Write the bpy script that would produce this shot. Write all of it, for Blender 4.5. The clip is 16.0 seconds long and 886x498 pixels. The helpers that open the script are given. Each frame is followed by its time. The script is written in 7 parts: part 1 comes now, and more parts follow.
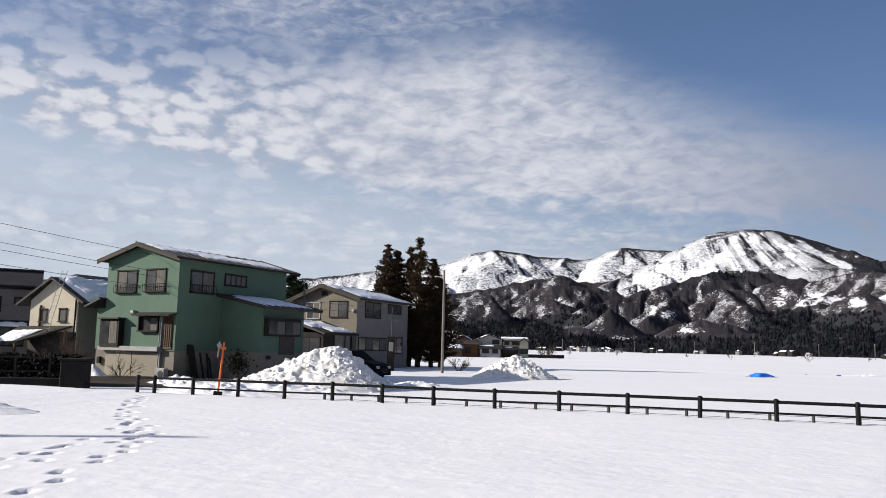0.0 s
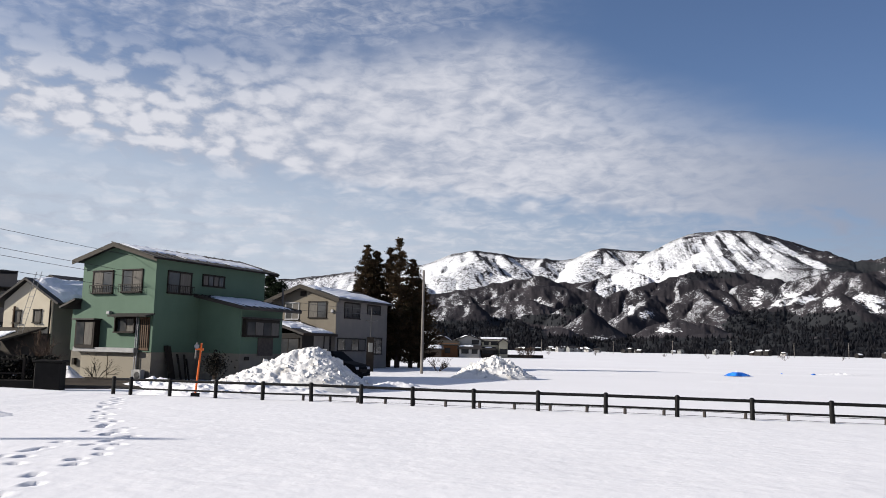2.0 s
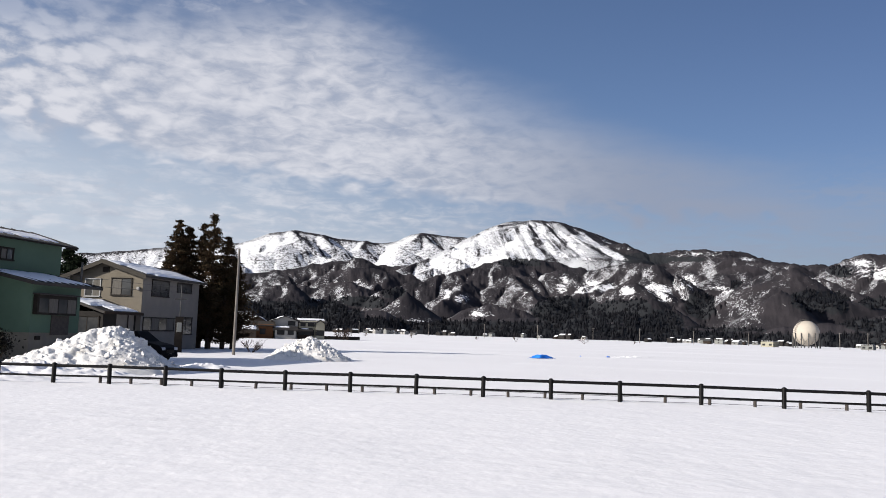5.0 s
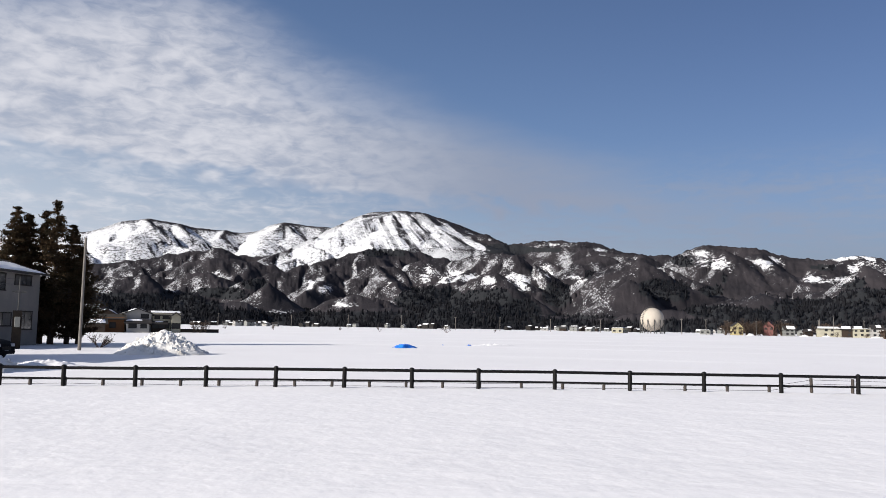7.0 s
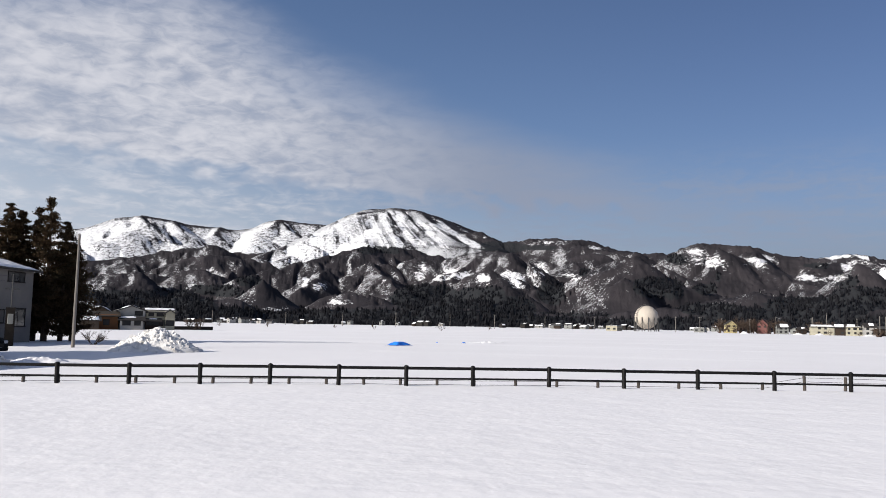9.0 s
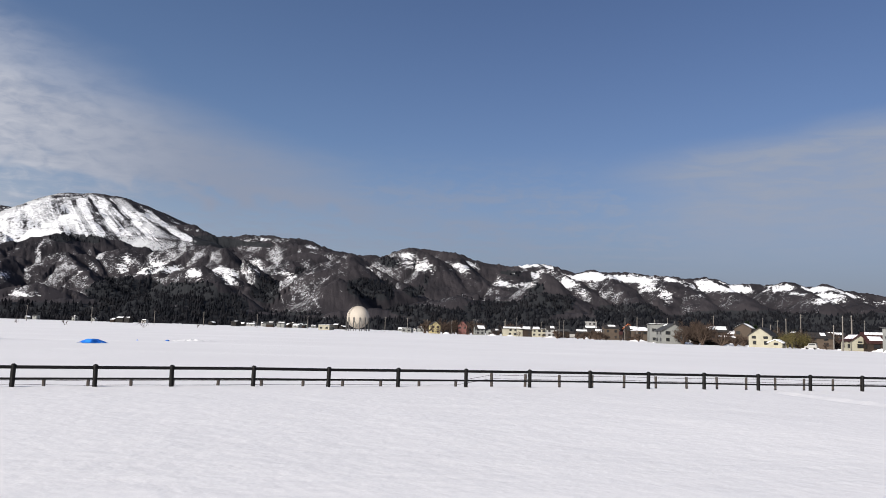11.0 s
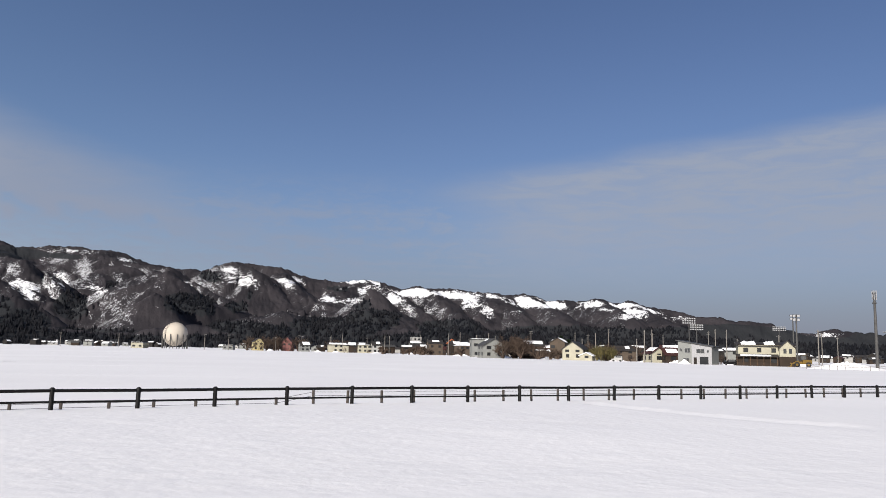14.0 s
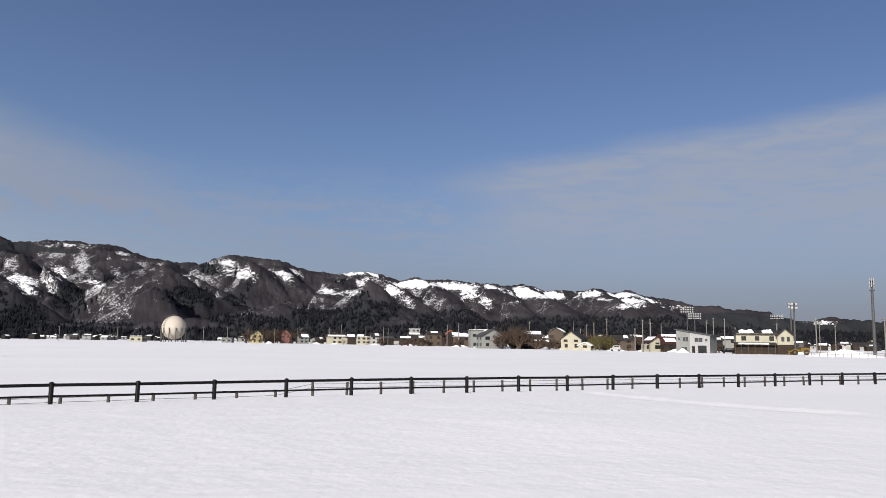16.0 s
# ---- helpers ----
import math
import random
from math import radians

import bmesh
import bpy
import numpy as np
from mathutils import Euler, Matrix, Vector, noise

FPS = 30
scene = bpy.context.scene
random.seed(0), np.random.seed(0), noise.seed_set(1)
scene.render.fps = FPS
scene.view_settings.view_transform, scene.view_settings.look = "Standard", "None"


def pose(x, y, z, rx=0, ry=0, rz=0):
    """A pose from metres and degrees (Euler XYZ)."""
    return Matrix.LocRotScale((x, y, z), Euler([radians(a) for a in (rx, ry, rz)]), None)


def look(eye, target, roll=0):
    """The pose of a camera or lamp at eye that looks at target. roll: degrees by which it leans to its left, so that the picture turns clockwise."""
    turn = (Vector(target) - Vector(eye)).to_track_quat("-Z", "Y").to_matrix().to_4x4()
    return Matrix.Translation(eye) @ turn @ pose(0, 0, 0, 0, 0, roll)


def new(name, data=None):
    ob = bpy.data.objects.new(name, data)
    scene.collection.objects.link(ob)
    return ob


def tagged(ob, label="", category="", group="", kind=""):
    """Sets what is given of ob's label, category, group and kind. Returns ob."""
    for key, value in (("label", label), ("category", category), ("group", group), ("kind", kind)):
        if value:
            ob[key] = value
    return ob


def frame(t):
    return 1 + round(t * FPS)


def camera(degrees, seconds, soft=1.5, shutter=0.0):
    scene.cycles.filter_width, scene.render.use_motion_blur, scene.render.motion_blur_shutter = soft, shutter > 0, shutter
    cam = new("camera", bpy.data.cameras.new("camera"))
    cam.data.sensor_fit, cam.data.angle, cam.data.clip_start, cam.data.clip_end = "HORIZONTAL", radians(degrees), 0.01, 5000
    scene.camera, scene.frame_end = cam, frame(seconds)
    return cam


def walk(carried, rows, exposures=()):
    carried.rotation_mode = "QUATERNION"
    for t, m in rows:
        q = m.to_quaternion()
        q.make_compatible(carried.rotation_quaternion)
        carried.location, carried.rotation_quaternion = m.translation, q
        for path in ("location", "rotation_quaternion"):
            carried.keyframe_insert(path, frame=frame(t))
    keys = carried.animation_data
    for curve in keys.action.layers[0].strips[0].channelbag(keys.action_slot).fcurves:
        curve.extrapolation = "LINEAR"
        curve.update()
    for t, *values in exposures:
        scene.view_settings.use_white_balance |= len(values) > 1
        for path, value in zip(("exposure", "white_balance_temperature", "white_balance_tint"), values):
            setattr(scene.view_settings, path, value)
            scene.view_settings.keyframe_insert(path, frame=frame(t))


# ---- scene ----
cam = camera(58.46, 16.0, soft=0.9)
# seconds, yaw, pitch, roll of a camera held at arm's length by someone who turns on the spot
EYE, ARM = 1.9, 0.45
ROWS = [
    (0.0, 0.02, 7.01, -1.32),
    (0.5, -0.37, 7.12, -1.49),
    (1.0, -0.65, 7.07, -1.41),
    (1.5, -1.05, 7.09, -1.29),
    (2.0, -1.45, 7.07, -1.16),
    (2.5, -1.79, 6.86, -1.34),
    (3.0, -1.94, 6.71, -1.56),
    (3.5, -2.47, 6.82, -1.66),
    (4.0, -5.10, 6.91, -1.91),
    (4.5, -9.90, 6.69, -1.86),
    (5.0, -14.52, 6.10, -1.75),
    (5.2, -16.12, 5.76, -1.64),
    (7.3, -24.49, 5.66, -0.89),
    (7.5, -24.47, 5.66, -0.86),
    (8.0, -24.34, 5.54, -0.88),
    (8.2, -24.28, 5.48, -0.96),
    (10.3, -31.31, 5.81, -1.65),
    (10.5, -35.16, 5.84, -1.80),
    (11.0, -45.14, 5.88, -1.81),
    (11.5, -52.92, 6.14, -1.30),
    (12.0, -56.73, 6.74, -1.10),
    (12.5, -57.68, 7.20, -1.19),
    (13.0, -57.79, 7.51, -1.09),
    (13.5, -57.72, 7.58, -1.13),
    (14.0, -57.61, 7.35, -1.22),
    (14.5, -57.54, 6.97, -1.46),
    (15.0, -57.57, 6.59, -1.41),
    (15.5, -57.57, 6.49, -0.90),
    (16.0, -57.70, 6.71, -0.72),
]


def held(yaw, pitch, roll):
    a = radians(yaw)
    return pose(-ARM * math.sin(a), ARM * math.cos(a) - ARM, EYE, 90 + pitch, roll, yaw)


walk(cam, [(t, held(y, p, r)) for t, y, p, r in ROWS], exposures=[(0.0, 0.87, 6400, 9), (5.0, 0.87, 6400, 9), (8.0, 0.83, 6400, 9), (10.5, 0.74, 6420, 9), (11.5, 0.73, 6420, 9), (13.0, 0.79, 6440, 9), (16.0, 0.79, 6440, 9)])

# ---- daylight: a low sun from the west side, thin cloud ----
SUN_AZ, SUN_EL = -97.0, 23.0
sun = new("sun", bpy.data.lights.new("sun", "SUN"))
sun.data.energy, sun.data.angle, sun.data.color = 3.85, radians(0.53), (1.0, 0.92, 0.82)
sun.matrix_world = look((0, 0, 0), (-math.sin(radians(SUN_AZ)) * math.cos(radians(SUN_EL)), -math.cos(radians(SUN_AZ)) * math.cos(radians(SUN_EL)), -math.sin(radians(SUN_EL))))

world = bpy.data.worlds.new("sky")
scene.world = world
world.use_nodes = True
wt = world.node_tree
wt.nodes.clear()


class Graph:
    """Short-hand to write node graphs."""

    def __init__(self, tree):
        self.t = tree

    def node(self, kind, **props):
        n = self.t.nodes.new(kind)
        for k, v in props.items():
            setattr(n, k, v)
        return n

    def put(self, socket, value):
        if isinstance(value, bpy.types.NodeSocket):
            self.t.links.new(value, socket)
        elif value is not None:
            socket.default_value = value

    def math(self, op, a, b=None, c=None, clamp=False):
        n = self.node("ShaderNodeMath", operation=op, use_clamp=clamp)
        for s, v in zip(n.inputs, (a, b, c)):
            self.put(s, v)
        return n.outputs[0]

    def ramp(self, v, lo, hi, out0=0.0, out1=1.0):
        n = self.node("ShaderNodeMapRange", interpolation_type="SMOOTHSTEP")
        for s, val in zip(n.inputs, (v, lo, hi, out0, out1)):
            self.put(s, val)
        return n.outputs[0]

    def noise(self, vec, scale, detail=4.0, rough=0.5, dist=0.0):
        n = self.node("ShaderNodeTexNoise")
        self.put(n.inputs["Vector"], vec)
        n.inputs["Scale"].default_value, n.inputs["Detail"].default_value = scale, detail
        n.inputs["Roughness"].default_value, n.inputs["Distortion"].default_value = rough, dist
        return n.outputs["Fac"]

    def cells(self, vec, scale, soft=0.6):
        n = self.node("ShaderNodeTexVoronoi", feature="SMOOTH_F1")
        self.put(n.inputs["Vector"], vec)
        n.inputs["Scale"].default_value, n.inputs["Smoothness"].default_value = scale, soft
        return n.outputs["Distance"]

    def mix(self, f, a, b):
        n = self.node("ShaderNodeMix", data_type="RGBA")
        self.put(n.inputs[0], f)
        for s, v in ((n.inputs[6], a), (n.inputs[7], b)):
            self.put(s, (*v, 1.0) if isinstance(v, tuple) and len(v) == 3 else v)
        return n.outputs[2]

    def xyz(self, x, y, z):
        n = self.node("ShaderNodeCombineXYZ")
        for s, v in zip(n.inputs, (x, y, z)):
            self.put(s, v)
        return n.outputs[0]

    def split(self, v):
        n = self.node("ShaderNodeSeparateXYZ")
        self.put(n.inputs[0], v)
        return n.outputs

    def scaled(self, v, s):
        n = self.node("ShaderNodeVectorMath", operation="MULTIPLY")
        self.put(n.inputs[0], v)
        n.inputs[1].default_value = s
        return n.outputs[0]


W = Graph(wt)
sky = W.node("ShaderNodeTexSky", sky_type="NISHITA", sun_disc=False)
sky.sun_elevation, sky.sun_rotation = radians(SUN_EL), radians(SUN_AZ)
sky.air_density, sky.dust_density, sky.ozone_density = 1.0, 0.6, 2.0
way = W.node("ShaderNodeTexCoord").outputs["Generated"]
wx, wy, wz = W.split(way)
az = W.math("MULTIPLY", W.math("ARCTAN2", wx, wy), 57.2958)
el = W.math("MULTIPLY", W.math("ARCSINE", wz), 57.2958)
zz = W.math("MAXIMUM", wz, 0.03)
layer = W.xyz(W.math("DIVIDE", wx, zz), W.math("DIVIDE", wy, zz), 0.0)
flat = W.xyz(W.math("MULTIPLY", az, 0.1), W.math("MULTIPLY", el, 0.19), 0.0)
warp = W.noise(layer, 0.55, 4.0, 0.55)
big = W.noise(layer, 1.3, 5.0, 0.55, 0.4)
shift = W.node("ShaderNodeTexNoise")
W.put(shift.inputs["Vector"], flat)
shift.inputs["Scale"].default_value, shift.inputs["Detail"].default_value = 3.2, 3.0
drift = W.node("ShaderNodeVectorMath", operation="MULTIPLY_ADD")
W.put(drift.inputs[0], shift.outputs["Color"])
drift.inputs[1].default_value = (0.34, 0.34, 0.0)
W.put(drift.inputs[2], flat)
cells = W.noise(flat, 4.2, 2.0, 0.45, 0.5)
puffs = W.noise(flat, 11.0, 5.0, 0.6, 0.3)
clump = W.cells(drift.outputs[0], 5.4)
# fine diagonal ripples in the smoother part of the bank
slant = W.xyz(W.math("ADD", W.math("MULTIPLY", az, 0.16), W.math("MULTIPLY", el, 0.10)), W.math("SUBTRACT", W.math("MULTIPLY", el, 0.42), W.math("MULTIPLY", az, 0.04)), 0.0)
ripple = W.noise(slant, 4.0, 5.0, 0.58, 0.6)
wob = W.math("MULTIPLY", W.math("SUBTRACT", warp, 0.5), 9.0)
# the altocumulus bank: its lower rim, and its upper rim that falls to the east
low = W.math("SUBTRACT", W.math("ADD", 10.6, W.math("MULTIPLY", wob, 0.15)), W.math("MULTIPLY", az, 0.085))
top = W.math("MINIMUM", W.ramp(az, -24.0, 2.0, 20.3, 21.8), W.math("SUBTRACT", 23.5, W.math("MULTIPLY", az, 0.33)))
b1 = W.ramp(W.math("ADD", W.math("SUBTRACT", el, low), W.math("MULTIPLY", W.math("SUBTRACT", cells, 0.5), 4.0)), -0.6, 1.4)
b2 = W.ramp(W.math("ADD", W.math("SUBTRACT", top, el), wob), -2.5, 4.5)
bank = W.math("MULTIPLY", b1, b2)
west_lumps = W.math("ADD", W.math("SUBTRACT", 1.05, W.math("MULTIPLY", clump, 0.92)), W.math("ADD", W.math("MULTIPLY", W.math("SUBTRACT", puffs, 0.5), 0.55), W.math("MULTIPLY", W.math("SUBTRACT", big, 0.5), 0.22)))
east_lumps = W.math("ADD", 0.60, W.math("ADD", W.math("MULTIPLY", W.math("SUBTRACT", ripple, 0.5), 0.42), W.math("ADD", W.math("MULTIPLY", W.math("SUBTRACT", cells, 0.5), 0.34), W.math("MULTIPLY", W.math("SUBTRACT", big, 0.5), 0.45))))
open_sky = W.ramp(W.math("ADD", az, wob), -22.0, 4.0)
lumps = W.math("ADD", W.math("MULTIPLY", west_lumps, W.math("SUBTRACT", 1.0, open_sky)), W.math("MULTIPLY", east_lumps, open_sky))
bank = W.math("MULTIPLY", bank, W.ramp(lumps, W.ramp(az, -24.0, 6.0, 0.30, 0.22), W.ramp(az, -24.0, 6.0, 0.60, 0.62), W.ramp(az, -24.0, 6.0, 0.22, 0.62), 1.0))
# the thin veil further east, wisps over the hills, haze down at the horizon
veil = W.math("MULTIPLY", W.ramp(W.math("ADD", az, wob), 54.0, 66.0), W.ramp(W.math("SUBTRACT", W.math("ADD", 12.6, W.math("MULTIPLY", W.math("SUBTRACT", az, 58.0), 0.11)), W.math("ADD", el, W.math("MULTIPLY", wob, 0.25))), -0.8, 1.4))
veil = W.math("MULTIPLY", W.math("MULTIPLY", veil, W.ramp(el, 2.5, 9.5)), W.ramp(W.noise(W.scaled(flat, (0.6, 1.6, 1.0)), 4.6, 6.0, 0.6, 0.7), 0.30, 0.68, 0.66, 1.0))
wisps = W.math("MULTIPLY", W.math("MULTIPLY", W.ramp(el, 3.0, 7.0), W.ramp(el, 13.5, 8.5)), W.ramp(W.math("ADD", W.math("MULTIPLY", big, 0.55), W.math("MULTIPLY", ripple, 0.45)), 0.38, 0.66, 0.06, 0.62))
haze = W.ramp(W.math("ADD", el, W.ramp(az, -35.0, 40.0, -9.0, 1.0)), 13.0, 0.0, 0.0, 0.88)
cover = W.math("MAXIMUM", W.math("MAXIMUM", W.math("MULTIPLY", bank, 0.9), W.math("MULTIPLY", veil, 0.95)), wisps)
high = W.math("MULTIPLY", W.ramp(el, 15.0, 24.0), W.math("MULTIPLY", W.ramp(az, 14.0, -8.0), W.ramp(W.math("ADD", W.math("MULTIPLY", big, 0.5), W.math("MULTIPLY", ripple, 0.5)), 0.38, 0.66, 0.16, 0.58)))
cover = W.math("MAXIMUM", cover, high)
cloud_colour = W.mix(W.ramp(lumps, 0.42, 0.76), (4.9, 5.2, 6.2), (8.3, 8.2, 8.7))
cloud_colour = W.mix(W.ramp(az, 7.0, 30.0), cloud_colour, (3.4, 3.8, 4.9))
cloud_colour = W.mix(W.ramp(az, 46.0, 66.0), cloud_colour, (3.85, 4.3, 5.4))
haze_colour = W.mix(W.ramp(az, -10.0, 60.0), (6.2, 6.8, 7.8), (2.25, 2.5, 3.55))
# a clear winter sky: deeper and bluer than the model's
deep = W.node("ShaderNodeMix", data_type="RGBA", blend_type="MULTIPLY")
deep.inputs[0].default_value = 1.0
W.put(deep.inputs[6], sky.outputs[0])
W.put(deep.inputs[7], W.mix(W.ramp(az, 3.0, 58.0), (0.99, 1.0, 1.16), (0.72, 0.72, 0.89)))
sky_colour = W.mix(haze, deep.outputs[2], haze_colour)
sky_colour = W.mix(cover, sky_colour, cloud_colour)
back = W.node("ShaderNodeBackground")
W.put(back.inputs[0], sky_colour)
back.inputs[1].default_value = 0.05
W.put(W.node("ShaderNodeOutputWorld").inputs[0], back.outputs[0])


# ---- materials ----
def material(name, c1, c2, scale=1.0, rough=0.7, grain=0.0, grain_scale=40.0, bump=0.2, metal=0.0, lo=0.35, hi=0.65, stretch=(1, 1, 1), lines=None, spec=0.15):
    """Two colours mixed by coarse noise, a fine grain, and relief; lines = (axis, per metre, depth) for boarding."""
    m = bpy.data.materials.new(name)
    m.use_nodes = True
    g = Graph(m.node_tree)
    bs = m.node_tree.nodes["Principled BSDF"]
    at = g.scaled(g.node("ShaderNodeTexCoord").outputs["Object"], stretch)
    coarse = g.noise(at, scale, 5.0, 0.6)
    col = g.mix(g.ramp(coarse, lo, hi), c1, c2)
    fine = g.noise(at, grain_scale, 3.0, 0.6)
    if grain:
        col = g.mix(g.math("MULTIPLY", g.ramp(fine, 0.35, 0.7), grain), col, tuple(0.45 * v for v in c1))
    g.put(bs.inputs["Base Color"], col)
    bs.inputs["Roughness"].default_value, bs.inputs["Metallic"].default_value = rough, metal
    bs.inputs["Specular IOR Level"].default_value = spec
    height = g.math("ADD", g.math("MULTIPLY", fine, 0.35), g.math("MULTIPLY", coarse, 0.65))
    if lines:
        axis, per, depth = lines
        saw = g.math("FRACT", g.math("MULTIPLY", g.split(g.node("ShaderNodeTexCoord").outputs["Object"])[axis], per))
        height = g.math("ADD", height, g.math("MULTIPLY", g.ramp(saw, 0.0, 0.14), depth))
    b = g.node("ShaderNodeBump")
    b.inputs["Strength"].default_value, b.inputs["Distance"].default_value = bump, 0.02
    g.put(b.inputs["Height"], height)
    g.put(bs.inputs["Normal"], b.outputs[0])
    return m


def snow_material(name, tint, ripple, strength, dirt=0.0):
    m = bpy.data.materials.new(name)
    m.use_nodes = True
    g = Graph(m.node_tree)
    bs = m.node_tree.nodes["Principled BSDF"]
    at = g.node("ShaderNodeTexCoord").outputs["Object"]
    wide = g.noise(at, 0.05, 4.0, 0.55)
    wind = g.math("ADD", g.math("MULTIPLY", g.noise(g.scaled(at, (0.9, 1.1, 1.0)), ripple, 4.0, 0.5, 0.15), 0.7), g.math("MULTIPLY", g.noise(at, ripple * 3.0, 2.0, 0.4, 0.2), 0.3))
    fine = g.noise(at, 14.0, 3.0, 0.6)
    col = g.mix(g.ramp(wide, 0.35, 0.65), tint, tuple(0.965 * v for v in tint))
    col = g.mix(g.math("MULTIPLY", g.ramp(wind, 0.55, 0.8), 0.10), col, (0.74, 0.77, 0.84))
    if dirt:
        col = g.mix(g.math("MULTIPLY", g.ramp(g.noise(at, 1.1, 6.0, 0.7), 0.5, 0.72), dirt), col, (0.38, 0.34, 0.27))
    g.put(bs.inputs["Base Color"], col)
    bs.inputs["Roughness"].default_value = 0.72
    bs.inputs["Specular IOR Level"].default_value = 0.25
    b = g.node("ShaderNodeBump")
    b.inputs["Strength"].default_value, b.inputs["Distance"].default_value = strength, 0.05
    g.put(b.inputs["Height"], g.math("ADD", g.math("MULTIPLY", wind, 0.8), g.math("MULTIPLY", fine, 0.05)))
    g.put(bs.inputs["Normal"], b.outputs[0])
    return m


M = {}
M["snow"] = snow_material("field_snow", (0.805, 0.798, 0.815), 1.3, 0.9)
M["pile"] = snow_material("ploughed_snow", (0.72, 0.71, 0.695), 6.0, 0.9, 0.5)
M["roof_snow"] = snow_material("roof_snow", (0.86, 0.87, 0.9), 1.0, 0.2)
M["green"] = material("green_render", (0.0800, 0.1280, 0.0930), (0.0870, 0.1370, 0.1000), 0.8, 0.75, 0.06, 90, 0.15, lines=(0, 2.2, 0.12))
M["concrete"] = material("foundation_concrete", (0.1802, 0.1654, 0.1373), (0.1505, 0.1373, 0.1162), 1.2, 0.85, 0.12, 60, 0.3)
M["shutter"] = material("garage_shutter", (0.2376, 0.2117, 0.1642), (0.2160, 0.1944, 0.1555), 0.6, 0.6, 0.05, 50, 0.25, lines=(2, 9.0, 0.6))
M["dark_metal"] = material("brown_metal_roof", (0.0270, 0.0252, 0.0252), (0.0420, 0.0372, 0.0348), 0.7, 0.6, 0.1, 60, 0.15, spec=0.2)
M["fascia"] = material("weathered_fascia", (0.0525, 0.0460, 0.0375), (0.0400, 0.0350, 0.0290), 1.5, 0.7, 0.2, 70, 0.2)
M["frame"] = material("dark_bronze_frame", (0.0135, 0.0108, 0.0090), (0.0203, 0.0162, 0.0135), 3, 0.6, 0.0, 50, 0.05, spec=0.12)
M["alu"] = material("aluminium", (0.3200, 0.3200, 0.3200), (0.2688, 0.2688, 0.2752), 3, 0.4, 0.0, 50, 0.05, 0.5)
M["curtain"] = material("net_curtain", (0.135, 0.127, 0.114), (0.100, 0.092, 0.082), 6, 0.9, 0.0, 50, 0.2, stretch=(3, 3, 0.2))
M["door_wood"] = material("brown_door", (0.096, 0.057, 0.033), (0.066, 0.039, 0.024), 4, 0.6, 0.2, 60, 0.2, stretch=(6, 6, 0.6))
M["beige"] = material("cream_siding", (0.160, 0.140, 0.110), (0.142, 0.125, 0.100), 0.7, 0.75, 0.06, 60, 0.4, lines=(2, 4.4, 0.8))
M["grey_wall"] = material("grey_render", (0.198, 0.182, 0.165), (0.172, 0.160, 0.148), 0.7, 0.8, 0.06, 60, 0.2)
M["cream"] = material("cream_render", (0.52, 0.47, 0.37), (0.48, 0.43, 0.34), 0.6, 0.8, 0.08, 60, 0.2)
M["dark_wall"] = material("dark_brown_cladding", (0.0204, 0.0182, 0.0165), (0.0154, 0.0138, 0.0132), 0.8, 0.75, 0.1, 60, 0.2)
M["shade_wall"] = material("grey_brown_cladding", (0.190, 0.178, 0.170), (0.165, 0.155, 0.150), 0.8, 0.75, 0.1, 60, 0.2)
M["fence"] = material("dark_brown_fence", (0.0042, 0.0040, 0.0045), (0.0075, 0.0068, 0.0070), 5, 0.5, 0.25, 70, 0.4, stretch=(2, 2, 6), spec=0.15)
M["post_grey"] = material("weathered_stake", (0.077, 0.066, 0.059), (0.056, 0.049, 0.045), 6, 0.8, 0.2, 80, 0.3)
M["wire"] = material("wire", (0.05, 0.05, 0.055), (0.07, 0.07, 0.075), 2, 0.5, 0, 40, 0.0, 0.4)
M["pole"] = material("pole_concrete", (0.1904, 0.1736, 0.1568), (0.1512, 0.1400, 0.1288), 1.5, 0.85, 0.15, 60, 0.3)
M["orange"] = material("orange_paint", (0.75, 0.15, 0.03), (0.62, 0.13, 0.03), 3, 0.55, 0.1, 60, 0.1)
M["grey_plastic"] = material("grey_plastic", (0.3, 0.3, 0.31), (0.24, 0.24, 0.25), 3, 0.5)
M["bark"] = material("bark", (0.075, 0.055, 0.043), (0.05, 0.038, 0.03), 4, 0.9, 0.3, 40, 0.8, stretch=(3, 3, 0.5))
M["needles"] = material("cedar_needles", (0.0620, 0.0390, 0.0220), (0.0270, 0.0240, 0.0145), 0.9, 0.85, 0.2, 20, 0.2, spec=0.05)
M["pine"] = material("pine_needles", (0.0168, 0.0252, 0.0133), (0.0112, 0.0168, 0.0098), 1.5, 0.8, 0.2, 20, 0.2, spec=0.05)
M["far_conifer"] = material("far_conifers", (0.0085, 0.0095, 0.0125), (0.0140, 0.0140, 0.0165), 0.02, 0.9, 0.3, 0.4, 0.1, spec=0.02)
M["twig"] = material("bare_twigs", (0.084, 0.059, 0.045), (0.059, 0.043, 0.035), 3, 0.9)
M["hedge"] = material("dark_hedge", (0.010, 0.011, 0.009), (0.015, 0.013, 0.011), 2.5, 0.9, 0.2, 25, 0.3)
M["stone"] = material("dark_stone", (0.0100, 0.0096, 0.0095), (0.0150, 0.0142, 0.0138), 2.0, 0.85, 0.2, 30, 0.5)
M["soil"] = material("bare_soil", (0.063, 0.049, 0.038), (0.042, 0.034, 0.028), 1.6, 0.95, 0.3, 25, 0.6)
M["car"] = material("black_car_paint", (0.006, 0.006, 0.007), (0.008, 0.008, 0.009), 1, 0.6, 0, 40, 0.0, 0.0, spec=0.03)
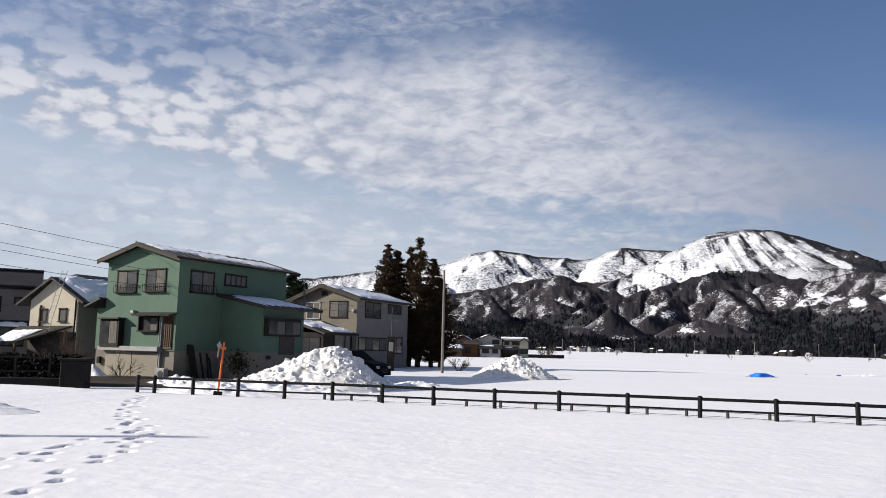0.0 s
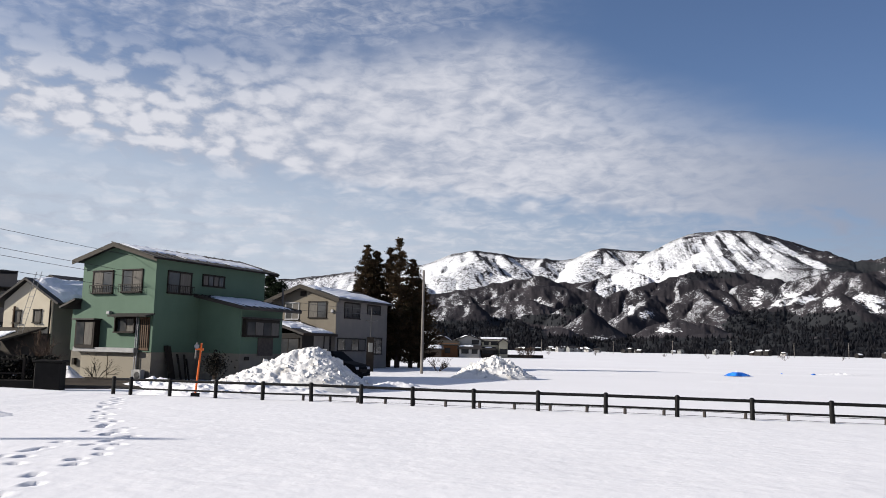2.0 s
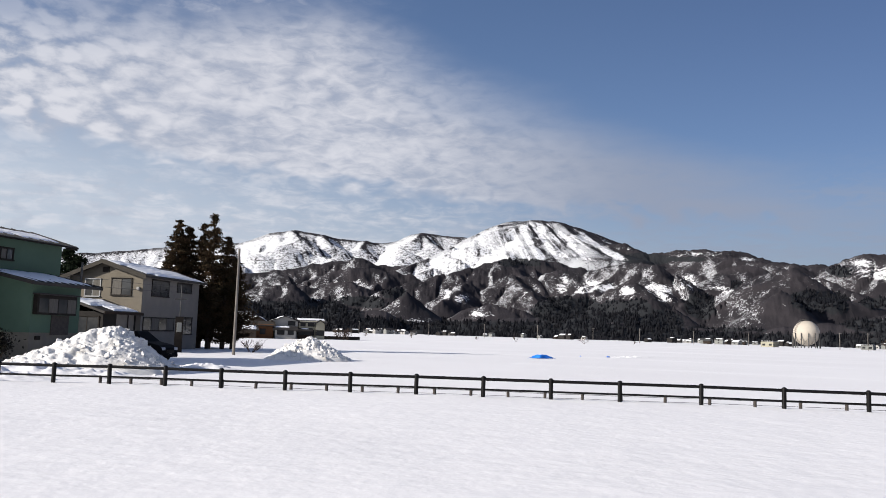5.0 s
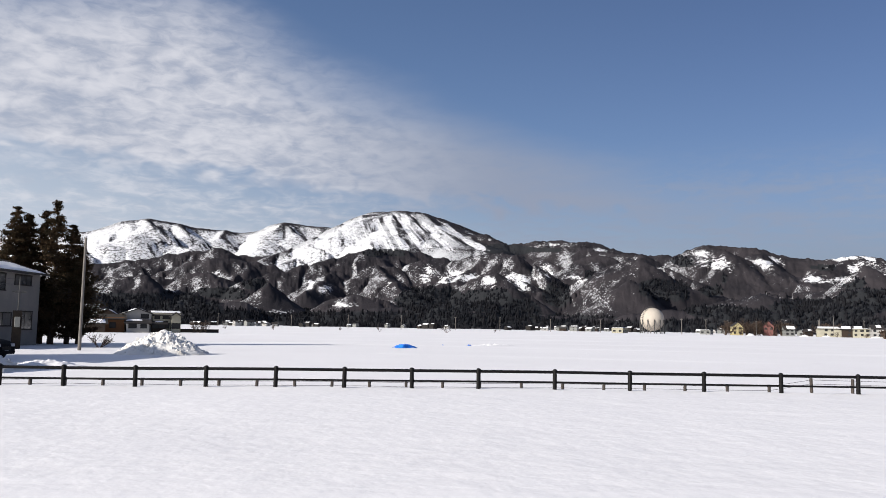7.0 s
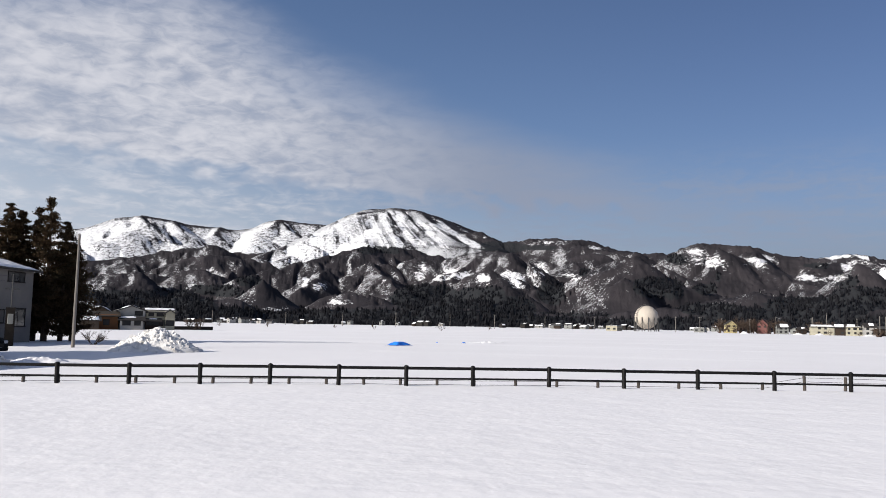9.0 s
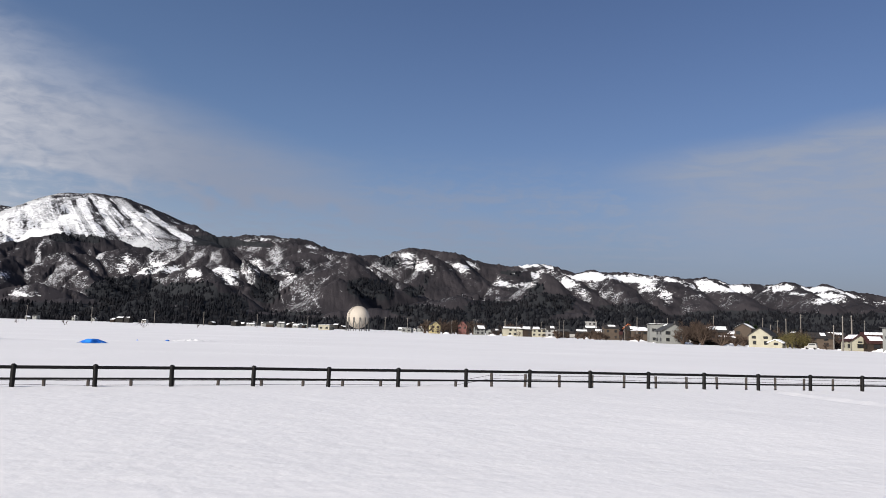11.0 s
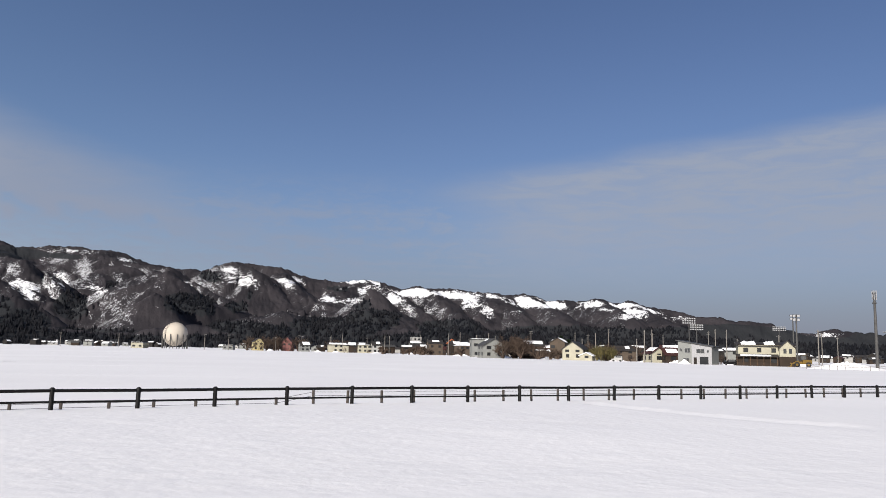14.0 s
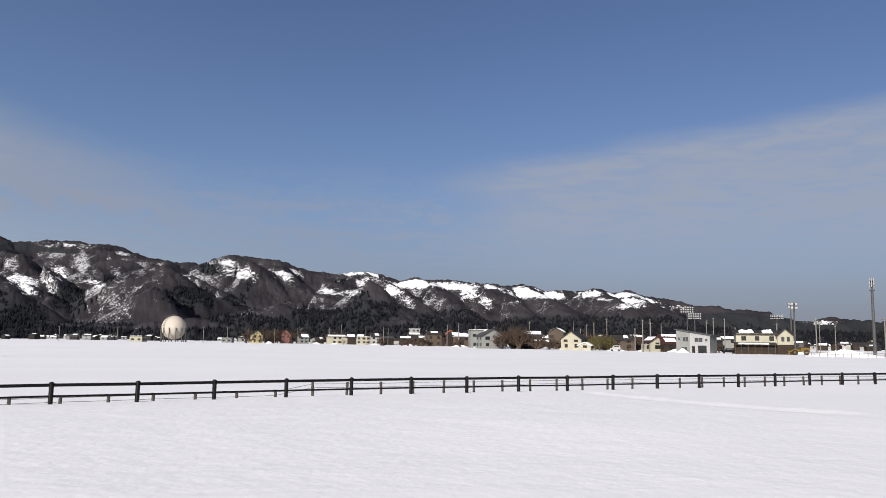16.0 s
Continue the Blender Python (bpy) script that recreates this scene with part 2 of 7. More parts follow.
M["tyre"] = material("tyre_rubber", (0.015, 0.015, 0.015), (0.022, 0.022, 0.022), 8, 0.85)
M["lamp_glass"] = material("headlamp", (0.5, 0.5, 0.52), (0.4, 0.4, 0.42), 8, 0.15)
M["tarp"] = material("blue_tarpaulin", (0.03, 0.22, 0.80), (0.02, 0.15, 0.62), 1.5, 0.45, 0.0, 40, 0.5)
M["sphere"] = material("tank_paint", (0.446, 0.403, 0.346), (0.403, 0.360, 0.310), 0.2, 0.6, 0.05, 4, 0.05)
M["steel"] = material("dull_steel", (0.085, 0.083, 0.082), (0.062, 0.061, 0.060), 1, 0.6, 0.1, 30, 0.1, 0.3)
M["yellow"] = material("machine_yellow", (0.13, 0.078, 0.010), (0.10, 0.06, 0.010), 1, 0.5, 0.1, 20, 0.1)
M["wall_yellow"] = material("yellow_wall", (0.40, 0.345, 0.19), (0.35, 0.30, 0.17), 0.5, 0.8, 0.05, 10)
M["wall_red"] = material("red_wall", (0.150, 0.068, 0.062), (0.125, 0.056, 0.052), 0.5, 0.8, 0.05, 10)
M["wall_white"] = material("white_wall", (0.33, 0.325, 0.315), (0.28, 0.275, 0.265), 0.4, 0.8, 0.08, 10)
M["wall_cream"] = material("pale_yellow_wall", (0.34, 0.322, 0.25), (0.29, 0.275, 0.22), 0.4, 0.8, 0.05, 10)
M["wall_tan"] = material("tan_wall", (0.085, 0.065, 0.050), (0.072, 0.056, 0.044), 0.5, 0.8, 0.08, 10)
M["wall_brown"] = material("brown_wall", (0.034, 0.024, 0.018), (0.026, 0.019, 0.015), 0.5, 0.8, 0.08, 10)
M["wall_grey"] = material("pale_grey_wall", (0.2016, 0.2064, 0.1968), (0.1728, 0.1776, 0.1728), 0.5, 0.8, 0.05, 10)
M["roof_red"] = material("dark_red_roof", (0.054, 0.024, 0.022), (0.044, 0.021, 0.019), 0.5, 0.6, 0.1, 10)
M["roof_orange"] = material("orange_roof", (0.434, 0.119, 0.035), (0.350, 0.098, 0.035), 0.5, 0.6, 0.1, 10)
M["wall_orange"] = material("orange_brown_wall", (0.150, 0.068, 0.030), (0.115, 0.055, 0.026), 0.5, 0.8, 0.1, 10)
M["bamboo"] = material("winter_bamboo", (0.115, 0.095, 0.038), (0.075, 0.068, 0.03), 0.5, 0.8)
M["lens"] = material("floodlight_glass", (0.30, 0.305, 0.315), (0.25, 0.255, 0.27), 2, 0.3)


def glass_material():
    m = bpy.data.materials.new("window_glass")
    m.use_nodes = True
    g = Graph(m.node_tree)
    bs = m.node_tree.nodes["Principled BSDF"]
    at = g.node("ShaderNodeTexCoord").outputs["Object"]
    g.put(bs.inputs["Base Color"], g.mix(g.ramp(g.noise(at, 0.9, 3.0), 0.35, 0.65), (0.03, 0.033, 0.036), (0.055, 0.055, 0.055)))
    bs.inputs["Roughness"].default_value = 0.08
    bs.inputs["Specular IOR Level"].default_value = 0.6
    return m


M["glass"] = glass_material()
M["dim_glass"] = material("dim_window", (0.012, 0.013, 0.015), (0.02, 0.021, 0.023), 0.5, 0.35, spec=0.2)


# ---- mesh helpers ----
def thing(name, m, label, category, group="", kind=""):
    """An Empty at the base of a thing, at the pose m."""
    ob = new(name)
    ob.empty_display_size = 0.2
    ob.matrix_world = m
    return tagged(ob, label, category, group, kind)


def finish(name, bm, mat, parent=None, label="", smooth=False):
    me = bpy.data.meshes.new(name)
    bm.normal_update()
    bm.to_mesh(me)
    bm.free()
    for mm in (mat if isinstance(mat, (list, tuple)) else [mat]):
        me.materials.append(M[mm] if isinstance(mm, str) else mm)
    if smooth:
        for p in me.polygons:
            p.use_smooth = True
    ob = new(name, me)
    if parent is not None:
        ob.parent = parent
    if label:
        ob["label"] = label
    return ob


part = finish


def box(bm, x0, y0, z0, x1, y1, z1, bevel=0.0):
    r = bmesh.ops.create_cube(bm, size=1.0, matrix=Matrix.Translation(((x0 + x1) / 2, (y0 + y1) / 2, (z0 + z1) / 2)) @ Matrix.Diagonal((x1 - x0, y1 - y0, z1 - z0, 1)))
    if bevel:
        es = list({e for v in r["verts"] for e in v.link_edges})
        bmesh.ops.bevel(bm, geom=es, offset=bevel, segments=1, affect="EDGES", profile=0.5)
    return bm


def boxed(*a, bevel=0.0):
    return box(bmesh.new(), *a, bevel=bevel)


def rod(bm, a, b, r0, r1=None, sides=8, cap=True):
    a, b = Vector(a), Vector(b)
    d = b - a
    m = Matrix.Translation((a + b) / 2) @ d.to_track_quat("Z", "Y").to_matrix().to_4x4()
    bmesh.ops.create_cone(bm, cap_ends=cap, segments=sides, radius1=r0, radius2=r0 if r1 is None else r1, depth=d.length, matrix=m)
    return bm


def prism(bm, outline, x0, x1, axis="x"):
    """A polygon in the plane across the axis, pushed out from x0 to x1. outline: pairs of the other two coordinates."""
    def at(u, v, s):
        return (s, u, v) if axis == "x" else ((u, s, v) if axis == "y" else (u, v, s))
    a = [bm.verts.new(at(u, v, x0)) for u, v in outline]
    b = [bm.verts.new(at(u, v, x1)) for u, v in outline]
    n = len(outline)
    bm.faces.new(a[::-1])
    bm.faces.new(b)
    for i in range(n):
        bm.faces.new((a[i], a[(i + 1) % n], b[(i + 1) % n], b[i]))
    bmesh.ops.recalc_face_normals(bm, faces=bm.faces[:])
    return bm


def sheet(name, verts, faces, mat, smooth=True):
    """A mesh object from arrays of places and quads."""
    me = bpy.data.meshes.new(name)
    verts, faces = np.asarray(verts, dtype=np.float32), np.asarray(faces, dtype=np.int32)
    k = faces.shape[1]
    me.vertices.add(len(verts))
    me.vertices.foreach_set("co", verts.ravel())
    me.loops.add(faces.size)
    me.loops.foreach_set("vertex_index", faces.ravel())
    me.polygons.add(len(faces))
    me.polygons.foreach_set("loop_start", np.arange(0, faces.size, k, dtype=np.int32))
    me.polygons.foreach_set("loop_total", np.full(len(faces), k, dtype=np.int32))
    me.polygons.foreach_set("use_smooth", np.full(len(faces), smooth))
    me.update(calc_edges=True)
    me.materials.append(M[mat] if isinstance(mat, str) else mat)
    return new(name, me)


def grid_faces(nu, nv):
    i = np.arange(nu * nv).reshape(nu, nv)
    return np.stack([i[:-1, :-1], i[1:, :-1], i[1:, 1:], i[:-1, 1:]], -1).reshape(-1, 4)


def lattice(x, y, seed):
    """Smooth value noise in 0..1 on arrays."""
    xi, yi = np.floor(x).astype(np.int64), np.floor(y).astype(np.int64)
    fx, fy = x - xi, y - yi
    fx, fy = fx * fx * (3 - 2 * fx), fy * fy * (3 - 2 * fy)

    def h(a, b):
        n = (a * 374761393 + b * 668265263 + seed * 2147483647) & 0xFFFFFFFF
        n = ((n ^ (n >> 13)) * 1274126177) & 0xFFFFFFFF
        return ((n ^ (n >> 16)) & 0xFFFF) / 65535.0
    return (h(xi, yi) * (1 - fx) + h(xi + 1, yi) * fx) * (1 - fy) + (h(xi, yi + 1) * (1 - fx) + h(xi + 1, yi + 1) * fx) * fy


def fbm(x, y, seed, octaves=5, gain=0.5):
    s, a, t = 0.0, 1.0, 0.0
    for o in range(octaves):
        s, t = s + a * lattice(x * 2 ** o, y * 2 ** o, seed + o), t + a
        a *= gain
    return s / t


def ridged(x, y, seed, octaves=4):
    s, a, t = 0.0, 1.0, 0.0
    for o in range(octaves):
        s, t = s + a * (1 - np.abs(2 * lattice(x * 2 ** o, y * 2 ** o, seed + o) - 1)), t + a
        a *= 0.5
    return s / t


def smooth(a, b, x):
    t = np.clip((x - a) / (b - a), 0, 1)
    return t * t * (3 - 2 * t)


# ---- the ground: one snowfield ----
YARD = -0.35


def fence_y(x):
    return np.interp(x, [-60, -11, -0.3, 11.4, 18, 22.7, 28.7, 45.5, 75], [38, 28.9, 26.15, 22.05, 19.65, 17.6, 14.2, 4.5, -12.5])


def ground_z(x, y):
    """Snow level: the near field, a step down behind the fence, gentle waves."""
    x, y = np.asarray(x, dtype=float), np.asarray(y, dtype=float)
    d = (y - fence_y(np.clip(x, -40, 75))) * 0.88
    z = YARD * smooth(0.15, 2.4, d)
    near = np.exp(-((x * x + y * y) / 60.0 ** 2))
    z = z + near * (0.10 * (fbm(x * 0.16, y * 0.16, 11, 3) - 0.5) + 0.022 * (fbm(x * 0.9, y * 1.7, 12, 3) - 0.5))
    # the low bank in front of the gardens
    z = z + 0.10 * np.exp(-((x + 16.0) / 4.5) ** 2 - ((y - 30.3) / 1.1) ** 2) * smooth(-10.5, -13, x)
    return z


def steps_along(points, stride, wide, seed):
    rnd = random.Random(seed)
    out, side, left = [], 1, 0.0
    for (x0, y0), (x1, y1) in zip(points, points[1:]):
        L = math.hypot(x1 - x0, y1 - y0)
        s = left
        while s < L:
            u = s / L
            out.append((x0 + (x1 - x0) * u + side * wide * rnd.uniform(0.5, 1.4) * (y1 - y0) / L, y0 + (y1 - y0) * u - side * wide * (x1 - x0) / L + rnd.uniform(-0.08, 0.08), math.atan2(x1 - x0, y1 - y0) + rnd.uniform(-0.3, 0.3)))
            side, s = -side, s + stride * rnd.uniform(0.8, 1.2)
        left = s - L
    return out


TRAILS = [([(-4.9, 9.4), (-5.3, 12.0), (-5.4, 14.4), (-6.2, 16.6), (-7.6, 19.4), (-8.9, 22.8), (-10.2, 27.5)], 0.72, 0.12, 1),
          ([(-6.6, 11.6), (-6.4, 14.2), (-5.7, 15.6), (-6.1, 17.0), (-7.1, 18.6), (-8.2, 21.0), (-10.0, 26.5)], 0.85, 0.16, 2),
          ([(-6.2, 12.4), (-6.8, 13.6), (-6.4, 16.0), (-7.5, 18.8)], 1.0, 0.16, 4)]


def build_ground():
    def spread(inner0, inner1, step, reach, sign):
        out, s, p = [], step, inner1 if sign > 0 else inner0
        while abs(p) < reach:
            s = min(s * 1.22, 260.0)
            p += sign * s
            out.append(p)
        return out
    xs = spread(-30, 0, 0.9, 5600, -1)[::-1] + list(np.arange(-30, -12, 0.5)) + list(np.arange(-12, -2.6, 0.075)) + list(np.arange(-2.6, 24, 0.22)) + list(np.arange(24, 62, 0.45)) + spread(0, 62, 0.6, 5600, 1)
    ys = spread(-3, 0, 0.8, 5600, -1)[::-1] + list(np.arange(-3, 8, 0.35)) + list(np.arange(8, 28.6, 0.085)) + list(np.arange(28.6, 90, 0.4)) + spread(0, 90, 0.6, 5600, 1)
    xs, ys = np.array(xs), np.array(ys)
    X, Y = np.meshgrid(xs, ys, indexing="ij")
    Z = ground_z(X, Y)
    for pts, stride, wide, seed in TRAILS:
        for fx, fy, a in steps_along(pts, stride, wide, seed):
            i0, i1 = np.searchsorted(xs, (fx - 0.5, fx + 0.5))
            j0, j1 = np.searchsorted(ys, (fy - 0.6, fy + 0.6))
            dx, dy = X[i0:i1, j0:j1] - fx, Y[i0:i1, j0:j1] - fy
            u, v = dx * math.cos(a) - dy * math.sin(a), dx * math.sin(a) + dy * math.cos(a)
            r = np.sqrt((u / 0.105) ** 2 + (v / 0.185) ** 2)
            Z[i0:i1, j0:j1] += -0.075 * (1 - smooth(0.45, 1.2, r)) + 0.012 * np.exp(-((r - 1.45) / 0.3) ** 2)
    # a faint line of tracks by the eastern stretch of the fence
    along = smooth(1.0, 2.5, Y) * smooth(12.6, 11.5, Y) * (np.abs(X - 28) < 6)
    line = 26.0 + 0.045 * np.clip(Y - 1.0, 0, 12) ** 1.9
    Z += along * (-0.06 * np.exp(-((X - line) / 0.25) ** 2) + 0.05 * np.exp(-((X - line - 0.5) / 0.25) ** 2)) * (0.5 + lattice(X * 1.5, Y * 2.5, 44))
    ob = sheet("ground", np.stack([X, Y, Z], -1).reshape(-1, 3), grid_faces(len(xs), len(ys)), "snow")
    return tagged(ob, "flat snow-covered rice fields with wind ripples and footprints", "snowfield", kind="structure")


build_ground()


def tubes(name, rods, mat, parent, sides=4):
    """Many thin tapered rods as one mesh: each row is two ends and two radii."""
    r = np.array([(*a, *b, r0, r1) for a, b, r0, r1 in rods], dtype=float)
    a, b = r[:, 0:3], r[:, 3:6]
    d = b - a
    d /= np.maximum(np.linalg.norm(d, axis=1, keepdims=True), 1e-6)
    ref = np.where(np.abs(d[:, 2:3]) < 0.9, [[0.0, 0.0, 1.0]], [[1.0, 0.0, 0.0]])
    u = np.cross(d, ref)
    u /= np.linalg.norm(u, axis=1, keepdims=True)
    v = np.cross(d, u)
    rings = []
    for end, rad in ((a, r[:, 6]), (b, r[:, 7])):
        for i in range(sides):
            t = math.tau * i / sides
            rings.append(end + rad[:, None] * (math.cos(t) * u + math.sin(t) * v))
    verts = np.stack(rings, 1).reshape(-1, 3)
    base = (np.arange(len(r)) * 2 * sides)[:, None]
    faces = np.concatenate([base + np.array([[i, (i + 1) % sides, sides + (i + 1) % sides, sides + i]]) for i in range(sides)])
    ob = sheet(name, verts, faces, mat)
    ob.parent = parent
    return ob


# ---- mountains ----
def crest(knots, az, seed, rough):
    a, e = np.array(knots[0::2]), np.array(knots[1::2])
    smoothed = np.interp(az, a, e)
    for s in (0.15, 0.3):
        smoothed = 0.25 * np.interp(az - s, a, e) + 0.25 * np.interp(az + s, a, e) + 0.5 * smoothed
    return smoothed + rough * (fbm(az * 1.1, az * 0 + 3.3, seed, 5) - 0.5)


# bearing and height angle, in degrees, of each range's skyline, range by range
BACK = [-60, 3.0, -30, 3.6, -20, 4.0, -9.6, 4.64, -5.2, 5.3, -0.2, 5.91, 1.5, 6.54, 2.5, 6.84, 3.5, 7.05, 5.0, 6.91, 6.2, 6.74, 6.9, 6.55, 8.0, 6.49, 10.0, 6.38, 10.7, 6.49, 11.9, 7.02, 12.7, 7.25, 14.3, 7.11, 15.9, 7.05, 22, 5.5, 30, 3.0, 110, 1.0]
DOME = [-60, 0, 8, 2.0, 12.8, 5.17, 15.1, 6.34, 16.7, 7.24, 17.7, 7.76, 18.7, 8.11, 20.7, 8.33, 22.6, 8.29, 24.1, 7.82, 25.7, 7.23, 27.0, 6.76, 28.2, 6.24, 29.0, 5.92, 32, 5.0, 36, 3.0, 110, 0]
EAST = [-60, 0, 22, 3.0, 26, 5.2, 29.0, 5.92, 30.0, 6.13, 31.0, 6.21, 33.1, 6.29, 34.3, 6.29, 35.1, 6.09, 36.2, 5.76, 37.0, 5.56, 38.4, 5.27, 39.7, 5.26, 44, 4.0, 60, 1.5, 110, 0.5]
LONG = [-60, 0, 34, 3.0, 38, 4.7, 41.0, 5.33, 42.1, 5.74, 42.5, 5.83, 43.6, 5.73, 44.8, 5.67, 46.0, 5.6, 47.6, 5.06, 48.4, 4.8, 49.6, 4.76, 50.8, 5.0, 52.0, 5.08, 53.7, 4.76, 54.5, 4.54, 55.5, 4.69, 56.5, 4.43, 58.2, 4.5, 60.2, 4.34, 62.3, 4.09, 63.5, 4.23, 64.9, 3.92, 65.9, 3.81, 66.5, 3.94, 67.5, 3.79, 68.5, 4.0, 69.8, 3.65, 71.0, 3.66, 72.5, 3.39, 74.1, 3.05, 75.2, 2.67, 76.5, 2.68, 77.7, 2.46, 78.6, 2.58, 79.5, 2.36, 80.9, 2.1, 81.9, 1.67, 82.6, 1.67, 83.2, 1.97, 84.5, 1.87, 86.1, 1.81, 110, 1.3]
MID = [-60, 1.6, -20, 2.0, 0, 2.6, 8, 3.0, 14, 2.4, 20, 3.2, 30, 3.0, 36, 3.0, 42, 2.6, 50, 2.4, 58, 2.0, 66, 1.8, 74, 1.4, 80, 1.0, 110, 0.8]
FOOT = [-60, 1.2, -10, 1.4, 0.7, 1.55, 5.4, 1.5, 8.5, 1.5, 10.2, 1.4, 12, 0.6, 15, 0.7, 19, 1.2, 23, 1.5, 25.5, 1.8, 27, 1.9, 29, 1.4, 34.6, 0.7, 37, 1.0, 40, 1.4, 45, 1.3, 52, 1.7, 60, 1.5, 75, 1.0, 110, 0.5]

# spurs that run down from the skylines: distance at the top and at the end, fall of the flanks, then bearing and height angle by turns
BACK_SPURS = [
    (4400, 3900, 0.75, [3.5, 6.97, 3.8, 6.61, 4.0, 6.32, 4.7, 5.74, 5.6, 5.27, 6.6, 5.01]),
    (4150, 3950, 0.6, [4.0, 6.35, 2.9, 5.91, 1.7, 5.38, -0.2, 4.68]),
    (4400, 4100, 0.6, [5.7, 6.8, 6.3, 6.12, 6.8, 5.37]),
    (4400, 3900, 0.8, [12.7, 7.21, 12.0, 6.66, 11.5, 6.05, 11.1, 5.39, 10.8, 4.82]),
    (4400, 4100, 0.7, [12.7, 7.21, 13.5, 6.44, 14.3, 5.75]),
    (4400, 4150, 0.6, [8.8, 6.52, 8.3, 5.91, 7.3, 5.39]),
    (3650, 3650, 0.55, [-0.1, 3.6, 3.3, 4.32, 7.0, 4.95, 8.7, 5.3, 9.6, 4.94, 10.8, 4.7, 12.2, 4.79]),
]
DOME_SPURS = [
    (3880, 3400, 0.6, [19.9, 8.23, 18.3, 7.94, 16.9, 7.25, 15.1, 6.3, 13.1, 5.3, 11.6, 4.65]),
    (3800, 3300, 0.5, [19.9, 8.06, 18.3, 7.57, 16.9, 6.8, 15.5, 5.78, 14.0, 4.85, 12.8, 4.41]),
    (3860, 3300, 0.3, [20.3, 8.07, 20.9, 7.15, 21.5, 5.94]),
    (3860, 3300, 0.3, [21.4, 8.18, 22.6, 7.1, 23.9, 5.98]),
    (3860, 3250, 0.3, [22.6, 8.17, 24.3, 7.01, 25.5, 6.01]),
    (3860, 3250, 0.3, [23.6, 7.86, 25.5, 6.74, 27.0, 5.94]),
    (3500, 3500, 0.5, [26.5, 6.75, 27.4, 6.68, 28.8, 6.0]),
    (3300, 3000, 0.5, [33.0, 6.22, 34.4, 5.76, 36.2, 5.38, 38.4, 5.12]),
]
WEST_SPURS = [
    (2500, 2900, 0.6, [10.5, 2.94, 12.0, 3.43, 13.6, 4.03, 15.2, 4.6, 16.8, 5.05, 18.4, 5.42, 20.8, 5.52, 22.7, 5.35]),
    (3050, 3050, 0.6, [5.2, 3.52, 6.5, 4.11, 8.1, 4.53, 10.0, 4.6, 12.0, 4.27]),
    (2600, 2400, 0.6, [0.5, 2.5, 1.6, 3.11, 2.7, 3.34, 3.8, 3.0, 5.3, 2.2, 6.4, 1.73]),
    (2600, 2600, 0.6, [5.4, 2.67, 6.7, 3.49, 7.8, 3.65, 8.6, 3.24, 9.3, 2.71]),
    (1900, 1900, 0.6, [10.2, 1.63, 11.0, 2.28, 12.0, 2.79, 13.1, 2.17, 14.7, 1.09]),
    (1900, 1900, 0.5, [14.9, 1.13, 16.4, 1.85, 18.2, 2.33, 20.1, 1.83]),
    (2850, 2250, 0.55, [16.8, 5.01, 16.4, 3.99, 15.4, 2.95, 14.6, 2.13]),
    (2850, 2250, 0.6, [18.8, 5.27, 19.2, 4.26, 20.4, 3.26, 22.1, 2.48]),
]
MID_SPURS = [
    (2750, 2350, 0.6, [23.7, 4.34, 25.3, 4.94, 27.0, 5.33, 28.6, 5.51, 29.5, 5.31, 30.6, 4.71, 31.4, 3.82, 32.2, 3.1, 33.3, 2.22]),
    (2720, 2350, 0.6, [27.0, 5.29, 26.1, 4.46, 24.9, 3.63, 23.5, 2.79]),
    (2700, 2300, 0.6, [29.2, 5.31, 28.8, 4.41, 29.8, 3.6, 31.5, 2.73]),
    (2700, 2750, 0.5, [20.8, 3.96, 22.5, 4.81, 24.1, 4.96]),
    (2350, 2350, 0.6, [25.6, 2.74, 26.8, 3.57, 28.2, 3.99, 29.6, 3.52, 31.1, 2.8]),
    (2000, 2000, 0.6, [28.2, 2.37, 29.2, 2.78, 30.5, 2.31, 31.5, 1.39]),
    (2500, 2200, 0.6, [33.6, 2.08, 34.9, 3.64, 36.2, 4.54, 37.3, 5.06, 38.2, 4.84, 38.9, 3.9, 40.3, 2.99, 42.1, 2.0]),
    (2300, 2400, 0.55, [34.3, 2.18, 35.9, 3.38, 37.4, 4.03, 38.4, 3.81]),
]
EAST_SPURS = [
    (2050, 2050, 0.55, [34.7, 1.64, 36.0, 2.63, 37.4, 3.45, 38.5, 2.92, 40.0, 1.82]),
    (2800, 2800, 0.5, [33.1, 4.37, 34.4, 5.01, 36.0, 5.29]),
    (3000, 2500, 0.6, [40.8, 5.08, 42.1, 5.74, 43.0, 5.74, 44.2, 5.32, 45.2, 4.37, 46.5, 3.21]),
    (2700, 2200, 0.55, [38.4, 4.96, 39.9, 4.34, 41.4, 3.54, 43.0, 2.7, 45.0, 1.77]),
    (2900, 2500, 0.5, [46.0, 5.32, 46.8, 4.43, 48.4, 3.48, 50.5, 2.93]),
    (3000, 2500, 0.55, [51.8, 5.0, 53.7, 4.23, 55.0, 3.58, 56.5, 2.8]),
    (2600, 2950, 0.55, [48.3, 3.15, 50.0, 4.09, 51.6, 4.62]),
    (2500, 2500, 0.55, [50.1, 2.92, 51.7, 3.85, 52.4, 4.32, 53.7, 3.22, 55.0, 2.23]),
]
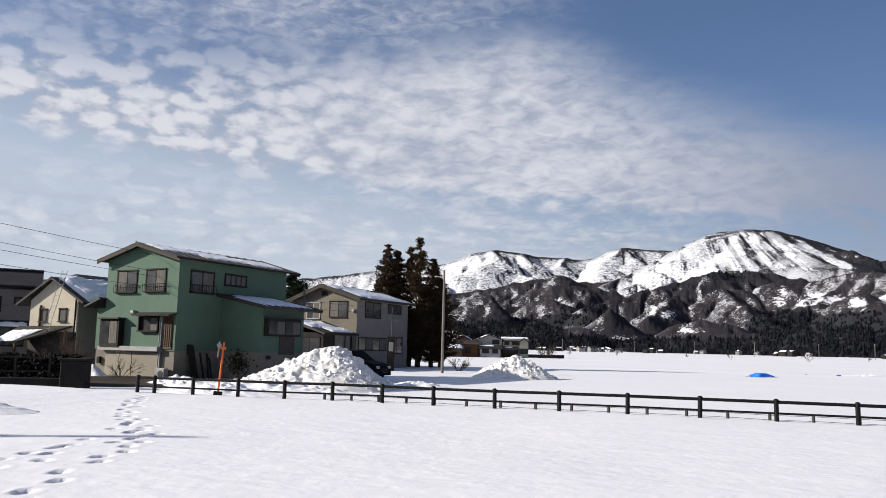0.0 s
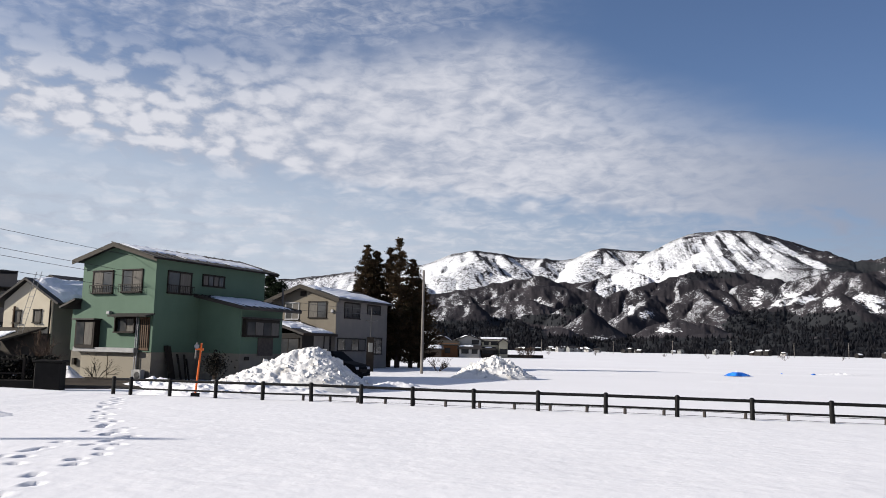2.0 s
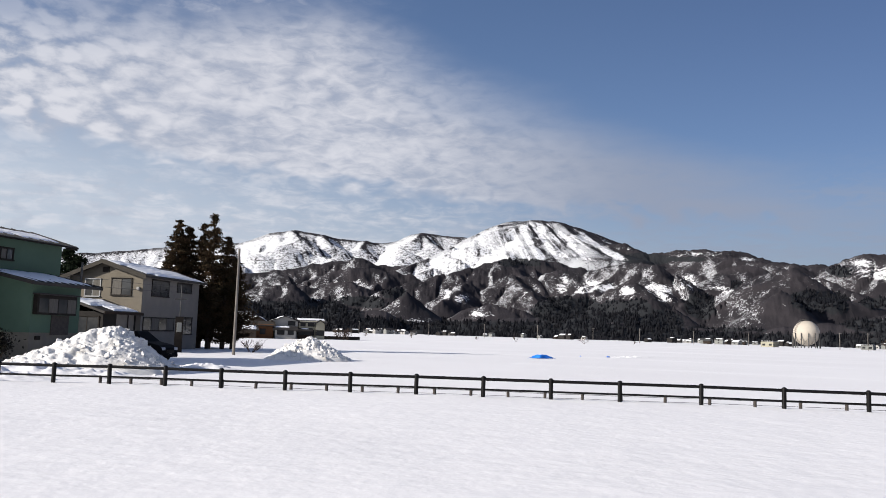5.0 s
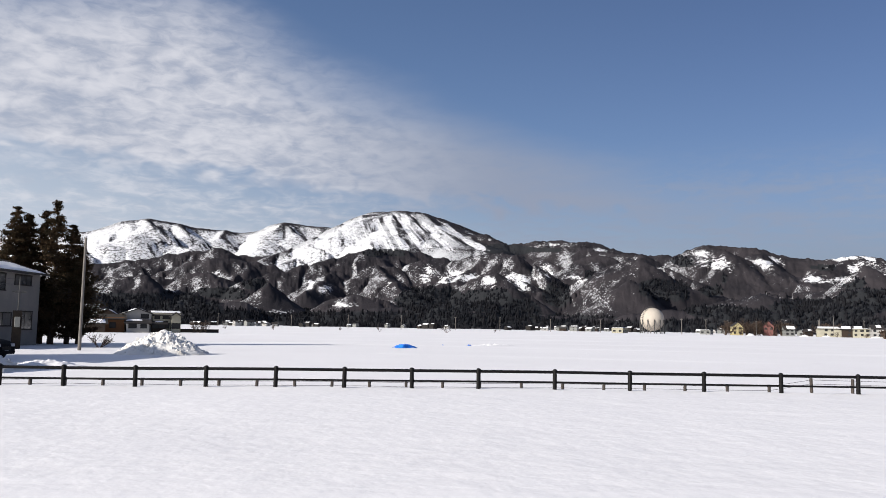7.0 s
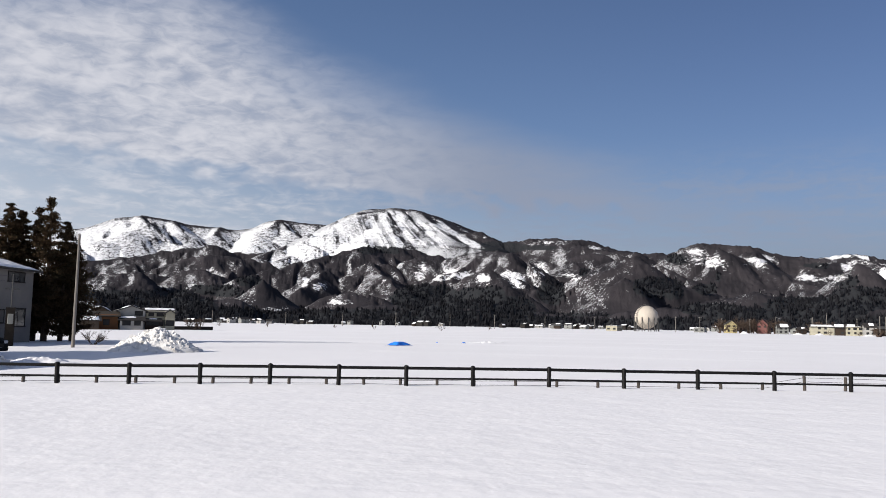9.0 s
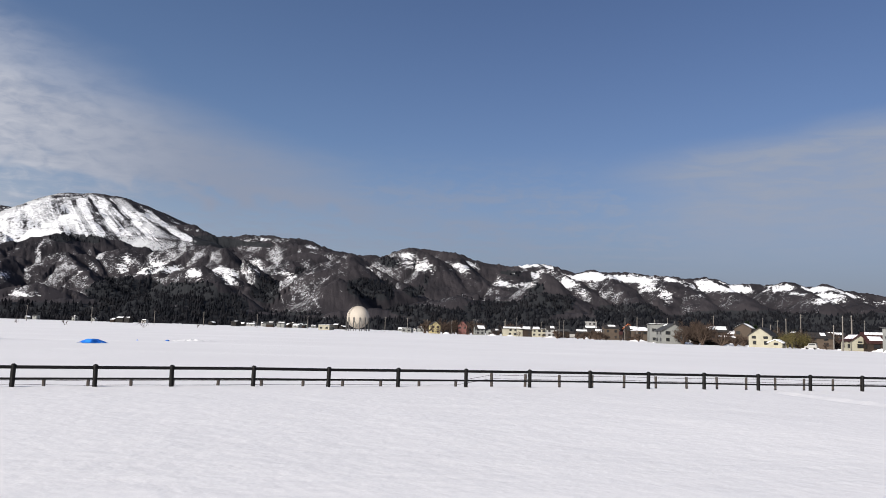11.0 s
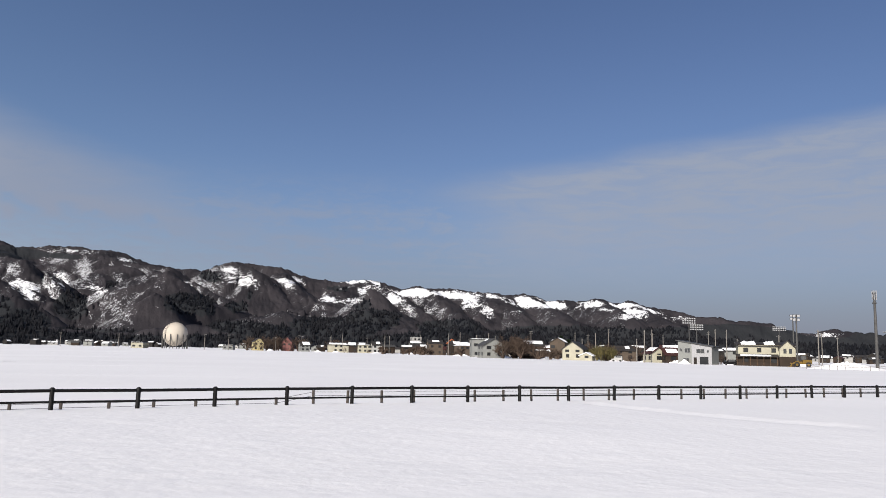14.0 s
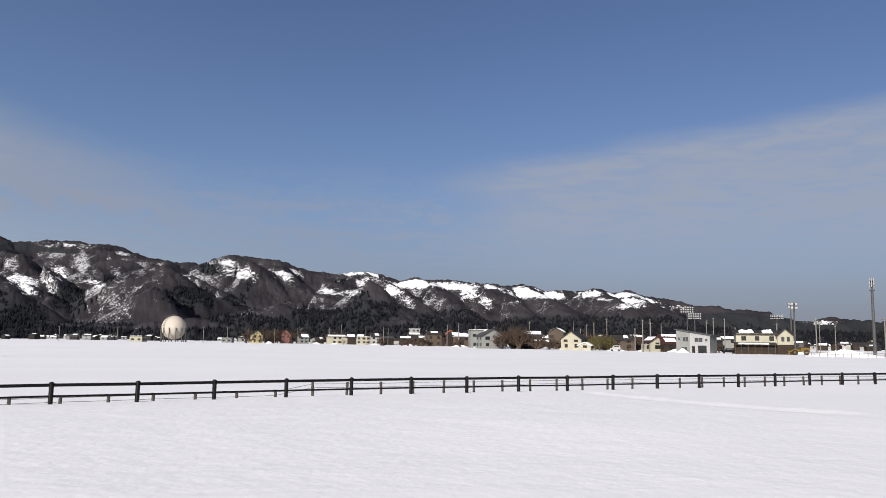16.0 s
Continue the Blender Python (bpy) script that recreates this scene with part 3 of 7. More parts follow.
LONG_SPURS = [
    (3000, 2300, 0.5, [55.5, 4.57, 56.9, 4.11, 58.2, 3.12, 59.8, 1.93]),
    (3000, 2500, 0.5, [58.2, 4.5, 59.8, 3.84, 61.0, 4.11, 61.9, 3.19, 63.5, 2.61]),
    (2950, 2500, 0.5, [62.3, 4.01, 61.5, 3.38, 60.2, 2.55]),
    (2950, 2500, 0.5, [63.5, 4.15, 64.9, 3.23, 66.3, 2.65]),
    (2950, 2450, 0.5, [68.5, 3.96, 69.8, 3.09, 71.0, 2.51]),
    (2950, 2450, 0.5, [70.6, 3.66, 72.2, 2.8, 74.0, 2.16]),
    (1900, 1900, 0.4, [40.1, 0.85, 43.0, 1.91, 46.1, 2.68, 48.5, 2.19, 50.9, 2.34, 53.7, 1.8]),
    (1800, 1800, 0.45, [50.9, 2.34, 51.9, 2.85, 53.7, 2.49, 56.6, 1.66]),
]

# open snow on the slopes: bearing, height angle, half width, half height
GLADES = [(2.4, 6.18, 1.35, 0.35), (2.9, 5.07, 2.69, 0.54), (25.8, 3.68, 1.16, 0.42), (24.5, 3.33, 0.85, 0.31), (27.6, 3.42, 0.62, 0.39), (22.9, 3.92, 0.54, 0.77), (20.5, 3.06, 0.58, 0.27), (14.8, 2.94, 0.27, 0.42), (15.9, 2.48, 0.54, 0.46), (33.9, 3.63, 0.69, 0.19), (29.2, 3.8, 0.54, 0.35), (30.0, 3.28, 0.62, 0.27), (31.3, 4.1, 0.35, 0.54), (13.1, 0.9, 0.96, 0.19), (17.3, 1.46, 1.0, 0.19), (0.5, 1.01, 0.77, 0.31), (8.2, 3.54, 0.54, 0.31)]
HIGH_GLADES = [(43.3, 4.68, 1.62, 0.54), (42.5, 5.32, 0.77, 0.31), (46.5, 4.61, 1.16, 0.46), (49.6, 3.51, 0.85, 0.31), (50.9, 3.43, 0.85, 0.31), (51.8, 4.18, 0.39, 0.46), (52.0, 4.8, 1.93, 0.23), (54.1, 3.63, 0.69, 0.39), (55.1, 3.05, 0.96, 0.35), (55.7, 4.29, 0.85, 0.35), (57.8, 4.13, 0.85, 0.31), (59.6, 3.55, 0.85, 0.42), (60.9, 2.76, 0.54, 0.58), (60.2, 4.17, 1.16, 0.23), (62.9, 2.92, 0.62, 0.23), (63.7, 3.62, 0.92, 0.35), (65.7, 3.45, 0.85, 0.35), (68.7, 3.48, 1.08, 0.35), (71.0, 2.71, 0.77, 0.35)]
LOW_GLADES = [(27.4, 6.4, 0.95, 0.2), (70.8, 3.5, 0.77, 0.27), (72.5, 3.12, 0.96, 0.23), (74.1, 2.66, 0.96, 0.19), (83.5, 1.61, 1.54, 0.19), (32.3, 6.03, 2.31, 0.23), (35.3, 5.55, 0.85, 0.19), (29.8, 3.63, 1.08, 0.31), (31.8, 3.92, 0.39, 0.54), (33.8, 3.58, 0.77, 0.19), (30.5, 2.83, 0.96, 0.23), (58.6, 4.47, 0.62, 0.15), (39.5, 4.13, 0.69, 0.39)]

# conifer plantations on the slopes, in the same terms
PLANTED = [(3.8, 1.28, 4.62, 0.62), (9.0, 2.0, 1.54, 0.46), (11.1, 2.84, 0.85, 0.39), (20.0, 5.21, 1.62, 0.27), (23.7, 1.89, 2.69, 1.08), (27.4, 1.95, 1.93, 0.92), (28.8, 5.63, 1.85, 0.35), (32.5, 2.49, 0.77, 0.85), (32.6, 2.48, 0.96, 0.92), (40.2, 2.79, 1.39, 0.77), (29.4, 1.09, 1.93, 0.96), (41.2, 4.79, 0.62, 0.39), (50.1, 1.51, 3.46, 0.69), (52.5, 2.05, 1.93, 0.69), (44.2, 1.16, 3.08, 0.46), (15.3, 0.62, 3.08, 0.39)]
GROVES = [(31.0, 5.71, 1.93, 0.23), (66.3, 1.45, 4.62, 0.54), (58.2, 1.7, 2.31, 0.54), (77.7, 1.62, 4.62, 0.54), (50.0, 4.25, 0.77, 0.19), (43.0, 2.7, 0.69, 0.35), (51.7, 3.17, 0.69, 0.35), (43.7, 3.51, 0.19, 0.39), (34.7, 3.96, 0.39, 0.23), (38.9, 2.85, 0.77, 0.58)]


def stands(rows, A, E):
    out = np.zeros_like(A)
    for a, e, wa, we in rows:
        out = np.maximum(out, np.exp(-0.8 * np.abs((A - a) / wa) ** 2.5 - 0.8 * np.abs((E - e) / we) ** 2.5))
    return out


def wave(q):
    """A sharp-crested wave in 0..1."""
    return np.abs(2 * (q - np.floor(q)) - 1)


def build_mountains():
    step = 0.06
    az = np.arange(-34, 94, step)
    r = np.concatenate([np.arange(1250, 2700, 10.0), np.arange(2700, 4700, 15.0)])
    A, Rr = np.meshgrid(az, r, indexing="ij")
    X, Y = Rr * np.sin(np.radians(A)), Rr * np.cos(np.radians(A))
    T = Rr * np.radians(A)
    H = np.full_like(A, -30.0)
    tier = np.zeros_like(A, dtype=int)
    wx, wy = fbm(X / 240, Y / 240, 5, 4) - 0.5, fbm(X / 240, Y / 240, 6, 4) - 0.5

    lined = np.zeros_like(A)

    def raise_to(h, k, i0=0, i1=None, trees=None):
        better = h > H[i0:i1]
        lined[i0:i1] = np.where(better, 0.0 if trees is None else trees, lined[i0:i1])
        H[i0:i1] = np.where(better, h, H[i0:i1])
        tier[i0:i1] = np.where(better, k, tier[i0:i1])

    # the skylines, each a long slope with gullies that run down it
    for k, (line, R0, fall, deep) in enumerate(((crest(BACK, az, 21, 0.12), 4450, 0.46, 26), (crest(DOME, az, 22, 0.08), 3900, 0.40, 10), (crest(EAST, az, 23, 0.15), 3450, 0.42, 22), (crest(LONG, az, 24, 0.2), 3050, 0.46, 30), (crest(MID, az, 25, 0.5), 2650, 0.42, 30), (crest(FOOT, az, 26, 0.5), 1620, 0.35, 14))):
        top = (np.tan(np.radians(line))[:, None] * R0 + 1.9) * np.ones_like(A)
        d = R0 - Rr
        gully = wave((T - 0.25 * d + 120 * wx) / 150) * 0.65 + wave((T + 0.2 * d + 90 * wy) / 67) * 0.35
        front = top - fall * np.maximum(d, 0) * (1 - 0.1 * np.sin(np.clip(d, 0, 900) / 140 + T / 300)) - deep * (1 - gully) * smooth(20, 320, d) * 1.6
        h = np.where(d > 0, front, top + 0.5 * d)
        raise_to(h, k)

    # the spurs, with ribs and gullies down both flanks
    def spur(r0, r1, steep, path, k, rnd):
        a, e = np.array(path[0::2]), np.array(path[1::2])
        n, steep = len(a), steep * (0.7 if k == 0 else 1.0)
        way_ = np.linspace(0, 1, n)
        rr = r0 + (r1 - r0) * way_
        px, py, ph = rr * np.sin(np.radians(a)), rr * np.cos(np.radians(a)), rr * np.tan(np.radians(e)) + 1.9
        reach, near_flank = 800.0, 110.0 if k <= 1 else 300.0
        pad = math.degrees(reach / rr.min())
        i0, i1 = np.searchsorted(az, (a.min() - pad, a.max() + pad))
        if i1 - i0 < 3:
            return
        x, y = X[i0:i1] + 34 * wx[i0:i1], Y[i0:i1] + 34 * wy[i0:i1]
        best, run, dist, s0 = np.full_like(x, -1e3), np.zeros_like(x), np.zeros_like(x), 0.0
        for j in range(n - 1):
            dx, dy = px[j + 1] - px[j], py[j + 1] - py[j]
            L2 = dx * dx + dy * dy
            u = np.clip(((x - px[j]) * dx + (y - py[j]) * dy) / L2, 0, 1)
            d = np.hypot(x - px[j] - u * dx, y - py[j] - u * dy)
            soft_d = np.sqrt(d * d + 14 ** 2) - 14
            h = ph[j] + (ph[j + 1] - ph[j]) * u - 0.8 * steep * np.minimum(soft_d, near_flank) - 0.72 * np.maximum(soft_d - near_flank, 0)
            near = h > best
            best, run, dist = np.where(near, h, best), np.where(near, s0 + u * math.sqrt(L2), run), np.where(near, d, dist)
            s0 += math.sqrt(L2)
        # side ribs hold their height, the gullies between them fall off faster
        lam, skew = rnd.uniform(190, 260), rnd.uniform(-0.5, 0.5)
        wide = wave((run + skew * dist + 120 * wx[i0:i1]) / lam + 0.12)
        fine = wave((run - 0.4 * dist + 70 * wy[i0:i1]) / (0.37 * lam))
        bite = (0.5, 0.4, 0.8, 0.8, 0.8, 0.8)[k]
        raise_to(best - bite * steep * (0.55 * (1 - wide) * np.minimum(dist, 260) + 0.28 * (1 - fine) * np.minimum(dist, 110)), k, i0, i1, smooth(30, 8, dist + 30 * wx[i0:i1]))

    rnd = np.random.default_rng(8)
    for rows, ks in ((BACK_SPURS, (0, 0, 0, 0, 0, 0, 2)), (DOME_SPURS, (1, 1, 1, 1, 1, 1, 2, 2)), (WEST_SPURS, (4,) * 9), (MID_SPURS, (4,) * 9), (EAST_SPURS, (4, 4, 3, 4, 3, 3, 4, 4)), (LONG_SPURS, (3, 3, 3, 3, 3, 3, 5, 5))):
        for (r0, r1, steep, path), k in zip(rows, ks):
            spur(r0, r1, steep, path, k, rnd)
    # broken ground, and the roughness of the woods themselves
    wooded = smooth(20, 90, H) * np.where(tier <= 1, 0.35, 1.0)
    H += wooded * (26 * (ridged((X + 60 * wx) / 120, (Y + 60 * wy) / 120, 52, 3) - 0.62) + 7 * (fbm(X / 16, Y / 16, 51, 2) - 0.5) + 3.6 * (lattice(X / 5, Y / 8, 53) - 0.5))
    H -= 0.5 + 30 * smooth(1420, 1250, Rr)
    ob = sheet("mountains", np.stack([X, Y, H], -1).reshape(-1, 3), grid_faces(len(az), len(r))[:, ::-1], mountain_material())
    # what grows where: open snow, bare woods, conifer plantations; sunward flanks are painted whiter

    def blurred(q, na, nr):
        for axis, n in ((0, na), (1, nr)):
            c = np.cumsum(np.concatenate([np.repeat(np.take(q, [0], axis), n + 1, axis), q, np.repeat(np.take(q, [-1], axis), n, axis)], axis), axis)
            lo, hi = [slice(None)] * 2, [slice(None)] * 2
            lo[axis], hi[axis] = slice(0, q.shape[axis]), slice(2 * n + 1, None)
            q = (c[tuple(hi)] - c[tuple(lo)]) / (2 * n + 1)
        return q
    E = np.degrees(np.arctan((H - 1.9) / Rr))
    V = 1.5 * H + 0.25 * Rr
    n1, n2 = fbm(T / 70, V / 55, 61, 4), fbm(T / 330, V / 200, 62, 3)
    crown = np.clip((H - blurred(H, 14, 6)) / 16.0, -1, 1)
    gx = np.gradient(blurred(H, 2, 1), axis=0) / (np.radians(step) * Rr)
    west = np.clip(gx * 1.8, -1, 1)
    line0, line1 = np.interp(A, BACK[0::2], BACK[1::2]), np.interp(A, DOME[0::2], DOME[1::2])
    # tree-clad streaks that run down the open snow of the two high ranges
    fan = np.degrees(np.arctan2(A - 16.4 + 0.25 * wx, 13.2 - E))
    streak1 = 0.6 * ridged(fan / 3.0 + 0.5 * wx, E / 3.0 + wy, 63, 2) + 0.4 * ridged(fan / 1.5, E / 1.2, 64, 2)
    lean = np.where((A > 9.6) & (A < 12.7), A - 0.75 * E, A + 0.75 * E)
    streak0 = 0.5 * ridged(lean / 0.8 + 0.7 * wx, E / 2.0, 65, 2) + 0.5 * ridged(lean / 0.33, E / 1.2 + wy, 66, 2)
    fringe0, fringe1 = smooth(0.30, 0.06, line0 - E + 0.25 * (n1 - 0.5)), smooth(0.32, 0.08, line1 - E + 0.3 * (n1 - 0.5))
    # the west terms paint sunlight into the cover: more white on west-facing slopes
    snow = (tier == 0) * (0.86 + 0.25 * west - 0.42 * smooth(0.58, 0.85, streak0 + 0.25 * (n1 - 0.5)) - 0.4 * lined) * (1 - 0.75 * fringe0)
    # on the dome's east side the streaks are deepened to paint its shade
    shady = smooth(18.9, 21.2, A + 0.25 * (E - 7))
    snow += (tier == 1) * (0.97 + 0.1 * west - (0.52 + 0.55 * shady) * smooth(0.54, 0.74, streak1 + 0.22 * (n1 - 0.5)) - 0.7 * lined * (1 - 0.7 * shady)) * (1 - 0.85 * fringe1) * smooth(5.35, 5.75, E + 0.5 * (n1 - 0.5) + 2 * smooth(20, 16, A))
    glade = np.maximum(stands(GLADES, A + 0.6 * wx, E + 0.35 * wy), np.maximum(stands(HIGH_GLADES, A + 0.6 * wx, E + 0.3 * wy), stands(LOW_GLADES, A + 0.5 * wx, E + 0.3 * wy)))
    below = np.interp(A, LONG[0::2], LONG[1::2]) - E
    band = 0.46 * smooth(0.07, 0.18, below + 0.15 * (n1 - 0.5)) * smooth(0.95, 0.5, below) * smooth(48.5, 50.5, A) * smooth(75.5, 73, A) * smooth(0.42, 0.60, n1 + 0.12 * west + 0.25 * (ridged(A / 0.35 + 2 * wx, E / 0.9, 67, 2) - 0.6))
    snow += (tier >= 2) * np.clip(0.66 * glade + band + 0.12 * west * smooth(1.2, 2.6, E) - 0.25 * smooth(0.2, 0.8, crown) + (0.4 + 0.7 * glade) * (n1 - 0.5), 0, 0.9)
    snow = np.clip(snow, 0, np.array([0.60, 0.67, 0.95, 0.95, 0.95, 0.95])[tier])
    planted = np.maximum(stands(PLANTED, A + 0.9 * wx, E + 0.5 * wy), stands(GROVES, A + 0.8 * wx, E + 0.4 * wy))
    ever = np.maximum(smooth(1.05, 0.6, E + 0.9 * (n2 - 0.5) - 0.6 * smooth(50, 60, A) - 0.5 * smooth(66, 74, A)), smooth(0.3, 0.6, planted + 0.5 * (n1 - 0.5)))
    ever = np.clip(ever * (tier >= 1) * (1 - glade), 0, 1)
    # snow dusting, raised on sunlit west flanks and cut on shaded east ones
    dust_and_light = np.clip(0.12 + 0.34 * west - 0.12 * smooth(58, 72, A) + 0.30 * (n1 - 0.5) + 0.12 * smooth(1.6, 4.0, E) - 0.22 * np.clip(-west, 0, 1) - 0.2 * smooth(0.3, 0.9, crown) + 0.30 * (tier <= 1) - 0.06 * smooth(22, 34, A), 0.0, 0.9)
    col = np.stack([snow, ever, dust_and_light, np.ones_like(snow)], -1).reshape(-1, 4).astype(np.float32)
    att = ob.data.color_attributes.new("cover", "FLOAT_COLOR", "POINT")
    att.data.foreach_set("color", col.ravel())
    firs = np.argwhere((ever > 0.55) & (H > 3) & (Rr < 2900) & (np.abs(A - 28) < 62))
    pick = np.random.default_rng(4).choice(len(firs), min(len(firs), 17000), replace=False)
    build_far_woods([(X[i, j], Y[i, j], H[i, j]) for i, j in firs[pick]])
    return tagged(ob, "snowy mountain range with bare woods and dark conifer plantations", "mountains", kind="structure")


def mountain_material():
    m = bpy.data.materials.new("mountain_woods_and_snow")
    m.use_nodes = True
    g = Graph(m.node_tree)
    bs = m.node_tree.nodes["Principled BSDF"]
    at = g.node("ShaderNodeTexCoord").outputs["Object"]
    cov = g.node("ShaderNodeVertexColor", layer_name="cover").outputs[0]
    snow, ever, dust_and_light = g.split(cov)
    n30, n8 = g.noise(g.scaled(at, (1, 1, 1.3)), 1 / 13, 6.0, 0.70), g.noise(g.scaled(at, (1, 1, 0.5)), 1 / 4.5, 4.0, 0.8)
    n90 = g.noise(at, 1 / 110, 5.0, 0.6)
    woods = g.mix(g.ramp(n90, 0.35, 0.65), (0.021, 0.0195, 0.023), (0.038, 0.034, 0.038))
    # snow that shows between the bare trunks, with the flanks' light and shade painted in
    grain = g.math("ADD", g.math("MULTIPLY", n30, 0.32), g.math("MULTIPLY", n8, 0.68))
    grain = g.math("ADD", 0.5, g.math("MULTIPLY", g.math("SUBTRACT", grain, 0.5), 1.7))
    speck = g.ramp(g.math("ADD", grain, g.math("MULTIPLY", g.math("SUBTRACT", dust_and_light, 0.5), 0.62)), 0.47, 0.57)
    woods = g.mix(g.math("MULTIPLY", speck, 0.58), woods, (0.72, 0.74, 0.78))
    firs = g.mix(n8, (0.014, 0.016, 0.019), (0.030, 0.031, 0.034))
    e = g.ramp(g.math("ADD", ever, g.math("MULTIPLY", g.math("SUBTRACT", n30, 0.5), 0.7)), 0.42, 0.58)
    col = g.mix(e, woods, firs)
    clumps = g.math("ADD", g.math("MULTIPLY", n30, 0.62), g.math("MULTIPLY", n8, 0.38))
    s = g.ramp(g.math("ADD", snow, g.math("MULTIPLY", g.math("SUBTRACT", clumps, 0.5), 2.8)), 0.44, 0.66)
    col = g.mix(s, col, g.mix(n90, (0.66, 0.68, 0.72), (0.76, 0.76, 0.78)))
    g.put(bs.inputs["Base Color"], col)
    bs.inputs["Roughness"].default_value = 0.9
    bs.inputs["Specular IOR Level"].default_value = 0.1
    b = g.node("ShaderNodeBump")
    b.inputs["Strength"].default_value, b.inputs["Distance"].default_value = 0.7, 2.5
    g.put(b.inputs["Height"], g.math("ADD", g.math("MULTIPLY", n30, 0.7), g.math("MULTIPLY", g.math("MULTIPLY", n8, 0.4), g.math("SUBTRACT", 1.0, s))))
    g.put(bs.inputs["Normal"], b.outputs[0])
    return m


def build_far_woods(slopes):
    """Conifers on the lower slopes and in a belt along the foot of the hills: thousands of rough cones in one mesh."""
    rnd = random.Random(5)
    spots = [(x, y, z - 1.5, rnd.uniform(7, 13)) for x, y, z in slopes]
    while len(spots) < len(slopes) + 5200:
        a = rnd.uniform(-32, 92)
        if rnd.random() > (0.10 if 8.6 < a < 13 or 30 < a < 37 else 1.0) * (0.12 + 0.88 * float(smooth(0.42, 0.54, fbm(np.array(a * 0.33), np.array(0.5), 71, 3)))):
            continue
        r = rnd.uniform(1120, 1420) - 380 * float(smooth(50, 75, a)) * rnd.uniform(0.6, 1.0)
        spots.append((r * math.sin(radians(a)), r * math.cos(radians(a)), -0.5, rnd.uniform(4, 12) * (0.1 + 1.5 * float(fbm(np.array(a * 1.3), np.array(2.5), 72, 2)))))
    verts, faces = [], []
    for x, y, z, h in spots:
        w = h * rnd.uniform(0.28, 0.5)
        for z0, z1, k in ((0.0, 0.66, 1.0), (0.36, 1.0, 0.66)):
            base = len(verts)
            for i in range(5):
                t = i * 1.2566 + rnd.random() * 0.6
                q = w * k * rnd.uniform(0.6, 1.3)
                verts.append((x + q * math.cos(t), y + q * math.sin(t), z + z0 * h + rnd.uniform(-0.07, 0.07) * h))
            verts.append((x + rnd.uniform(-0.25, 0.25) * w, y, z + z1 * h * rnd.uniform(0.92, 1.05)))
            faces += [(base + i, base + (i + 1) % 5, base + 5) for i in range(5)]
    ob = sheet("conifer_woods", verts, faces, "far_conifer", smooth=False)
    tagged(ob, "dark conifers on the lower slopes and along the foot of the hills", "trees", kind="stuff")


build_mountains()


# ---- the rail fence along the field ----
def along_fence(k):
    """The place of post number k (or of a stake between posts) on the fence's line."""
    x = float(np.interp(k, [-1.0, 0, 5, 11, 16, 21, 27, 34], [-10.3, -8.8, -0.28, 11.39, 22.6, 32.85, 45.7, 61.5]))
    return x, float(fence_y(x))


def fence_posts():
    return [(-10.97, float(fence_y(-10.97)))] + [along_fence(k) for k in range(-1, 34)]


def build_fence():
    fence = thing("fence", pose(0, 0, 0), "dark brown two-rail post fence half buried in snow", "fence")
    pts = fence_posts()
    bm = bmesh.new()
    rod(bm, (0, 0, -0.9), (0, 0, 0.56), 0.066, 0.066, 12)
    rod(bm, (0, 0, 0.56), (0, 0, 0.60), 0.078, 0.07, 12)
    rod(bm, (0, 0, 0.60), (0, 0, 0.63), 0.07, 0.03, 12)
    rod(bm, (0, 0, 0.19), (0, 0, 0.25), 0.071, 0.071, 12)
    post = part("post", bm, "fence", fence)
    rnd = random.Random(2)
    for i, (x, y) in enumerate(pts):
        p = post if i == 0 else new("post", post.data)
        p.parent = fence
        p.matrix_basis = pose(x, y, float(ground_z(x, y)), rnd.uniform(-0.8, 0.8), rnd.uniform(-0.8, 0.8), rnd.uniform(0, 360))
    for (x0, y0), (x1, y1) in zip(pts, pts[1:]):
        z0, z1 = float(ground_z(x0, y0)), float(ground_z(x1, y1))
        for h, r, nm in ((0.535, 0.046, "top_rail"), (0.222, 0.031, "lower_rail")):
            part(nm, rod(bmesh.new(), (x0, y0, z0 + h), (x1, y1, z1 + h), r, r, 10), "fence", fence)


build_fence()


def build_stakes():
    """The row of stakes with two wires just behind the fence; the eastern ones stand taller."""
    row = thing("stake_fence", pose(0, 0, 0), "row of weathered stakes with thin wires behind the rail fence", "fence")
    ks = [2.61 + 0.565 * j for j in range(54)]
    pts = [(along_fence(k)[0] + 0.25, along_fence(k)[1] + 0.85) for k in ks]
    rnd = random.Random(3)
    stake = part("stake", rod(bmesh.new(), (0, 0, -0.75), (0, 0, 0), 0.052, 0.050, 8), "post_grey", row)
    tops = []
    for i, (x, y) in enumerate(pts):
        tall = ks[i] > 15.3
        z = (0.42 if tall else 0.185) + rnd.uniform(-0.015, 0.015)
        s = stake if i == 0 else new("stake", stake.data)
        s.parent = row
        s.matrix_basis = pose(x, y, z, rnd.uniform(-2, 2), rnd.uniform(-2, 2), 0)
        tops.append((x, y, z))
    for (a, b) in zip(tops, tops[1:]):
        for drop in (0.06, 0.19):
            part("strand", rod(bmesh.new(), (a[0], a[1], a[2] - drop), (b[0], b[1], b[2] - drop), 0.007, 0.007, 5, False), "wire", row)


build_stakes()


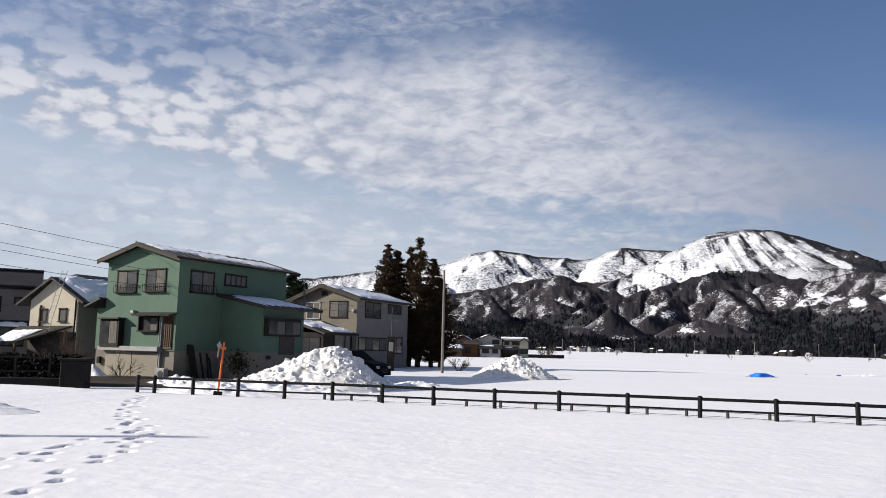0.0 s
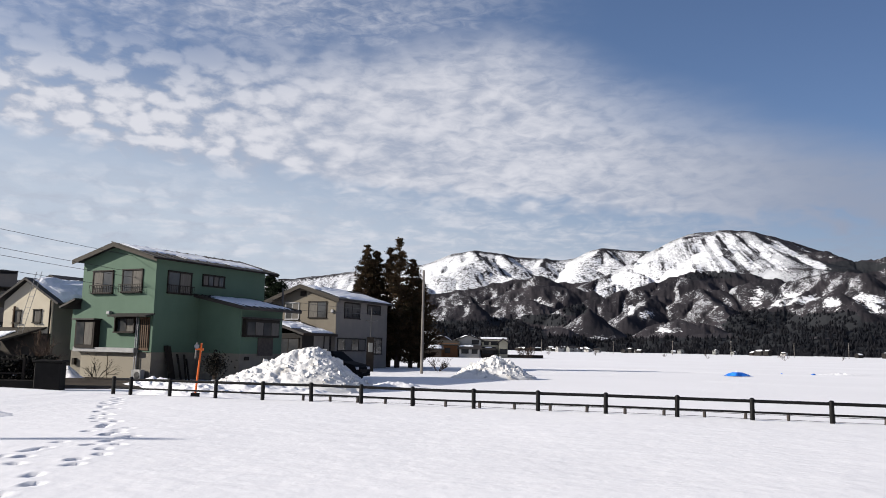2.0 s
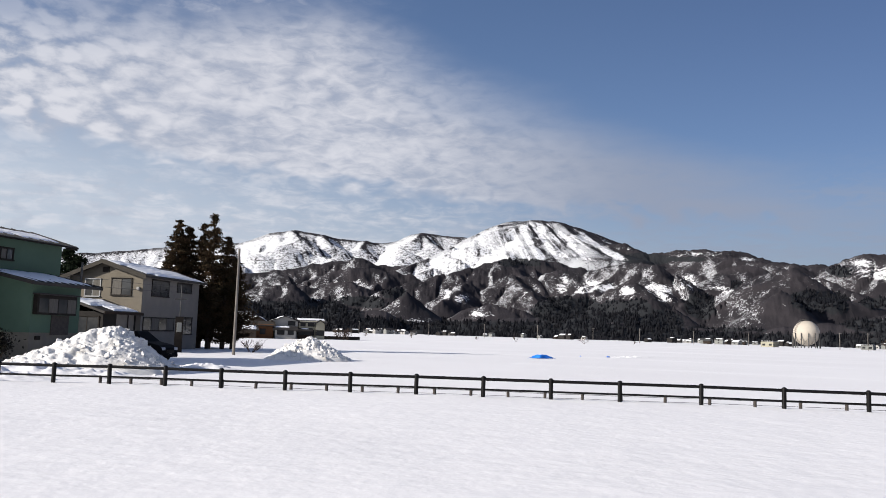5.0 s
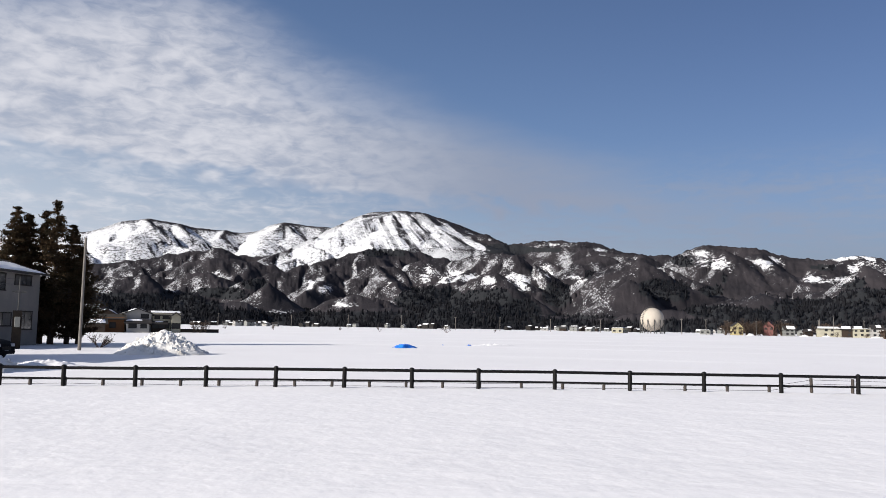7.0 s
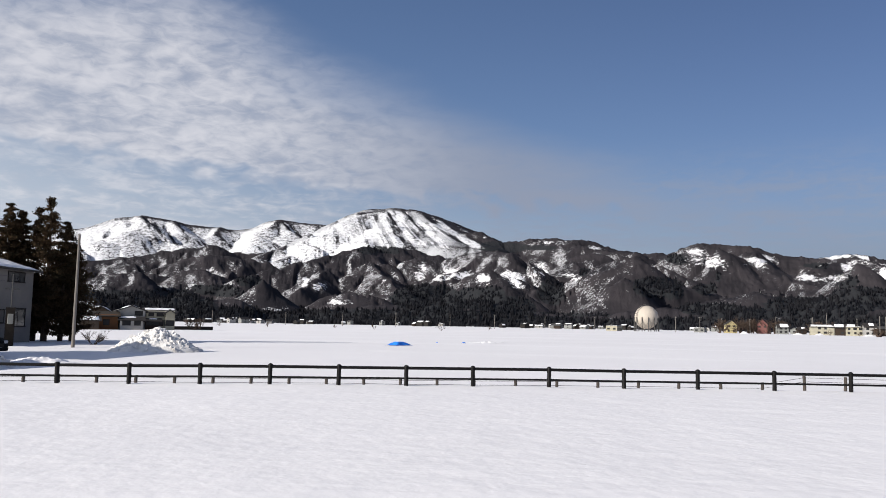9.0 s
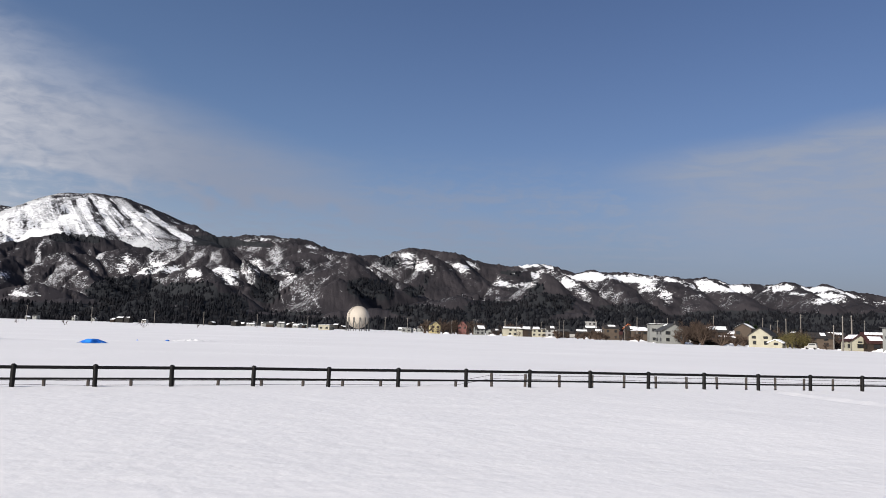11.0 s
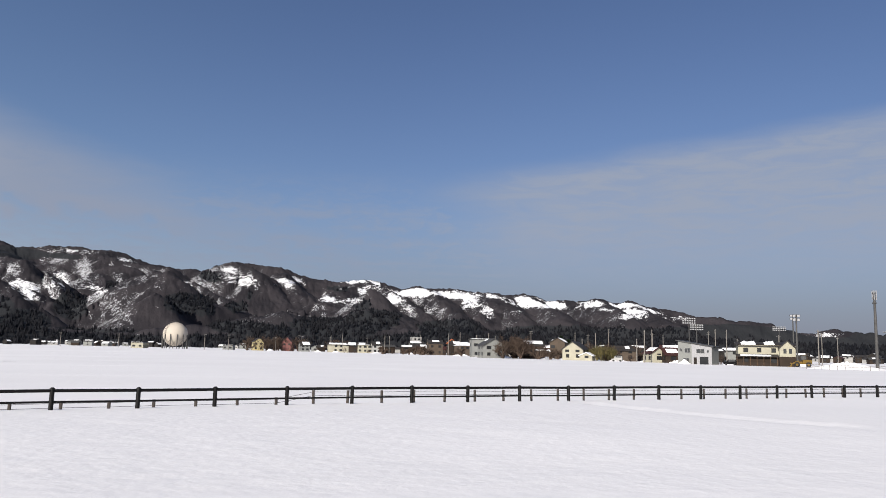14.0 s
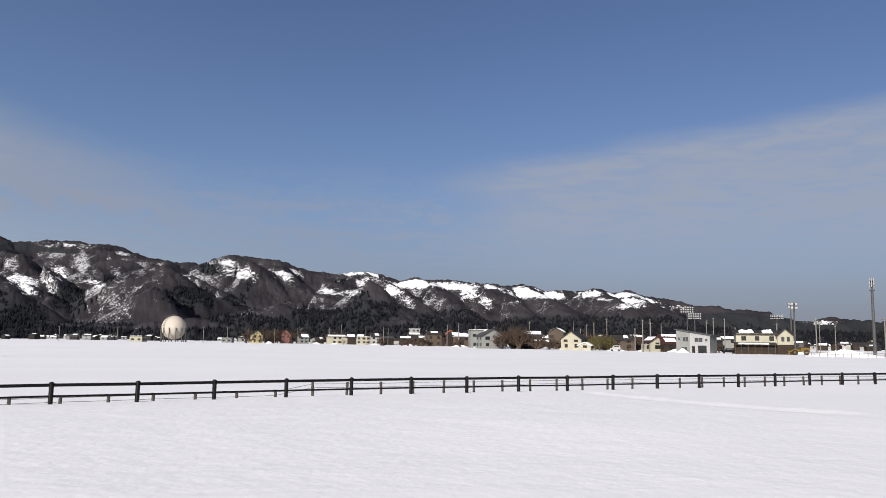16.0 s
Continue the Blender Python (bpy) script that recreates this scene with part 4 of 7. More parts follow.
# ---- houses near by ----
def window(parent, plane, u0, u1, z0, z1, out=0.06, panes=2, mat="frame", rail=False, curtain=0.5, grille=False):
    """A window in a wall. plane: maps (u, v out of the wall, z) to the house's own axes. Frame bars, a glass for each pane, curtains behind."""
    def slab(a0, a1, v0, v1, c0, c1, bm=None):
        p, q = plane(a0, v0, c0), plane(a1, v1, c1)
        return box(bm or bmesh.new(), *[min(i, j) for i, j in zip(p, q)], *[max(i, j) for i, j in zip(p, q)])
    t = 0.07
    w = part("window", slab(u0, u1, 0.004, 0.02, z0, z1), "frame", parent)
    bm = bmesh.new()
    slab(u0 - t, u1 + t, 0.0, out + 0.04, z1, z1 + t, bm)
    slab(u0 - t, u1 + t, 0.0, out + 0.07, z0 - t, z0, bm)
    slab(u0 - t, u0, 0.0, out, z0, z1, bm)
    slab(u1, u1 + t, 0.0, out, z0, z1, bm)
    part("frame", bm, mat, w)
    pw = (u1 - u0) / panes
    for i in range(panes):
        a, b = u0 + i * pw, u0 + (i + 1) * pw
        part("pane", slab(a + 0.03, b - 0.03, 0.024, 0.03, z0 + 0.03, z1 - 0.03), "glass" if (i % 2 == 0) == (curtain < 0.5) or curtain == 0 else "curtain", w)
        bm = bmesh.new()
        slab(a, a + 0.035, 0.02, 0.045, z0, z1, bm)
        slab(b - 0.035, b, 0.02, 0.045, z0, z1, bm)
        slab(a, b, 0.02, 0.045, z0, z0 + 0.04, bm)
        slab(a, b, 0.02, 0.045, z1 - 0.04, z1, bm)
        part("sash", bm, mat, w)
    if rail:
        bm = bmesh.new()
        slab(u0 - 0.1, u1 + 0.1, 0.22, 0.25, z0 + 0.42, z0 + 0.46, bm)
        slab(u0 - 0.1, u1 + 0.1, 0.22, 0.25, z0 - 0.02, z0 + 0.02, bm)
        for u in (u0 - 0.1, u1 + 0.07):
            slab(u, u + 0.03, 0.0, 0.25, z0 + 0.42, z0 + 0.46, bm)
            slab(u, u + 0.03, 0.0, 0.25, z0 - 0.02, z0 + 0.02, bm)
        k = max(4, int((u1 - u0) / 0.13))
        for i in range(k + 1):
            u = u0 - 0.09 + (u1 - u0 + 0.17) * i / k
            slab(u, u + 0.016, 0.225, 0.245, z0, z0 + 0.44, bm)
        part("railing", bm, mat, w)
    if grille:
        bm = bmesh.new()
        for i in range(int((u1 - u0) / 0.12) + 1):
            u = u0 + i * 0.12
            slab(u, u + 0.02, 0.07, 0.09, z0, z1, bm)
        part("grille", bm, mat, w)
    return w


def snow_slab(bm, corners, thick, seed, nu=26, nv=14, ragged=0.25):
    """A layer of snow on a sloping roof: corners a, b, c, d in order; uneven thickness and a ragged rim."""
    a, b, c, d = [Vector(p) for p in corners]
    up = (b - a).cross(d - a).normalized()
    if up.z < 0:
        up = -up
    rows = []
    for i in range(nu + 1):
        u = i / nu
        row = []
        for j in range(nv + 1):
            v = j / nv
            e = min(u, 1 - u, 1.0) * 8, min(v, 1 - v) * 8
            k = min(1.0, e[0]) * min(1.0, e[1])
            nz = noise.fractal(Vector((u * 6, v * 4, seed)), 1.0, 2.0, 3)
            pu = min(max(u + ragged * 0.08 * noise.noise(Vector((v * 9, seed, 2))) * (i in (0, nu)), 0), 1)
            pv = min(max(v + ragged * 0.12 * noise.noise(Vector((u * 13, seed, 7))) * (j in (0, nv)), 0), 1)
            p = a.lerp(b, pu).lerp(d.lerp(c, pu), pv)
            row.append(bm.verts.new(p + up * (0.012 + max(0.0, thick * (k ** 0.5) * (1.0 + 0.6 * nz)))))
        rows.append(row)
    for i in range(nu):
        for j in range(nv):
            bm.faces.new((rows[i][j], rows[i + 1][j], rows[i + 1][j + 1], rows[i][j + 1]))
    edge = rows[0] + [r[-1] for r in rows[1:]] + rows[-1][-2::-1] + [r[0] for r in rows[-2:0:-1]]
    low = [bm.verts.new(v.co - up * (v.co - a).dot(up)) for v in edge]
    for i in range(len(edge)):
        bm.faces.new((edge[i], low[i], low[(i + 1) % len(edge)], edge[(i + 1) % len(edge)]))
    bmesh.ops.recalc_face_normals(bm, faces=bm.faces[:])
    return bm


def roof_slab(bm, a, b, c, d, t=0.12):
    pts = [Vector(p) for p in (a, b, c, d)]
    up = (pts[1] - pts[0]).cross(pts[3] - pts[0]).normalized()
    if up.z < 0:
        up = -up
    top = [bm.verts.new(p) for p in pts]
    bot = [bm.verts.new(p - up * t) for p in pts]
    bm.faces.new(top)
    bm.faces.new(bot[::-1])
    for i in range(4):
        bm.faces.new((top[i], bot[i], bot[(i + 1) % 4], top[(i + 1) % 4]))
    bmesh.ops.recalc_face_normals(bm, faces=bm.faces[:])
    return bm


def build_green_house():
    # own axes: x runs back along the long wall, y across the gable to the west, z from the yard
    h = thing("green_house", pose(-15.55, 46.17, YARD, 0, 0, 62.24), "two-storey green house on a concrete base with a low gable roof", "house")
    L, Wd, EV, RG, F = 9.78, 6.06, 7.12, 8.05, 1.62
    def gable(u, v, z):
        return (-v, u, z - YARD)
    def side(u, v, z):
        return (u, -v, z - YARD)
    bm = prism(bmesh.new(), [(0, F), (Wd, F), (Wd, EV), (3.05, RG - 0.12), (0, EV + 0.02)], 0, L)
    part("wall", bm, "green", h)
    part("wall", boxed(0.004, Wd, F, L - 0.4, Wd + 0.72, 4.1), "green", h)
    part("foundation", boxed(0.06, 0.06, -0.5, L - 0.06, Wd + 0.66, F), "concrete", h, "grey-beige concrete base")
    # roof, its fascia and patchy snow
    bm = roof_slab(bmesh.new(), (-0.5, -0.52, EV - 0.06), (L + 0.75, -0.52, EV - 0.06), (L + 0.75, 3.05, RG), (-0.5, 3.05, RG))
    roof_slab(bm, (-0.5, 3.05, RG), (L + 0.75, 3.05, RG), (L + 0.75, Wd + 0.42, EV - 0.05), (-0.5, Wd + 0.42, EV - 0.05))
    roof = part("roof", bm, "dark_metal", h)
    for (y0, z0), (y1, z1) in (((-0.54, EV - 0.06), (3.05, RG)), ((3.05, RG), (Wd + 0.44, EV - 0.05))):
        for x in (-0.54, L + 0.75):
            part("fascia", prism(bmesh.new(), [(y0, z0 - 0.26), (y1, z1 - 0.26), (y1, z1 + 0.02), (y0, z0 + 0.02)], x, x + 0.04), "fascia", roof, "weathered grey-brown barge board")
    bm = bmesh.new()
    rod(bm, (-0.8, -0.57, EV - 0.13), (L + 0.8, -0.57, EV - 0.13), 0.055, None, 8)
    part("gutter", bm, "frame", roof)
    for i in range(14):
        x = -0.7 + (L + 1.4) * i / 13
        part("seam", prism(bmesh.new(), [(-0.52, EV - 0.055), (3.05, RG + 0.005), (3.05, RG + 0.045), (-0.52, EV - 0.015)], x, x + 0.03), "dark_metal", roof)
    for k, (x0, x1, y0, y1) in enumerate(((-0.2, 3.1, 1.2, 2.9), (2.6, 6.4, 0.4, 2.6), (6.2, 9.9, 0.1, 2.2))):
        z = lambda y: EV - 0.06 + (RG - EV + 0.06) * (y + 0.52) / 3.57
        part("snow", snow_slab(bmesh.new(), [(x0, y0, z(y0)), (x1, y0, z(y0)), (x1, y1, z(y1)), (x0, y1, z(y1))], 0.05, 5 + k), "roof_snow", roof, "thin patch of melting snow")
    # gable windows
    window(h, gable, 3.50, 5.10, 4.72, 6.02, panes=2, rail=True, curtain=0.4)
    window(h, gable, 1.08, 2.62, 4.75, 6.05, panes=2, rail=True, curtain=0.6)
    bay = part("bay", boxed(-0.42, 4.28, 1.78, 0.0, 5.92, 3.45), "frame", h, "dark framed bay window")
    for a, b, mt in ((4.42, 5.07, "curtain"), (5.13, 5.78, "glass")):
        part("pane", boxed(-0.436, a, 1.98, -0.424, b, 3.3), mt, bay)
    part("hood", boxed(-0.62, 4.15, 3.45, 0.0, 6.05, 3.53), "dark_metal", bay)
    window(h, gable, 1.35, 2.85, 2.42, 3.22, panes=2, curtain=0.6, out=0.2)
    bm = bmesh.new()
    roof_slab(bm, (0.0, -0.12, 3.86), (-0.7, -0.12, 3.70), (-0.7, 2.95, 3.70), (0.0, 2.95, 3.86), 0.07)
    part("awning", bm, "dark_metal", h, "dark sheet-metal awning")
    # back door with glazing bars, its sill and the pipe beside it
    door = part("door", boxed(-0.05, 0.22, 1.72, 0.0, 0.98, 3.62), "door_wood", h, "brown glazed side door")
    for i in range(5):
        part("bar", boxed(-0.075, 0.26 + i * 0.16, 1.85, -0.05, 0.29 + i * 0.16, 3.5), "frame", door)
    for y in (1.06, 1.2):
        part("pipe", rod(bmesh.new(), (-0.09, y, 0.2), (-0.09, y, 3.6), 0.035, None, 8), "grey_plastic", h)
    part("lamp", boxed(-0.26, 3.3, 3.78, 0.0, 3.62, 3.98, bevel=0.04), "alu", h, "white wall lamp")
    # garage: lintel, two shutters, post strips
    part("lintel", boxed(-0.35, 1.02, 1.56, 0.03, 6.12, 1.84, bevel=0.02), "alu", h, "pale metal shutter box")
    for a, b in ((1.05, 3.42), (3.48, 5.75)):
        part("shutter", boxed(-0.02, a, -0.45, 0.05, b, 1.56), "shutter", h, "beige roller shutter")
    part("vent_unit", boxed(-0.36, 0.35, 0.0, -0.02, 1.12, 0.62, bevel=0.03), "wall_white", h, "outdoor air-conditioning unit")
    part("fan_grille", rod(bmesh.new(), (-0.375, 0.62, 0.3), (-0.36, 0.62, 0.3), 0.2, None, 20), "steel", h)
    part("meter", boxed(-0.14, 6.15, 0.75, 0.05, 6.36, 1.15), "frame", h)
    # long wall windows
    window(h, side, 0.95, 2.78, 4.78, 6.02, panes=2, rail=True, curtain=0.4)
    window(h, side, 3.82, 5.68, 5.42, 6.06, panes=4, curtain=0.6, grille=False)
    # west lean-to strip roof
    bm = roof_slab(bmesh.new(), (-0.55, Wd - 0.05, 4.75), (L - 0.3, Wd - 0.05, 4.75), (L - 0.3, Wd + 1.3, 4.25), (-0.55, Wd + 1.3, 4.25))
    part("side_roof", bm, "dark_metal", h)
    # the one-storey wing on the east side
    x0, x1, yo = 3.59, 7.54, -3.39
    wing = part("wing", prism(bmesh.new(), [(yo, F), (0.0, F), (0.0, 4.95), (yo, 4.28)], x0, x1), "green", h)
    part("wing_base", boxed(x0 + 0.06, yo + 0.06, -0.5, x1 - 0.06, 0.1, F), "concrete", wing, "grey concrete base")
    bm = roof_slab(bmesh.new(), (x0 - 0.5, 0.0, 5.16), (x1 + 1.3, 0.0, 5.16), (x1 + 1.3, yo - 0.55, 4.38), (x0 - 0.5, yo - 0.55, 4.38), 0.16)
    wr = part("wing_roof", bm, "dark_metal", wing)
    z = lambda y: 5.16 + (5.16 - 4.38) * y / (3.94)
    for k, (a, b, y0, y1) in enumerate(((x0 - 0.2, x1 + 1.0, -3.6, -0.9), (x0 + 0.6, x1 + 1.1, -1.6, -0.15))):
        part("snow", snow_slab(bmesh.new(), [(a, y0, z(y0)), (b, y0, z(y0)), (b, y1, z(y1)), (a, y1, z(y1))], 0.06, 9 + k), "roof_snow", wr, "thin patch of melting snow")
    for i in range(10):
        x = x0 - 0.45 + (x1 - x0 + 1.7) * i / 9
        part("seam", prism(bmesh.new(), [(yo - 0.55, 4.385), (0.0, 5.165), (0.0, 5.215), (yo - 0.55, 4.435)], x, x + 0.035), "dark_metal", wr)
    bayb = part("bay", boxed(x0 + 0.12, yo - 0.3, 2.62, x0 + 3.3, yo, 3.72), "frame", wing, "dark framed projecting window")
    for i in range(4):
        a = x0 + 0.24 + i * 0.76
        part("pane", boxed(a, yo - 0.316, 2.74, a + 0.7, yo - 0.304, 3.52), "curtain" if i % 2 else "glass", bayb)
    part("hood", boxed(x0 + 0.05, yo - 0.5, 3.72, x0 + 3.4, yo, 3.8), "dark_metal", bayb)
    part("board", boxed(x0 + 1.6, yo - 0.05, 1.50, x0 + 3.04, yo, 2.60), "post_grey", wing, "grey-brown panelled lower opening")
    part("vent", boxed(x0 + 0.5, yo - 0.03, 1.22, x0 + 0.85, yo + 0.08, 1.44), "frame", wing)
    part("pipe", rod(bmesh.new(), (x1 + 0.7, yo + 0.6, 4.2), (x1 + 0.7, yo + 0.6, 5.9), 0.06, None, 8), "steel", wing, "steel flue pipe")
    rod_ = rod(bmesh.new(), (L + 0.2, -0.12, EV - 0.2), (L + 0.75, -0.5, EV - 0.15), 0.04, None, 8)
    part("downpipe", rod_, "frame", h)
    return h


build_green_house()


def build_beige_house():
    h = thing("beige_house", pose(-8.03, 73.34, YARD, 0, 0, 64.05), "two-storey house, cream siding on the gable, grey side wall", "house")
    L, Wd, EV, RG = 9.79, 7.25, 6.55, 7.85
    def gable(u, v, z):
        return (-v, u, z - YARD)
    def side(u, v, z):
        return (u, -v, z - YARD)
    part("wall", prism(bmesh.new(), [(0, -0.5), (Wd, -0.5), (Wd, EV - 0.25), (3.7, RG - 0.15), (0, EV)], 0.03, L), "grey_wall", h, "plain grey rendered wall")
    part("siding", prism(bmesh.new(), [(0.01, 3.1), (Wd, 3.1), (Wd, EV - 0.25), (3.7, RG - 0.16), (0.01, EV - 0.01)], 0.0, 0.03), "beige", h, "cream horizontal siding")
    bm = roof_slab(bmesh.new(), (-0.6, -0.6, EV - 0.05), (L + 0.6, -0.6, EV - 0.05), (L + 0.6, 3.7, RG), (-0.6, 3.7, RG), 0.18)
    roof_slab(bm, (-0.6, 3.7, RG), (L + 0.6, 3.7, RG), (L + 0.6, Wd + 0.8, EV - 0.35), (-0.6, Wd + 0.8, EV - 0.35), 0.18)
    roof = part("roof", bm, "dark_metal", h)
    for (y0, z0), (y1, z1) in (((-0.62, EV - 0.05), (3.7, RG)), ((3.7, RG), (Wd + 0.82, EV - 0.35))):
        part("fascia", prism(bmesh.new(), [(y0, z0 - 0.36), (y1, z1 - 0.36), (y1, z1 + 0.02), (y0, z0 + 0.02)], -0.64, -0.6), "fascia", roof, "brown barge board")
    z = lambda y: EV - 0.05 + (RG - EV + 0.05) * (y + 0.6) / 4.3
    for k, (a, b, y0, y1) in enumerate(((0.4, 9.6, 0.0, 2.6), (1.5, 10.0, -0.4, 0.5), (-0.3, 7.0, 2.2, 3.5))):
        part("snow", snow_slab(bmesh.new(), [(a, y0, z(y0)), (b, y0, z(y0)), (b, y1, z(y1)), (a, y1, z(y1))], 0.08, 21 + k), "roof_snow", roof, "thin patch of melting snow")
    window(h, gable, 1.1, 3.0, 4.4, 5.85, panes=2, curtain=0.4)
    window(h, gable, 4.15, 5.6, 4.25, 5.75, panes=2, curtain=0.6, mat="alu")
    window(h, side, 1.45, 4.2, 4.45, 5.85, panes=2, curtain=0.0)
    window(h, side, 5.7, 8.25, 5.02, 5.85, panes=3, curtain=0.0)
    window(h, side, 0.4, 5.4, 1.4, 2.5, panes=4, curtain=0.4)
    window(h, side, 6.4, 8.7, 1.1, 2.65, panes=2, curtain=0.0)
    part("vent", boxed(-0.06, 3.35, 6.75, 0.0, 4.0, 7.2), "frame", h)
    part("wall_lamp", boxed(-0.2, 0.25, 5.2, 0.0, 0.5, 5.5, bevel=0.03), "wall_white", h)
    # the single-storey entrance in front
    px0, px1, py0, py1 = -7.2, 0.0, 0.45, 7.6
    porch = part("porch", boxed(px0 + 2.6, py0 + 0.02, -0.5, px1, py0 + 3.0, 3.2), "dark_wall", h, "dark single-storey entrance")
    part("side_panel", boxed(px0 + 4.4, py0, -0.5, px1 - 0.3, py0 + 0.02, 3.1), "grey_wall", porch, "plain grey rendered panel")
    part("eave_board", boxed(px0 + 1.7, py0 - 0.74, 3.0, px1 - 0.02, py0 - 0.7, 3.22), "wall_brown", porch, "brown eave board")
    part("back_wall", boxed(px0 + 4.5, py0 + 3.0, -0.5, px1, py1, 3.2), "dark_wall", porch)
    bm = roof_slab(bmesh.new(), (px0 + 1.7, py0 - 0.7, 3.2), (px1 - 0.01, py0 - 0.7, 3.2), (px1 - 0.01, py0 + 3.2, 4.35), (px0 + 1.7, py0 + 3.2, 4.35), 0.18)
    roof_slab(bm, (px0 + 1.7, py0 + 3.2, 4.35), (px1 - 0.01, py0 + 3.2, 4.35), (px1 - 0.01, py1 + 0.4, 3.3), (px0 + 1.7, py1 + 0.4, 3.3), 0.18)
    pr = part("porch_roof", bm, "dark_metal", porch, "brown metal roof")
    zp = lambda y: 3.2 + 1.15 * (y - py0 + 0.7) / 3.9
    for k, (a, b, y0, y1) in enumerate(((px0 + 2.0, px1 - 1.0, py0 + 0.8, py0 + 2.9), (px0 + 3.4, px1 - 0.2, py0 - 0.4, py0 + 1.1))):
        part("snow", snow_slab(bmesh.new(), [(a, y0, zp(y0)), (b, y0, zp(y0)), (b, y1, zp(y1)), (a, y1, zp(y1))], 0.1, 31 + k), "roof_snow", pr, "thick snow sliding off")
    window(porch, lambda u, v, zz: (px0 + 2.6 - v, u, zz - YARD), py0 + 0.4, py0 + 2.5, 0.6, 2.4, panes=2, curtain=0.0)
    part("gutter_pipe", rod(bmesh.new(), (px1 - 1.4, py0 - 0.15, 0), (px1 - 1.4, py0 - 0.15, 3.2), 0.05, None, 8), "frame", porch)
    return h


build_beige_house()


# ---- trees and shrubs ----
def conifer(name, x, y, h, width, seed, mat, label, base=0.12, narrow=1.0, gaps=0.25, fleck=0.22):
    """A tapered trunk with whorls of limbs; the crown is some thousand small sprays with gaps and an uneven outline."""
    rnd = random.Random(seed)
    t = thing(name, pose(x, y, float(ground_z(x, y)) - 0.1), label, "tree")
    bm = bmesh.new()
    rod(bm, (0, 0, 0), (0.05, 0, h * 0.5), 0.022 * h, 0.013 * h, 9)
    rod(bm, (0.05, 0, h * 0.49), (0, 0, h * 0.97), 0.013 * h, 0.004, 8)
    part("trunk", bm, "bark", t)
    verts, faces, limbs = [], [], []
    z = base * h
    while z < h * 0.985:
        f = (z / h - base) / (1 - base)
        reach = width * (1 - f) ** 0.8 * (0.6 + 0.4 * min(1, f * 4)) * narrow
        for i in range(rnd.randint(4, 6)):
            if rnd.random() < gaps * (0.6 if f > 0.5 else 1.0):
                continue
            a = rnd.uniform(0, 6.283)
            L = reach * rnd.uniform(0.55, 1.25) + 0.12
            dz = rnd.uniform(-0.15, 0.55) * L
            tip = Vector((L * math.cos(a), L * math.sin(a), z + dz))
            limbs.append(((0, 0, z), tuple(tip), 0.022 + 0.012 * L, 0.006))
            for k in range(int((20 + 38 * L) * (2.2 if fleck < 0.14 else 1.0))):
                u = rnd.uniform(0.22, 1.08)
                spread = 0.10 + 0.17 * L * u * (1.1 - u * 0.7)
                c = Vector((0, 0, z)).lerp(tip, u) + Vector((rnd.gauss(0, spread), rnd.gauss(0, spread), rnd.gauss(-0.04, spread * 0.55)))
                s = fleck * rnd.uniform(0.6, 1.5)
                d1 = Vector((rnd.gauss(0, 1), rnd.gauss(0, 1), rnd.gauss(-0.2, 0.7))).normalized() * s
                d2 = Vector((rnd.gauss(0, 1), rnd.gauss(0, 1), rnd.gauss(0, 0.8))).normalized() * s * 0.5
                b = len(verts)
                verts += [c - d1 * 0.6 - d2 * 0.4, c + d2, c + d1, c - d2 * 0.9]
                faces.append((b, b + 1, b + 2, b + 3))
        z += h * rnd.uniform(0.016, 0.030)
    tubes("limb", limbs, "bark", t)
    crown = sheet("crown", [tuple(v) for v in verts], faces, mat, smooth=False)
    crown.parent = t
    return t


for cx, cy, ch, cw, sd, words in ((-6.25, 85.8, 13.5, 2.5, 3, "tall dark brown-green cedar behind the beige house"), (-5.25, 86.6, 12.9, 2.3, 1, "slim cedar close beside a taller one"), (-3.7, 86.2, 13.3, 2.3, 2, "tall cedar with dark rusty needles"), (-2.7, 84.8, 14.1, 2.5, 6, "tallest dense cedar with rusty winter needles"),
                              (-1.3, 85.6, 11.9, 2.4, 4, "lower rusty cedar at the edge of the clump"), (-0.35, 86.0, 9.6, 2.2, 7, "short rusty cedar behind the concrete pole"), (-7.3, 87.0, 9.2, 1.9, 8, "short dark cedar behind the beige house")):
    conifer("cedar_tree", cx, cy, ch, cw, sd, "needles", words, 0.08, 1.05, 0.34, 0.12)
conifer("pine_tree", -16.7, 87.0, 9.9, 3.3, 5, "pine", "airy pine with sparse dark branches between two houses", 0.4, 1.0, 0.42, 0.13)


def bare(name, x, y, z, h, spread, seed, label, stems=6, depth=3, thick=0.02, mat="twig", cat="shrub", kind=""):
    rnd = random.Random(seed)
    t = thing(name, pose(x, y, z), label, cat, kind=kind)
    rods = []

    def grow(p, d, L, r, k):
        q = p + d * L
        rods.append((tuple(p), tuple(q), r, r * 0.65))
        if k == 0:
            return
        for _ in range(rnd.randint(2, 4)):
            n = (d + Vector((rnd.gauss(0, 0.5), rnd.gauss(0, 0.5), rnd.gauss(0.12, 0.3)))).normalized()
            grow(p.lerp(q, rnd.uniform(0.45, 1.0)), n, L * rnd.uniform(0.5, 0.8), r * 0.6, k - 1)
    for _ in range(stems):
        d = Vector((rnd.gauss(0, spread), rnd.gauss(0, spread), 1)).normalized()
        grow(Vector((rnd.gauss(0, 0.06), rnd.gauss(0, 0.06), -0.1)), d, h * rnd.uniform(0.35, 0.5), thick, depth)
    tubes("twig", rods, mat, t, 3 if depth > 4 else 4)
    return t


